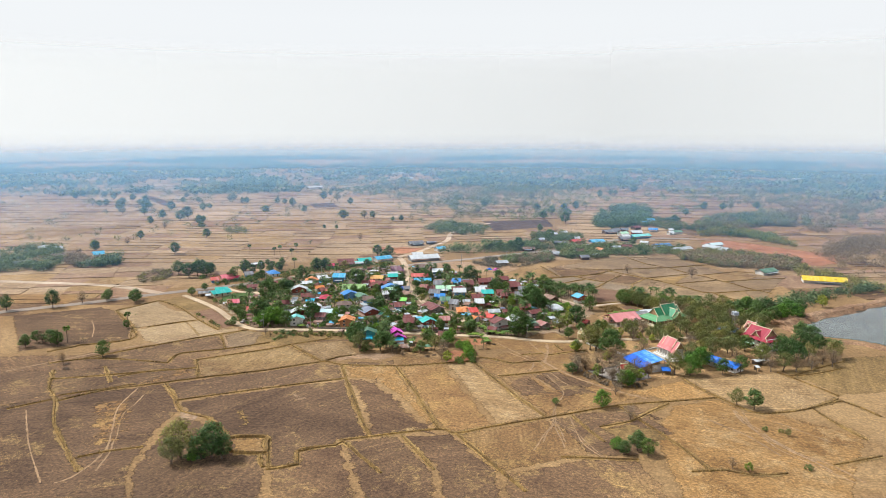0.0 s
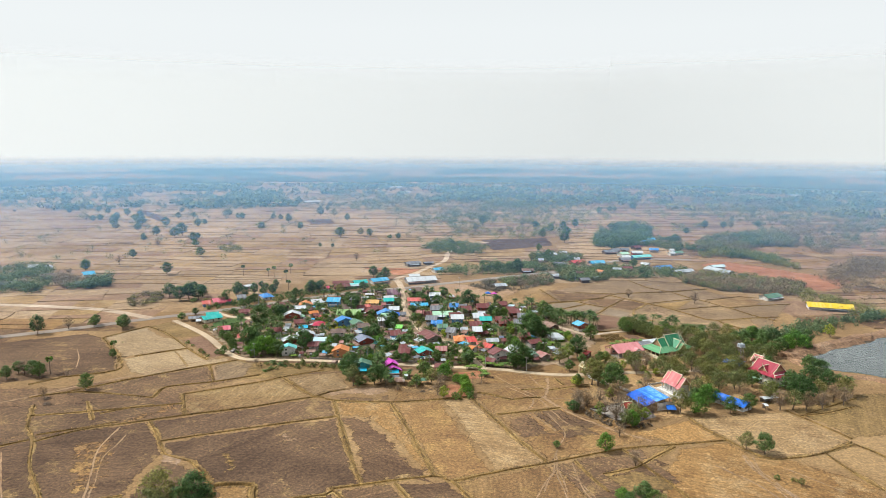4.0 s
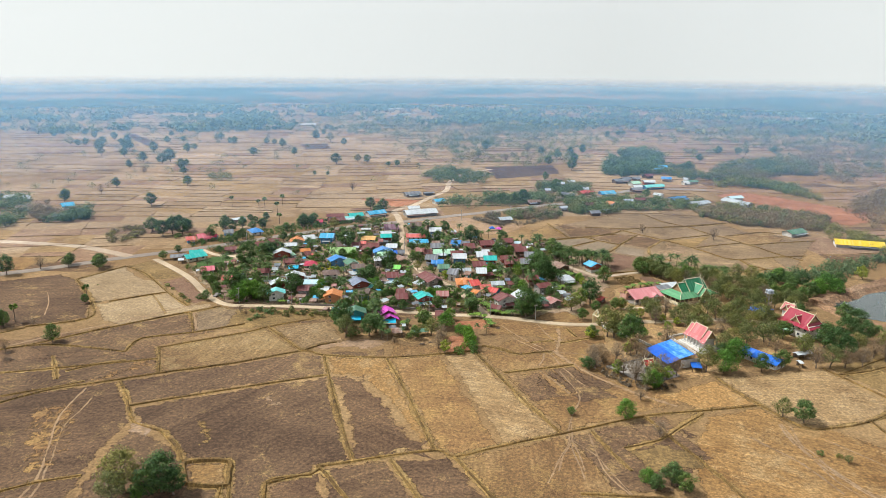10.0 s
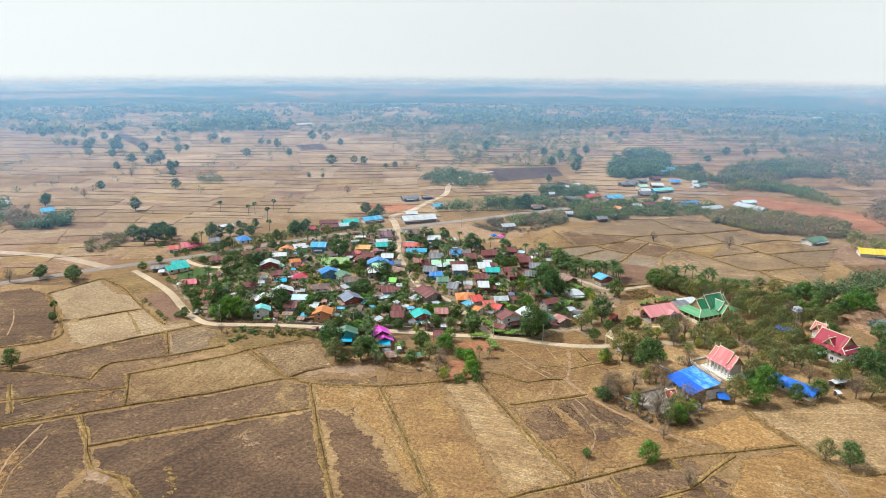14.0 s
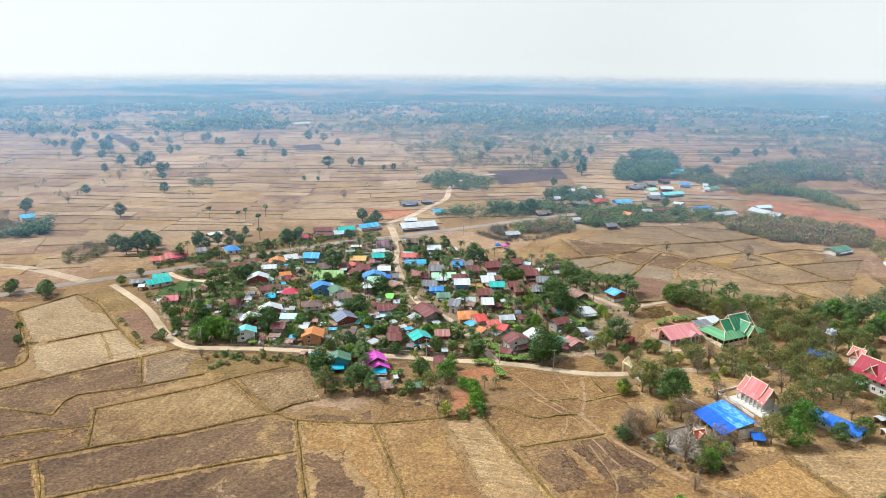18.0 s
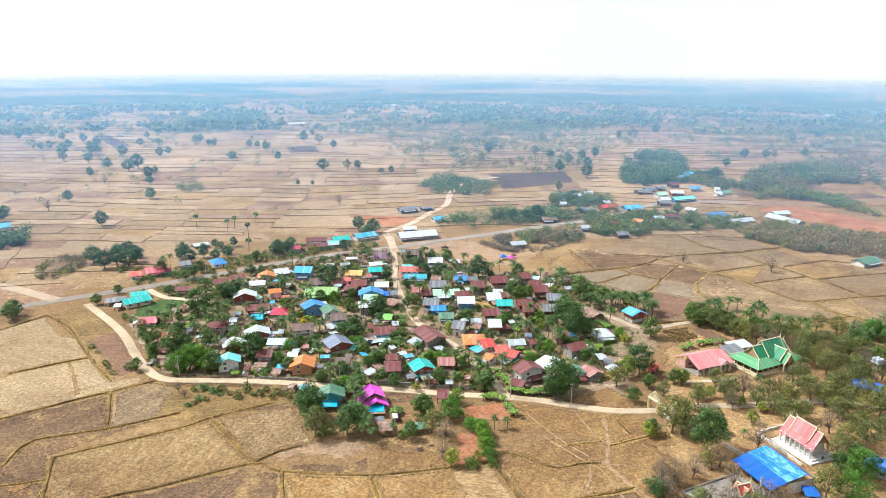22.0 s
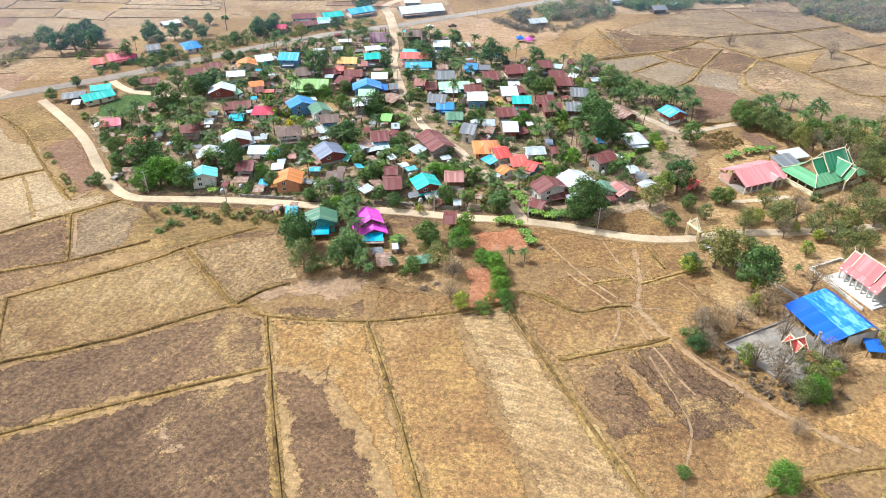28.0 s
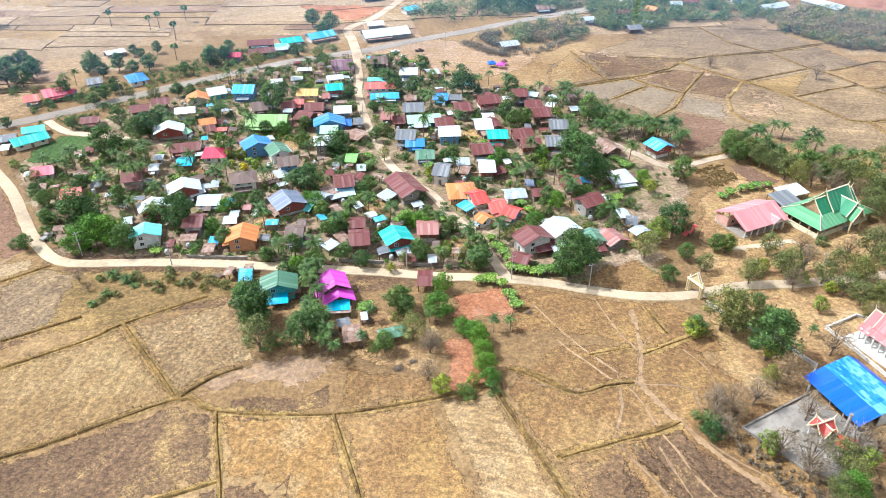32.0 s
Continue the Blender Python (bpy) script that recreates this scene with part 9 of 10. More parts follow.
woods("garden trees round a lone farm", LEAF["wood"], 64, 8, (-277.2, 269.6), (-264.5, 283.3), (-251.5, 303.2), (-223.4, 247.2), (-246.5, 232.4), quads=112, leaf_size=0.52)
woods("leafless orchard by the lone farm", LEAF["brush"], 45, 7, (-292.0, 282.0), (-295.1, 324.8), (-257.6, 270.4), (-252.3, 234.4), quads=112, leaf_size=0.52)
woods("row of dry orchard trees", LEAF["olive"], 46, 6, (-207.2, 471.1), (-186.1, 479.2), (-169.9, 436.1), (-192.1, 434.7), quads=72)
woods("trees on the pond dike", LEAF["wood"], 95, 7, (235.1, 114.4), (288.3, 137.5), (380.1, 181.2), (372.9, 169.0), (279.1, 109.5), quads=112, leaf_size=0.52)
woods("scattered field trees across the plain", LEAF["wood"], 160, 9, (-617.0, 522.7), (-797.3, 1090.5), (22.2, 1311.9), (69.7, 463.5), (-37.5, 374.7), (-365.4, 239.7), quads=72, tight=0.28)
woods("hedgerow trees on the hazy plain", LEAF["wood"], 300, 9, (-626.6, 695.3), (-1016.4, 1255.4), (1163.5, 1513.3), (741.2, 809.5), quads=72, clump=0.012, tight=0.1)
woods("dusty hedgerow trees on the hazy plain", LEAF["olive"], 240, 8, (-626.6, 695.3), (-1016.4, 1255.4), (1163.5, 1513.3), (741.2, 809.5), quads=72, clump=0.014, tight=0.1)
woods("scattered dry trees across the plain", LEAF["olive"], 70, 8, (-617.0, 522.7), (-797.3, 1090.5), (22.2, 1311.9), (69.7, 463.5), (-37.5, 374.7), (-365.4, 239.7), quads=72, tight=0.28)
woods("scattered green trees across the plain", LEAF["wood"], 850, 9, (82.0, 532.4), (119.7, 1322.7), (1485.7, 1342.6), (747.8, 506.9), (425.6, 486.3), (250.1, 583.3), quads=72, tight=0.28)
woods("scattered olive trees across the plain", LEAF["olive"], 620, 9, (-7.5, 458.6), (-74.2, 1301.2), (1485.7, 1342.6), (747.8, 506.9), (425.6, 486.3), (250.1, 583.3), quads=72, tight=0.28)
woods("scattered leafless trees across the plain", LEAF["brush"], 900, 8, (-6.3, 565.4), (22.2, 1311.9), (1485.7, 1342.6), (718.4, 474.2), (454.4, 488.2), (259.8, 627.8), quads=72, tight=0.28)
woods("tree belt along the northern lane", LEAF["dark"], 330, 9, (-181.5, 990.7), (-74.2, 1301.2), (164.2, 1255.7), (95.4, 572.5), (19.0, 567.2), (-39.7, 835.9), quads=72)
woods("wood patches on the plain", LEAF["wood"], 1500, 9, (-896.7, 837.4), (-1092.2, 1188.2), (1423.2, 1399.7), (1132.9, 935.6), (518.9, 963.8), (38.7, 761.3), (-135.4, 948.6), quads=44, leaf_size=0.6, clump=0.008, tight=0.28)
woods("dusty wood patches on the plain", LEAF["olive"], 1100, 9, (-930.7, 875.6), (-1092.2, 1188.2), (1423.2, 1399.7), (1172.0, 979.1), (502.9, 920.8), (37.3, 807.0), (-140.0, 975.6), quads=44, leaf_size=0.6, clump=0.013, tight=0.28)
far_trees("scattered trees of the far plain", LEAF["wood"], 22000, 1250, 2300, 9, 0.0042, 0.02, 3, 12)
far_trees("dusty trees of the far plain", LEAF["olive"], 12000, 1250, 2300, 9, 0.006, 0.1, 4, 12)
far_trees("leafless trees of the far plain", LEAF["brush"], 6000, 1250, 2300, 8, 0.005, 0.2, 6, 14)
far_trees("belts of woodland on the far plain", LEAF["wood"], 42000, 2100, 4900, 12, 0.0017, -0.06, 7, 7)
far_trees("dusty woodland on the far plain", LEAF["olive"], 20000, 2100, 4900, 11, 0.0025, 0.1, 8, 7)
NORTH_GARDENS = [(-116.0, 175.7), (-90.9, 208.2), (-42.0, 255.2), (-13.5, 266.5), (18.3, 260.1), (16.5, 246.9), (-13.6, 231.3), (-52.0, 195.1), (-86.0, 162.8), (-102.3, 151.5)]
EAST_GARDENS = [(130.1, 101.6), (145.7, 139.5), (124.0, 189.0), (129.1, 203.5), (158.0, 159.2), (156.5, 114.4), (138.6, 74.4), (126.8, 64.5)]
woods("woods round the eastern farms", LEAF["wood"], 260, 8, (593.0, 970.4), (862.9, 1138.9), (953.7, 1000.7), (622.5, 536.3), (492.1, 495.2), (459.0, 601.9), quads=84, leaf_size=0.58, clump=0.02, tight=0.28)
woods("dusty woods round the eastern farms", LEAF["olive"], 220, 8, (507.2, 963.2), (935.1, 1264.2), (1025.2, 1100.9), (597.7, 501.6), (482.9, 479.2), (472.2, 602.8), quads=84, leaf_size=0.58, clump=0.017, tight=0.28)
woods("grey brushwood round the eastern farms", LEAF["brush"], 300, 7, (473.9, 695.6), (726.0, 901.1), (838.6, 839.3), (564.4, 454.9), (465.6, 449.2), (426.5, 507.3), quads=84, leaf_size=0.58, clump=0.02, tight=0.28)
woods("woods along the northern lane", LEAF["wood"], 240, 8, (40.1, 846.3), (82.5, 1181.5), (199.9, 1407.5), (336.1, 1244.7), (272.7, 943.5), (164.3, 856.2), (99.9, 711.5), (56.4, 641.6), quads=84, leaf_size=0.58, clump=0.02)
woods("scrub round the ploughed field", LEAF["olive"], 110, 7, (56.4, 641.6), (101.8, 770.4), (276.2, 865.2), (284.6, 784.2), (194.6, 651.2), (89.0, 577.5), quads=84, leaf_size=0.58, clump=0.03)
woods("muted green trees on a wooded rise", LEAF["wood"], 209, 9.5, (251.3, 613.2), (292.1, 717.6), (329.1, 735.1), (340.8, 672.9), (305.0, 554.1), (284.4, 511.7), (262.4, 498.7), (240.2, 480.7), (228.4, 497.1), quads=112, leaf_size=0.52, clump=0.02)
woods("fresh green trees on a wooded rise", LEAF["mid"], 114, 9.5, (251.3, 613.2), (292.1, 717.6), (329.1, 735.1), (340.8, 672.9), (305.0, 554.1), (284.4, 511.7), (262.4, 498.7), (240.2, 480.7), (228.4, 497.1), quads=112, leaf_size=0.52, clump=0.02)
woods("grey leafless trees on a wooded rise", LEAF["brush"], 76, 9.5, (251.3, 613.2), (292.1, 717.6), (329.1, 735.1), (340.8, 672.9), (305.0, 554.1), (284.4, 511.7), (262.4, 498.7), (240.2, 480.7), (228.4, 497.1), quads=112, leaf_size=0.52, clump=0.02)
woods("dark green trees on a wooded rise", LEAF["dark"], 76, 9.5, (251.3, 613.2), (292.1, 717.6), (329.1, 735.1), (340.8, 672.9), (305.0, 554.1), (284.4, 511.7), (262.4, 498.7), (240.2, 480.7), (228.4, 497.1), quads=112, leaf_size=0.52, clump=0.02)
woods("muted green trees on the scrubby eastern rise", LEAF["wood"], 209, 8.5, (330.7, 474.2), (377.6, 568.1), (415.2, 606.5), (462.4, 636.7), (498.9, 651.2), (507.0, 589.1), (462.0, 508.6), (435.4, 519.2), (389.4, 469.0), (371.5, 419.5), (353.7, 434.9), (328.6, 424.4), quads=112, leaf_size=0.52, clump=0.02)
woods("dusty olive trees on the scrubby eastern rise", LEAF["olive"], 228, 8.5, (330.7, 474.2), (377.6, 568.1), (415.2, 606.5), (462.4, 636.7), (498.9, 651.2), (507.0, 589.1), (462.0, 508.6), (435.4, 519.2), (389.4, 469.0), (371.5, 419.5), (353.7, 434.9), (328.6, 424.4), quads=112, leaf_size=0.52, clump=0.02)
woods("grey leafless trees on the scrubby eastern rise", LEAF["brush"], 190, 8.5, (330.7, 474.2), (377.6, 568.1), (415.2, 606.5), (462.4, 636.7), (498.9, 651.2), (507.0, 589.1), (462.0, 508.6), (435.4, 519.2), (389.4, 469.0), (371.5, 419.5), (353.7, 434.9), (328.6, 424.4), quads=112, leaf_size=0.52, clump=0.02)
woods("dark green trees on the scrubby eastern rise", LEAF["dark"], 95, 8.5, (330.7, 474.2), (377.6, 568.1), (415.2, 606.5), (462.4, 636.7), (498.9, 651.2), (507.0, 589.1), (462.0, 508.6), (435.4, 519.2), (389.4, 469.0), (371.5, 419.5), (353.7, 434.9), (328.6, 424.4), quads=112, leaf_size=0.52, clump=0.02)
woods("muted green trees in the northern hamlet", LEAF["wood"], 95, 6.5, (147.0, 432.4), (178.3, 453.7), (202.7, 435.0), (194.2, 369.7), (183.2, 345.0), (153.6, 335.0), (133.8, 330.7), quads=112, leaf_size=0.52, clump=0.02)
woods("dusty olive trees in the northern hamlet", LEAF["olive"], 76, 6.5, (147.0, 432.4), (178.3, 453.7), (202.7, 435.0), (194.2, 369.7), (183.2, 345.0), (153.6, 335.0), (133.8, 330.7), quads=112, leaf_size=0.52, clump=0.02)
woods("dark green trees in the northern hamlet", LEAF["dark"], 38, 6.5, (147.0, 432.4), (178.3, 453.7), (202.7, 435.0), (194.2, 369.7), (183.2, 345.0), (153.6, 335.0), (133.8, 330.7), quads=112, leaf_size=0.52, clump=0.02)
woods("muted green trees along the hamlet street", LEAF["wood"], 190, 6.5, (164.1, 332.0), (202.7, 356.8), (227.7, 365.4), (258.0, 353.7), (288.7, 349.6), (272.3, 309.1), (242.1, 307.9), (209.5, 302.0), (191.3, 290.9), (168.6, 290.0), (160.4, 299.9), quads=112, leaf_size=0.52, clump=0.02)
woods("dusty olive trees along the hamlet street", LEAF["olive"], 114, 6.5, (164.1, 332.0), (202.7, 356.8), (227.7, 365.4), (258.0, 353.7), (288.7, 349.6), (272.3, 309.1), (242.1, 307.9), (209.5, 302.0), (191.3, 290.9), (168.6, 290.0), (160.4, 299.9), quads=112, leaf_size=0.52, clump=0.02)
woods("fresh green trees along the hamlet street", LEAF["mid"], 57, 6.5, (164.1, 332.0), (202.7, 356.8), (227.7, 365.4), (258.0, 353.7), (288.7, 349.6), (272.3, 309.1), (242.1, 307.9), (209.5, 302.0), (191.3, 290.9), (168.6, 290.0), (160.4, 299.9), quads=112, leaf_size=0.52, clump=0.02)
woods("dark green trees along the hamlet street", LEAF["dark"], 38, 6.5, (164.1, 332.0), (202.7, 356.8), (227.7, 365.4), (258.0, 353.7), (288.7, 349.6), (272.3, 309.1), (242.1, 307.9), (209.5, 302.0), (191.3, 290.9), (168.6, 290.0), (160.4, 299.9), quads=112, leaf_size=0.52, clump=0.02)
woods("grey leafless scrub beside the hamlet road", LEAF["brush"], 60, 5.5, (120.1, 302.8), (153.9, 320.0), (151.5, 278.0), (144.3, 268.3), (113.7, 267.1), quads=112, leaf_size=0.52, clump=0.02)
woods("dusty olive scrub beside the hamlet road", LEAF["wood"], 50, 5.5, (120.1, 302.8), (153.9, 320.0), (151.5, 278.0), (144.3, 268.3), (113.7, 267.1), quads=112, leaf_size=0.52, clump=0.02)
woods("grey scrub along a field edge", LEAF["brush"], 75, 3.6, (78.9, 264.5), (90.3, 248.7), (105.2, 242.5), (116.7, 246.2), (136.0, 262.0), (138.0, 271.0), (119.0, 254.0), (105.2, 248.5), (93.0, 254.0), (84.0, 268.0), quads=112, leaf_size=0.52, clump=0.02, tight=-0.5)
woods("grey leafless scrub round the farm sheds", LEAF["brush"], 40, 5.0, (89.0, 275.5), (121.1, 301.3), (119.1, 267.3), (98.7, 258.7), quads=112, leaf_size=0.52, clump=0.02)
woods("dusty olive scrub round the farm sheds", LEAF["wood"], 26, 6.0, (89.0, 275.5), (121.1, 301.3), (119.1, 267.3), (98.7, 258.7), quads=112, leaf_size=0.52, clump=0.02)
woods("grey leafless wood on the field edge", LEAF["brush"], 627, 5.8, (268.8, 304.4), (298.6, 337.8), (319.4, 335.3), (337.9, 319.7), (353.1, 302.0), (368.2, 282.7), (341.1, 239.4), (289.0, 252.6), (277.9, 273.7), (266.3, 282.7), quads=112, leaf_size=0.52, clump=0.02)
woods("dusty olive wood on the field edge", LEAF["olive"], 180, 5.8, (268.8, 304.4), (298.6, 337.8), (319.4, 335.3), (337.9, 319.7), (353.1, 302.0), (368.2, 282.7), (341.1, 239.4), (289.0, 252.6), (277.9, 273.7), (266.3, 282.7), quads=112, leaf_size=0.52, clump=0.02)
woods("muted green wood on the field edge", LEAF["wood"], 76, 5.8, (268.8, 304.4), (298.6, 337.8), (319.4, 335.3), (337.9, 319.7), (353.1, 302.0), (368.2, 282.7), (341.1, 239.4), (289.0, 252.6), (277.9, 273.7), (266.3, 282.7), quads=112, leaf_size=0.52, clump=0.02)
woods("muted green trees between the hamlet houses", LEAF["wood"], 95, 6.5, (295.9, 581.6), (346.4, 573.5), (338.5, 493.9), (312.1, 465.3), (297.1, 512.3), (277.8, 511.3), quads=112, leaf_size=0.52, clump=0.02)
woods("dusty olive trees between the hamlet houses", LEAF["olive"], 76, 6.5, (295.9, 581.6), (346.4, 573.5), (338.5, 493.9), (312.1, 465.3), (297.1, 512.3), (277.8, 511.3), quads=112, leaf_size=0.52, clump=0.02)
woods("dark green trees between the hamlet houses", LEAF["dark"], 30, 6.5, (295.9, 581.6), (346.4, 573.5), (338.5, 493.9), (312.1, 465.3), (297.1, 512.3), (277.8, 511.3), quads=112, leaf_size=0.52, clump=0.02)
woods("muted green trees across the sports ground", LEAF["wood"], 95, 6.5, (384.2, 468.8), (408.4, 457.1), (409.0, 399.5), (399.8, 359.9), (379.9, 402.4), (371.0, 431.0), quads=112, leaf_size=0.52, clump=0.02)
woods("dusty olive trees across the sports ground", LEAF["olive"], 76, 6.5, (384.2, 468.8), (408.4, 457.1), (409.0, 399.5), (399.8, 359.9), (379.9, 402.4), (371.0, 431.0), quads=112, leaf_size=0.52, clump=0.02)


# ---- the temple by the pond ----
TILE_GREEN = sheet_metal("green_glazed_roof_tiles", (0.03, 0.21, 0.10), 0.0, 0.4, 0.12)
TILE_LIGHT = sheet_metal("light_green_roof_tiles", (0.10, 0.30, 0.14), 0.0, 0.45, 0.15)
TILE_PINK = sheet_metal("coral_pink_roof_tiles", (0.52, 0.15, 0.155), 0.0, 0.5, 0.15)
SALA_PINK = sheet_metal("pale_pink_roof_sheets", (0.60, 0.23, 0.24), 0.0, 0.5, 0.2)
TILE_RED = sheet_metal("crimson_roof_tiles", (0.30, 0.025, 0.05), 0.0, 0.45, 0.1)
EDGE = wallpaint("cream_roof_edging", (0.66, 0.60, 0.42), 0.2)
PEDIMENT = wallpaint("carved_gilt_pediment", (0.42, 0.27, 0.15), 0.5)


def patched_sheets():
    """Blue roof with sun-bleached sheets laid in rows."""
    m, n, l, b = material("patched_blue_sheets", 0.4)
    v = coords(n, l, "Object", (0.9, 1.7, 0.001))
    fl = n.new("ShaderNodeVectorMath")
    fl.operation = 'FLOOR'
    l.new(v, fl.inputs[0])
    w = n.new("ShaderNodeTexWhiteNoise")
    l.new(fl.outputs[0], w.inputs["Vector"])
    big = noise_tex(n, l, coords(n, l, "Object", (0.07, 0.5, 0.1)), 1.0, 5, 0.6)
    fine = noise_tex(n, l, coords(n, l, "Object", (0.15, 2.6, 0.1)), 1.0, 4, 0.7)
    mixv = maths(n, l, 'ADD', maths(n, l, 'MULTIPLY', w.outputs["Value"], 0.16), maths(n, l, 'ADD', maths(n, l, 'MULTIPLY', big, 0.62), maths(n, l, 'MULTIPLY', fine, 0.3)))
    l.new(ramp(n, l, mixv, [(0.44, (0.014, 0.125, 0.56)), (0.55, (0.035, 0.20, 0.64)), (0.66, (0.16, 0.38, 0.68))]), b.inputs["Base Color"])
    return m


PATCHED = patched_sheets()
DEEP_BLUE = sheet_metal("deep_blue_sheets", (0.012, 0.105, 0.56), 0.0, 0.45, 0.03)


def gable_roof(parent, x0, x1, half, z0, z1, tiles, turn=0, ox=0.0, oy=0.0, trim=True, ends=(True, True), thick=0.18):
    """A steep tiled gable between x0 and x1 with cream edging, finials and pediments; turn swings it about the hall's middle."""
    m = pose(ox, oy, 0, 0, 0, turn)
    for s in (-1, 1):
        q = [(x0, s * half, z0), (x1, s * half, z0), (x1, 0, z1), (x0, 0, z1)]
        o = part("roof_slope", mesh_of("roof_slope", *slab(q if s < 0 else q[::-1], thick), tiles), parent)
        o.matrix_local = m
    o = part("ridge_cap", mesh_of("ridge_cap", *box(x0, -0.16, z1 - 0.12, x1, 0.16, z1 + 0.16), EDGE), parent)
    o.matrix_local = m
    for k, x in enumerate((x0, x1)):
        if not ends[k]:
            continue
        d = 0.55 if x == x0 else -0.55
        tri = [(x + d, -half + 0.3, z0), (x + d, half - 0.3, z0), (x + d, 0, z1 - 0.3), (x + d * 1.5, -half + 0.3, z0), (x + d * 1.5, half - 0.3, z0), (x + d * 1.5, 0, z1 - 0.3)]
        o = part("pediment", mesh_of("pediment", tri, [(0, 1, 2), (5, 4, 3), (0, 3, 4, 1), (1, 4, 5, 2), (2, 5, 3, 0)], PEDIMENT), parent)
        o.matrix_local = m
        if trim:
            for s in (-1, 1):
                o = part("bargeboard", mesh_of("bargeboard", *tube([(x, s * (half + 0.15), z0 - 0.05), (x, s * half * 0.45, z0 + (z1 - z0) * 0.52), (x, 0, z1 + 0.25)], [0.2, 0.18, 0.16], 4), EDGE), parent)
                o.matrix_local = m
            o = part("finial", mesh_of("finial", *tube([(x, 0, z1 + 0.1), (x - d * 0.6, 0, z1 + 0.8), (x - d * 0.9, 0, z1 + 1.5)], [0.16, 0.1, 0.03], 5), EDGE), parent)
            o.matrix_local = m


def skirt_roof(parent, ax, ay, z0, bx, by, z1, tiles, thick=0.16):
    """Four sloping sides from an outer eave ax by ay up to an inner rectangle bx by by."""
    o = [(-ax, -ay, z0), (ax, -ay, z0), (ax, ay, z0), (-ax, ay, z0)]
    i = [(-bx, -by, z1), (bx, -by, z1), (bx, by, z1), (-bx, by, z1)]
    for k in range(4):
        j = (k + 1) % 4
        part("roof_skirt", mesh_of("roof_skirt", *slab([o[k], o[j], i[j], i[k]], thick), tiles), parent)
        part("hip_edging", mesh_of("hip_edging", *tube([(o[k][0] * 1.02, o[k][1] * 1.02, o[k][2] + 0.25), i[k]], [0.18, 0.16], 4), EDGE), parent)


def columns(parent, xs, ys, z0, z1, r, mat, name="column"):
    me = mesh_of(name, *join(box(-r * 1.5, -r * 1.5, 0, r * 1.5, r * 1.5, 0.35), box(-r, -r, 0.35, r, r, z1 - z0 - 0.3), box(-r * 1.4, -r * 1.4, z1 - z0 - 0.3, r * 1.4, r * 1.4, z1 - z0)), mat)
    for x, y in itertools_product(xs, ys):
        part(name, me, parent).location = (x, y, z0)


def itertools_product(xs, ys):
    return [(x, y) for x in xs for y in ys]


def steps(parent, x, y, n, width, rise, run, mat, turn=0):
    """A flight of steps climbing towards local +y, its top at y."""
    for k in range(n):
        o = part("step", mesh_of("step", *box(-width / 2, -(n - k) * run, 0, width / 2, -(n - k - 1) * run, (k + 1) * rise), mat), parent)
        o.matrix_local = pose(x, y, 0, 0, 0, turn)


hall = base("temple_hall", pose(191.6, 77.6, 0, 0, 0, 27), "green-roofed temple hall with stacked gables and cream edging", "temple hall")
part("platform", mesh_of("platform", *join(box(-12.6, -7.2, 0, 12.6, 7.2, 0.7, 0.1)), EDGE), hall)
skirt_roof(hall, 13.2, 8.0, 3.7, 8.8, 3.9, 6.0, TILE_LIGHT)
for ends in ((-8.5, -2.6, 9.9), (6.2, 9.4, 9.9)):
    gable_roof(hall, ends[0], ends[1], 4.3, 5.6, ends[2], TILE_GREEN, ends=(ends[0] < 0, ends[0] > 0))
gable_roof(hall, -3.6, 7.2, 4.5, 6.1, 11.4, TILE_GREEN)
gable_roof(hall, 0.0, 7.0, 3.4, 5.3, 9.4, TILE_GREEN, -90, 2.4, -0.6, ends=(False, True))
gable_roof(hall, 5.0, 9.2, 3.0, 4.4, 8.2, TILE_LIGHT, -90, 2.4, -0.6, ends=(False, True))
columns(hall, [-12 + 3 * k for k in range(9)], (-6.8, 6.8), 0.7, 3.6, 0.2, GILT)
columns(hall, (-12, 12), (-3.4, 0, 3.4), 0.7, 3.6, 0.2, GILT)
columns(hall, (-0.2, 5.0), (-9.3,), 0.0, 4.3, 0.22, GILT)
part("inner_wall", mesh_of("inner_wall", *box(-10.6, -5.2, 0.7, 10.6, 5.6, 4.6), WALLS["wood"]), hall)
for b in ((-12.3, -7.0, -0.4, -6.75), (5.2, -7.0, 12.3, -6.75), (-12.3, -6.74, -12.05, 7.0), (12.05, -6.74, 12.3, 7.0)):
    part("parapet", mesh_of("parapet", *box(b[0], b[1], 0.7, b[2], b[3], 1.5), EDGE), hall)
steps(hall, 2.4, -7.2, 4, 4.5, 0.17, 0.3, SLAB)

sala = base("assembly_hall", pose(165.9, 75.4, 0, 0, 0, 24), "long low assembly hall with pink sheet roof and open arcade", "hall")
part("plinth", mesh_of("plinth", *box(-9, -6.2, 0, 9, 6.0, 0.35), SLAB), sala)
roof_parts(sala, 18.6, 14.4, 3.3, 24, SALA_PINK)
gx = [(2.0, -7.6, 3.15), (7.0, -7.6, 3.15), (4.5, -7.6, 4.9), (4.5, -2.2, 4.9)]
part("porch_slope", mesh_of("porch_slope", *slab([gx[0], gx[2], gx[3], (2.0, -5.6, 3.8)][::-1], 0.1), SALA_PINK), sala)
part("porch_slope", mesh_of("porch_slope", *slab([gx[2], gx[1], (7.0, -5.6, 3.8), gx[3]][::-1], 0.1), SALA_PINK), sala)
part("porch_gable", mesh_of("porch_gable", *slab([(2.3, -7.3, 3.2), (6.7, -7.3, 3.2), (4.6, -7.3, 4.7), (4.4, -7.3, 4.7)], 0.1), WALLS["white"]), sala)
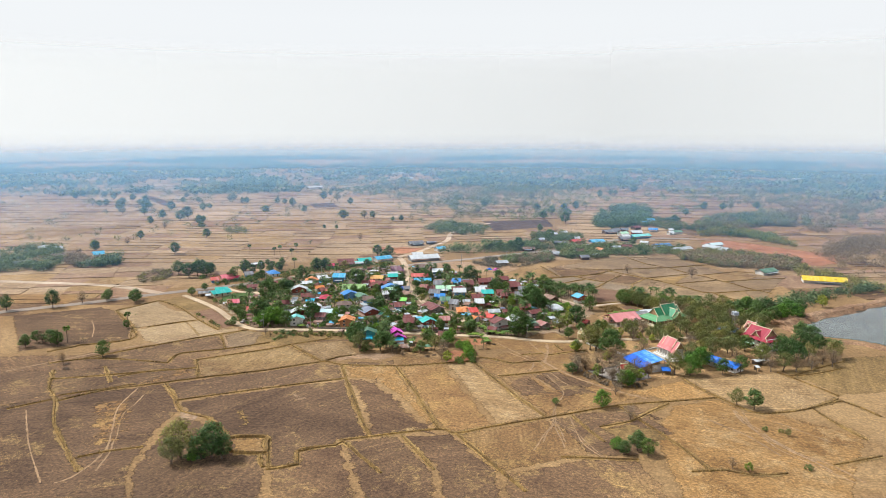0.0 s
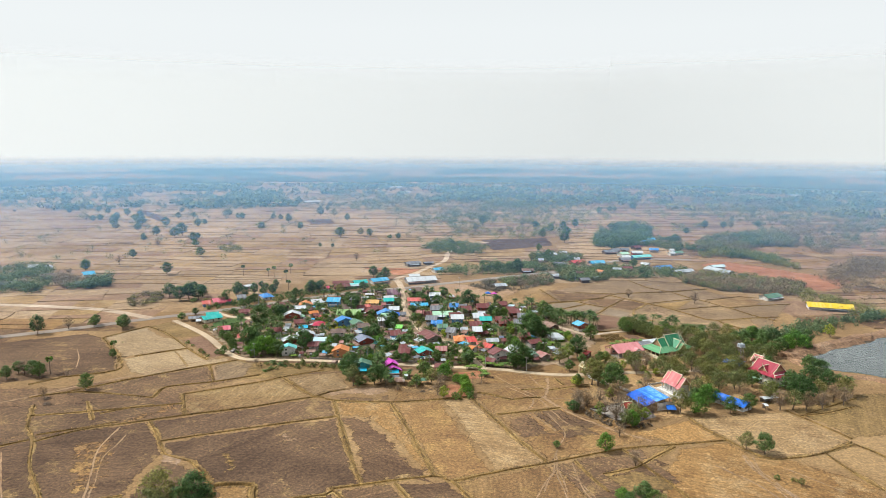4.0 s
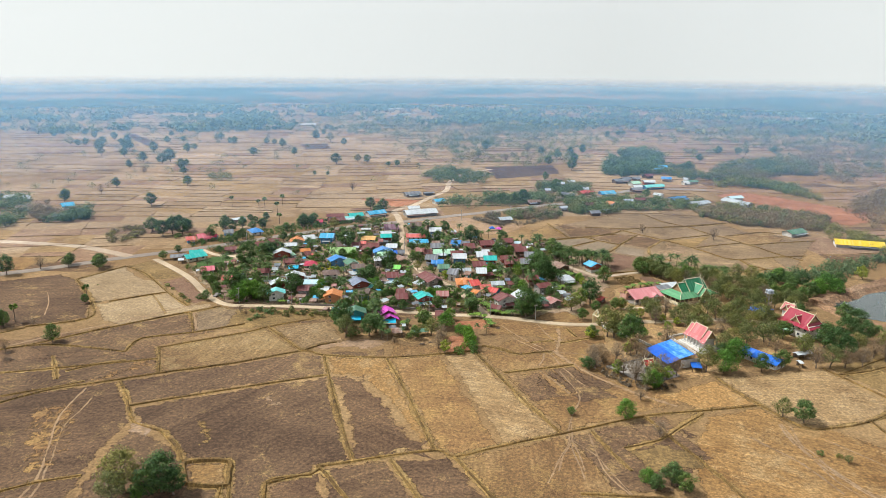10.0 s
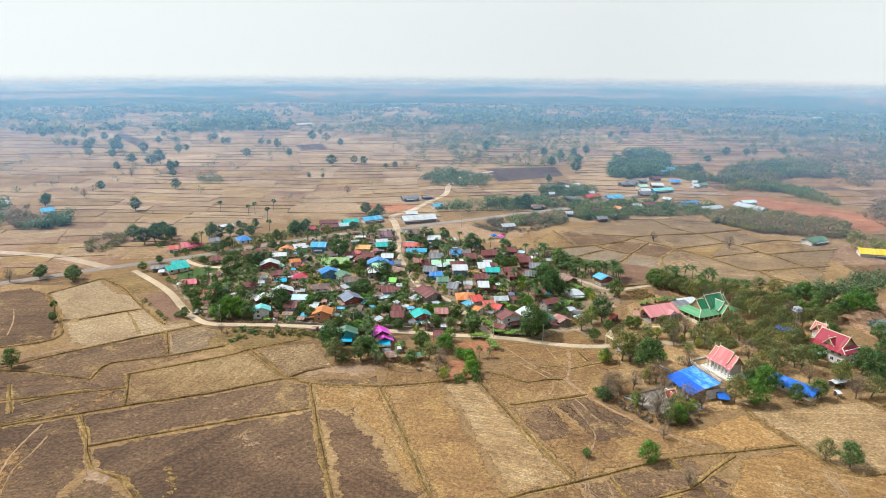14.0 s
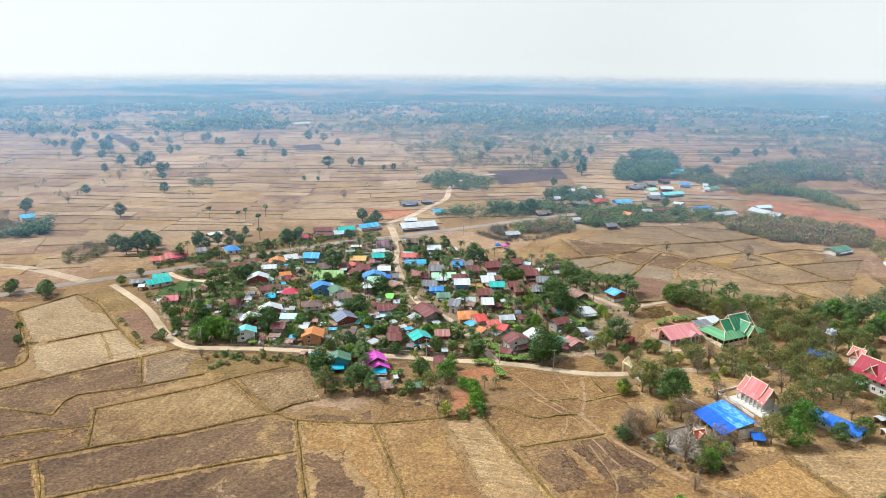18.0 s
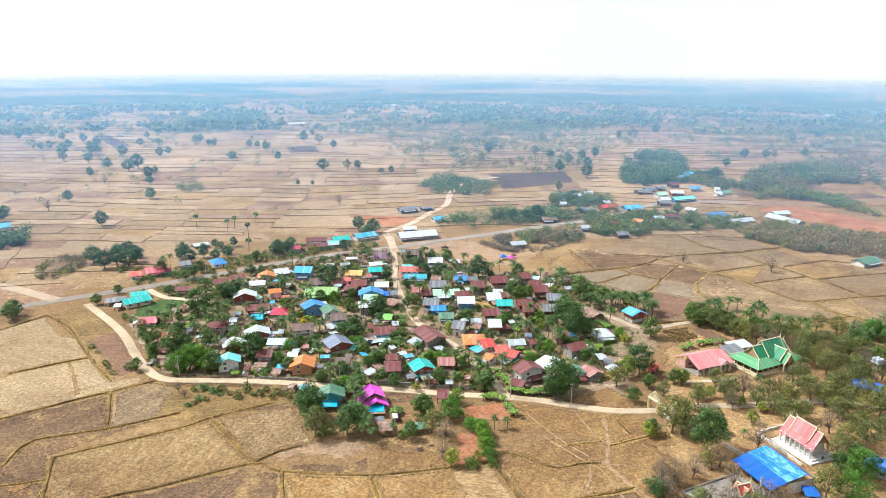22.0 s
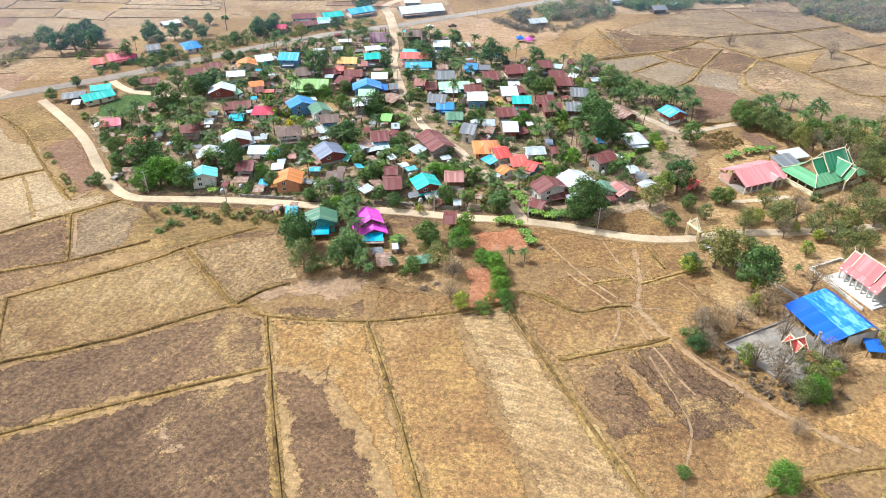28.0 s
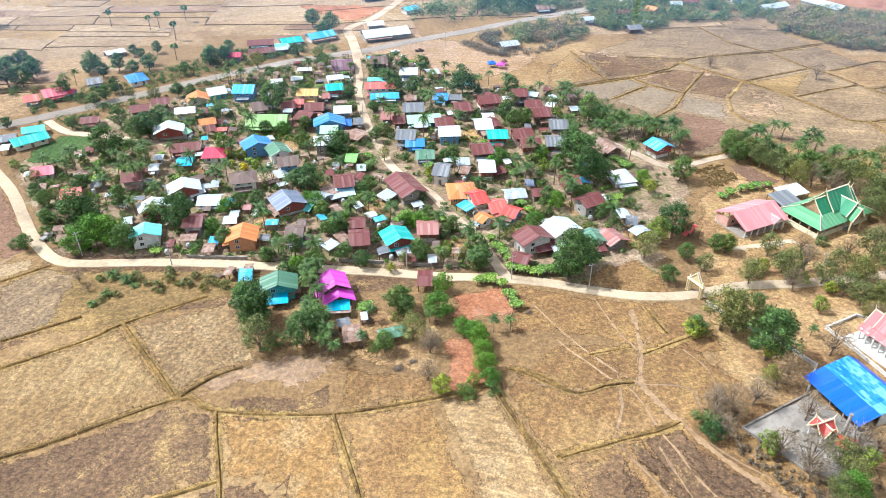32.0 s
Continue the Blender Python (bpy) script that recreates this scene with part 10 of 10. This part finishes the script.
columns(sala, [-8.4 + 2.8 * k for k in range(7)], (-6.3, 6.2), 0.0, 3.3, 0.17, WALLS["cream"], "pillar")
columns(sala, (2.4, 6.6), (-7.3,), 0.0, 3.1, 0.16, WALLS["cream"], "pillar")
part("back_wall", mesh_of("back_wall", *join(box(-8.4, 1.0, 0.35, 8.4, 1.2, 4.4), box(-8.6, 1.2, 0.35, -8.4, 5.9, 3.4), box(8.4, 1.2, 0.35, 8.6, 5.9, 3.4)), WALLS["pink"]), sala)
for k in range(5):
    window(sala, -6.4 + 3.2 * k, 1.0, 1.3, 0, 1.5, 1.3)

chapel = base("ordination_chapel", pose(177.3, 13.0, 0, 0, 0, -67.5) @ Matrix.Diagonal((0.88, 0.88, 0.95, 1)), "white-columned chapel with tiered coral-pink tile roof", "temple")
part("platform", mesh_of("platform", *join(box(-9.4, -6.4, 0, 9.4, 6.4, 0.6, 0.1), box(-8.4, -5.2, 0.6, 8.4, 5.2, 1.2, 0.1)), WHITE), chapel)
part("wall", mesh_of("wall", *box(-6.2, -2.7, 1.2, 6.2, 2.7, 6.3), WHITE), chapel)
for a, b, top in ((-7.4, -3.6, 9.4), (3.6, 7.4, 9.4)):
    gable_roof(chapel, a, b, 3.1, 5.9, top, TILE_PINK, ends=(a < 0, a > 0))
gable_roof(chapel, -4.4, 4.4, 3.3, 6.2, 10.4, TILE_PINK)
for a, b, dz in ((-7.6, -3.8, -0.35), (-4.2, 4.2, 0.0), (3.8, 7.6, -0.35)):
    for s in (-1, 1):
        q = [(a, s * 4.9, 4.5 + dz), (b, s * 4.9, 4.5 + dz), (b, s * 2.9, 6.3 + dz), (a, s * 2.9, 6.3 + dz)]
        part("lower_roof", mesh_of("lower_roof", *slab(q if s < 0 else q[::-1], 0.16), TILE_PINK), chapel)
columns(chapel, [-6.6 + 2.2 * k for k in range(7)], (-4.4, 4.4), 1.2, 4.75, 0.24, WHITE)
for k in range(5):
    for s, turn in ((-1, 0), (1, 180)):
        window(chapel, -4.4 + 2.2 * k, s * 2.7, 2.2, turn, 0.9, 1.9)
steps(chapel, 0, 0, 6, 3.4, 0.2, 0.32, WHITE)
for o in chapel.children[-6:]:
    o.matrix_local = pose(8.4, 0, 0, 0, 0, 90)

pavilion = base("blue_roofed_pavilion", pose(160.2, -4.0, 0, 0, 0, -71.6), "large open pavilion with patched blue sheet roof on posts", "pavilion")
part("front_sheet", mesh_of("front_sheet", *slab([(-8.3, -8.2, 3.0), (8.3, -8.2, 3.0), (8.3, -2.6, 4.6), (-8.3, -2.6, 4.6)], 0.08), DEEP_BLUE), pavilion)
part("patched_sheet", mesh_of("patched_sheet", *slab([(-8.3, -2.6, 4.65), (8.3, -2.6, 4.65), (8.3, 4.2, 6.0), (-8.3, 4.2, 6.0)], 0.08), PATCHED), pavilion)
part("rear_sheet", mesh_of("rear_sheet", *slab([(-8.3, 4.2, 6.0), (8.3, 4.2, 6.0), (8.3, 8.0, 3.6), (-8.3, 8.0, 3.6)], 0.08), DEEP_BLUE), pavilion)
for k in range(5):
    post(pavilion, -7.8 + 3.9 * k, -7.9, 2.98, 0.1, POST)
    post(pavilion, -7.8 + 3.9 * k, 7.6, 3.7, 0.1, POST)
part("end_wall", mesh_of("end_wall", *box(7.6, -1.5, 0, 7.8, 7.4, 3.6), WHITE), pavilion)

vihara = base("monks_residence", pose(229.0, 30.0, 0, 0, 0, -63), "two-storey white residence with crimson tiled temple roof", "building")
part("wall", mesh_of("wall", *box(-8.2, -5.2, 0, 8.2, 5.2, 6.6), WHITE), vihara)
skirt_roof(vihara, 9.6, 6.8, 5.7, 6.0, 4.0, 7.4, TILE_RED)
gable_roof(vihara, -6.6, 6.6, 4.6, 7.0, 11.2, TILE_RED)
gable_roof(vihara, 0.0, 5.6, 2.6, 7.0, 9.8, TILE_RED, -90, 1.0, 0.0, ends=(False, True))
for k in range(5):
    for z in (1.0, 4.0):
        window(vihara, -6.4 + 3.2 * k, -5.2, z, 0, 1.5, 1.4)
for y in (-2.6, 0.4, 3.0):
    for z in (1.0, 4.0):
        window(vihara, 8.2, y, z, 90, 1.3, 1.4)
part("awning", mesh_of("awning", *slab([(-7.5, -8.0, 2.5), (1.0, -8.0, 2.5), (1.0, -5.25, 3.1), (-7.5, -5.25, 3.1)], 0.07), ROOFS["mint"]), vihara)
for x in (-7.2, -3.2, 0.7):
    post(vihara, x, -7.8, 2.5, 0.07, POST)

spires = base("small_shrine_tower", pose(229.5, 43.5, 0, 0, 0, -63), "small shrine with pink tiered roof and white spires", "shrine")
part("wall", mesh_of("wall", *box(-2.2, -2.2, 0, 2.2, 2.2, 7.0), WHITE), spires)
gable_roof(spires, -3.0, 3.0, 2.8, 6.8, 10.2, TILE_PINK)
gable_roof(spires, -3.0, 3.0, 2.4, 6.7, 9.6, TILE_PINK, 90)

tower = base("water_tower", pose(227.0, 61.0, 0, 0, 0, 15) @ Matrix.Diagonal((0.55, 0.55, 0.85, 1)), "steel water tower carrying four pale grey tanks", "water tower")
for x in (-1.6, 1.6):
    for y in (-1.6, 1.6):
        part("leg", mesh_of("leg", *tube([(x * 1.25, y * 1.25, 0), (x, y, 11)], [0.12, 0.1], 4), POST), tower)
        ring = [(x + 0 * k, y, z) for k, z in enumerate((11.2, 11.3, 13.0, 13.4))]
        part("tank", mesh_of("tank", *tube(ring, [1.25, 1.35, 1.35, 0.5], 12), ROOFS["pale"]), tower)
part("deck", mesh_of("deck", *box(-3.2, -3.2, 11.0, 3.2, 3.2, 11.2), POST), tower)
for z in (3.5, 7.5):
    for a, b in (((-1.8, -1.8), (1.8, -1.8)), ((1.8, -1.8), (1.8, 1.8)), ((1.8, 1.8), (-1.8, 1.8)), ((-1.8, 1.8), (-1.8, -1.8))):
        part("brace", mesh_of("brace", *tube([(*a, z), (*b, z + 2.5)], [0.06, 0.06], 4), POST), tower)

gate = base("temple_gate", pose(135.7, 37.8, 0, 0, 0, -65), "cream and gilt temple gateway spanning the concrete road", "gateway")
columns(gate, (-2.7, -2.1, 2.1, 2.7), (-0.35, 0.35), 0, 3.9, 0.15, GILT, "pillar")
part("lintel", mesh_of("lintel", *join(box(-3.1, -0.55, 3.9, 3.1, 0.55, 4.15), box(-2.8, -0.4, 4.15, 2.8, 0.4, 4.35)), EDGE), gate)
for s_ in (-0.28, 0.28):
    part("pediment", mesh_of("pediment", *join(*[slab([(k * 2.3, s_ - 0.14, 4.35), (k * 2.3, s_ + 0.14, 4.35), (0, s_ + 0.14, 7.3), (0, s_ - 0.14, 7.3)], 0.24) for k in (-1, 1)]), EDGE), gate)
part("panel", mesh_of("panel", *slab([(-1.8, -0.1, 4.4), (1.8, -0.1, 4.4), (0.05, -0.1, 6.7), (-0.05, -0.1, 6.7)], 0.16), GILT), gate)
for x in (-2.5, 2.5):
    part("spire", mesh_of("spire", *tube([(x, 0, 4.35), (x, 0, 4.9), (x, 0, 5.7)], [0.32, 0.2, 0.03], 6), EDGE), gate)

shrine = base("red_roofed_shrine", pose(146.8, -14.8, 0, 0, 0, 20), "small open shrine with steep red gabled roofs", "shrine")
part("plinth", mesh_of("plinth", *box(-2.4, -2.4, 0, 2.4, 2.4, 0.5, 0.1), SLAB), shrine)
columns(shrine, (-1.6, 1.6), (-1.6, 1.6), 0.5, 3.1, 0.14, WHITE)
gable_roof(shrine, -2.3, 2.3, 1.9, 3.0, 5.2, ROOFS["red"])
gable_roof(shrine, -2.3, 2.3, 1.6, 2.9, 4.7, ROOFS["red"], 90)
annex = base("low_red_roof", pose(150.6, -18.2, 0, 0, 0, -30), "low lean-to with bright red sheet roof", "lean-to")
part("roof_sheet", mesh_of("roof_sheet", *slab([(-2, -1.6, 1.9), (2, -1.6, 1.9), (2, 1.6, 2.5), (-2, 1.6, 2.5)], 0.08), ROOFS["red"]), annex)
for x in (-1.8, 1.8):
    post(annex, x, -1.4, 1.9, 0.08, POST)
    post(annex, x, 1.4, 2.4, 0.08, POST)
chimney = base("brick_chimney", pose(151.8, -14.9, 0), "tall slim weathered concrete chimney", "chimney")
part("shaft", mesh_of("shaft", *tube([(0, 0, 0), (0, 0, 7.2)], [0.42, 0.34], 8), POST), chimney)
part("cap", mesh_of("cap", *tube([(0, 0, 7.2), (0, 0, 7.5)], [0.45, 0.45], 8), SLAB), chimney)


def low_wall(mat, label, height, *points, thick=0.3, name="garden_wall"):
    """A masonry wall along a line, with a coping and piers."""
    wall = base(name, pose(*points[0], 0), label, "wall")
    for a, b in zip(points, points[1:]):
        a, b = Vector(a), Vector(b)
        d = b - a
        m = Matrix.Translation((a.x - points[0][0], a.y - points[0][1], 0)) @ Matrix.Rotation(math.atan2(d.y, d.x), 4, 'Z')
        o = part("wall_panel", mesh_of("wall_panel", *join(box(0.2, -thick / 2, -0.1, d.length - 0.2, thick / 2, height), box(0.2, -thick / 2 - 0.06, height, d.length - 0.2, thick / 2 + 0.06, height + 0.1)), mat), wall)
        o.matrix_local = m
        for k in range(int(d.length / 3) + 1):
            p = part("pier", mesh_of("pier", *box(-0.2, -thick / 2 - 0.1, -0.1, 0.2, thick / 2 + 0.1, height + 0.25), mat), wall)
            p.matrix_local = m @ Matrix.Translation((min(k * 3.0, d.length), 0, 0))
    return wall


low_wall(WHITE, "low whitewashed temple boundary wall with piers", 1.1, (138.0, 33.0), (142.5, 25.5), (150.0, 18.5), (156.5, 7.5), (150.5, -1.0))
low_wall(SLAB, "grey concrete kerb wall of the paved yard", 0.5, (150.5, -1.6), (131.0, -11.8), (139.6, -23.4), (146.4, -27.2))
low_wall(WHITE, "white balustrade round the chapel yard", 0.8, (166.0, 22.0), (176.5, 27.0), (187.5, 22.0))
low_wall(WHITE, "white balustrade beside the chapel yard", 0.8, (166.0, 22.0), (169.5, 12.5), (172.5, 3.0))
field(SLAB, "grey weathered concrete paving of the temple yard", (131, -11.6), (150.5, -1.8), (158, -13.4), (159, -19), (146.2, -26.8), (139.6, -23.1), category="paving")
field(CONCRETE, "pale concrete forecourt before the hall", (150, 60), (178, 60), (176, 66), (158, 62), category="paving")
field(STRAW, "dry yellow grass before the assembly hall", (156, 58), (184, 52), (196, 60), (180, 66), curved=True)


def stone_bench(x, y, yaw, length):
    bench = base("stone_bench", pose(x, y, 0.05, 0, 0, yaw), "low weathered grey stone bench in the paved yard", "bench", "benches round the shrine")
    part("seat", mesh_of("seat", *box(-length / 2, -0.25, 0.42, length / 2, 0.25, 0.55, 0.03), SLAB), bench)
    for k in (-0.36, 0.36):
        part("support", mesh_of("support", *box(k * length - 0.12, -0.2, 0, k * length + 0.12, 0.2, 0.42), SLAB), bench)


for x, y, yaw, length in ((142.2, -13.0, 20, 2.2), (140.9, -14.8, 80, 2.0), (142.0, -17.2, -30, 2.2), (143.6, -15.4, 40, 1.6), (144.2, -18.6, 10, 1.8)):
    stone_bench(x, y, yaw, length)


# ---- gardens and clutter of the village ----
GARDEN = VILLAGE_PLAN
annexes(7, 0.75, GARDEN)
sheds(9, 95, GARDEN)
water_jars(8, 60, GARDEN)
gardens(80, ("coco",), 0.75, 1.15, 0.6, GARDEN, 21)
gardens(70, ("banana",), 0.7, 1.1, 1.0, GARDEN, 22)
gardens(110, ("bush", "bush", "hedge"), 0.7, 1.3, 1.2, GARDEN, 23)
thicket("dense green garden shrubs between the houses", LEAF["mid"], 760, 2.6, GARDEN, 31)
thicket("dark green garden trees between the houses", LEAF["dark"], 360, 2.9, GARDEN, 32)
thicket("fresh green garden plants between the houses", LEAF["bright"], 300, 2.1, GARDEN, 33)
thicket("dusty dry shrubs between the houses", LEAF["olive"], 240, 2.3, GARDEN, 34)
thicket("dense shrubs along the highway gardens", LEAF["mid"], 150, 3.0, NORTH_GARDENS, 41)
thicket("dark shrubs along the highway gardens", LEAF["dark"], 110, 3.4, NORTH_GARDENS, 42)
thicket("dry shrubs along the highway gardens", LEAF["olive"], 90, 2.8, NORTH_GARDENS, 43)
thicket("garden shrubs on the edge of the village", LEAF["mid"], 60, 2.6, EAST_GARDENS, 44)
thicket("grey-brown brushwood round the paved yard", LEAF["bare"], 90, 1.5, [(126.8, -11.4), (130.6, -12.2), (139.2, -24.2), (146.4, -28.2), (153.0, -26.6), (155.0, -30.5), (143.0, -33.5), (135.0, -31.5), (128.0, -22.0)], 45, quads=60)
thicket("ring of dry scrub round a grassy hollow", LEAF["olive"], 60, 3.6, [(-186, 201), (-182, 222), (-168, 224), (-158, 203), (-159, 181), (-170, 177), (-177, 186), (-170, 192), (-166, 204), (-171, 212), (-177, 206), (-178, 190)], 46)
thicket("grey twiggy scrub round a grassy hollow", LEAF["brush"], 70, 3.8, [(-186, 201), (-182, 222), (-168, 224), (-158, 203), (-159, 181), (-170, 177), (-177, 186), (-170, 192), (-166, 204), (-171, 212), (-177, 206), (-178, 190)], 47)
thicket("rows of dry standing stalks in a garden plot", LEAF["straw"], 240, 0.8, [(159.2, 114.4), (171.3, 118.8), (174.4, 105.7), (161.8, 98.5)], 48, quads=36, leaf_size=0.2)
pickup(3.6, 83.8, 60, WALLS["white"], "white pickup truck parked in a sandy yard")
pickup(43.0, 252.0, 15, WALLS["white"], "white pickup truck parked beside the highway")
pickup(56.0, 254.0, 12, WALLS["wood"], "dark pickup truck parked beside the highway")
pickup(-60.0, 70.0, 70, WALLS["grey"], "grey pickup truck parked by the road bend")
for px, py, yaw in ((106.6, 41.1, 10), (84.8, 45.5, 20), (175.1, 45.5, 10), (54.3, 50.5, 0), (-16.1, 54.4, 0), (75.0, 70.6, 60), (20.0, 53.0, 0), (-45.0, 60.0, 40), (41.0, 210.0, 80),
                    (33.0, 160.0, 80), (60.0, 112.0, 60), (-80.0, 190.0, 25), (-40.0, 205.0, 25), (0.0, 222.0, 25), (70.0, 262.0, 25), (110.0, 280.0, 25)):
    utility_pole(px, py, yaw)
canopy(93.0, 229.0, 10, 2.0, ROOFS["royal"], "blue cloth festival canopy on poles")
canopy(97.5, 227.0, -20, 2.0, ROOFS["magenta"], "magenta cloth festival canopy on poles")
canopy(99.5, 231.5, 30, 1.3, ROOFS["maroon"], "dark red cloth festival canopy on poles")
low_wall(SLAB, "grey concrete garden wall along the road", 1.0, (34.0, 55.5), (44.0, 54.5), (47.5, 54.0))
low_wall(SLAB, "grey concrete garden wall beside a house", 1.0, (56.0, 53.0), (62.5, 52.5))
low_wall(SLAB, "grey concrete wall behind the dry plot", 1.0, (100.0, 56.0), (110.0, 58.0), (119.0, 61.0))
brush_pile(-119.0, -16.0, 2.6, "heap of pruned dry twigs on dark stubble")
brush_pile(-123.0, -9.0, 2.0, "heap of pruned dry twigs on dark stubble")
brush_pile(53.3, 8.7, 1.8)
brush_pile(56.8, 11.0, 1.3)
brush_pile(36.0, 21.5, 1.5)
brush_pile(88.0, 30.0, 1.2)
wood_pile(1.7, 50.9, 20)
wood_pile(4.9, 49.6, 50)
wood_pile(-1.0, 48.6, -30)
wood_pile(44.0, 27.0, 10)
low_wall(SLAB, "grey concrete wall along the village road", 0.9, (-12.5, 58.4), (-0.5, 57.6), (6.0, 57.1))
low_wall(SLAB, "grey concrete wall along the village road", 0.9, (13.3, 56.6), (22.0, 56.0))
dry_tufts(BUND_LINES, 77)
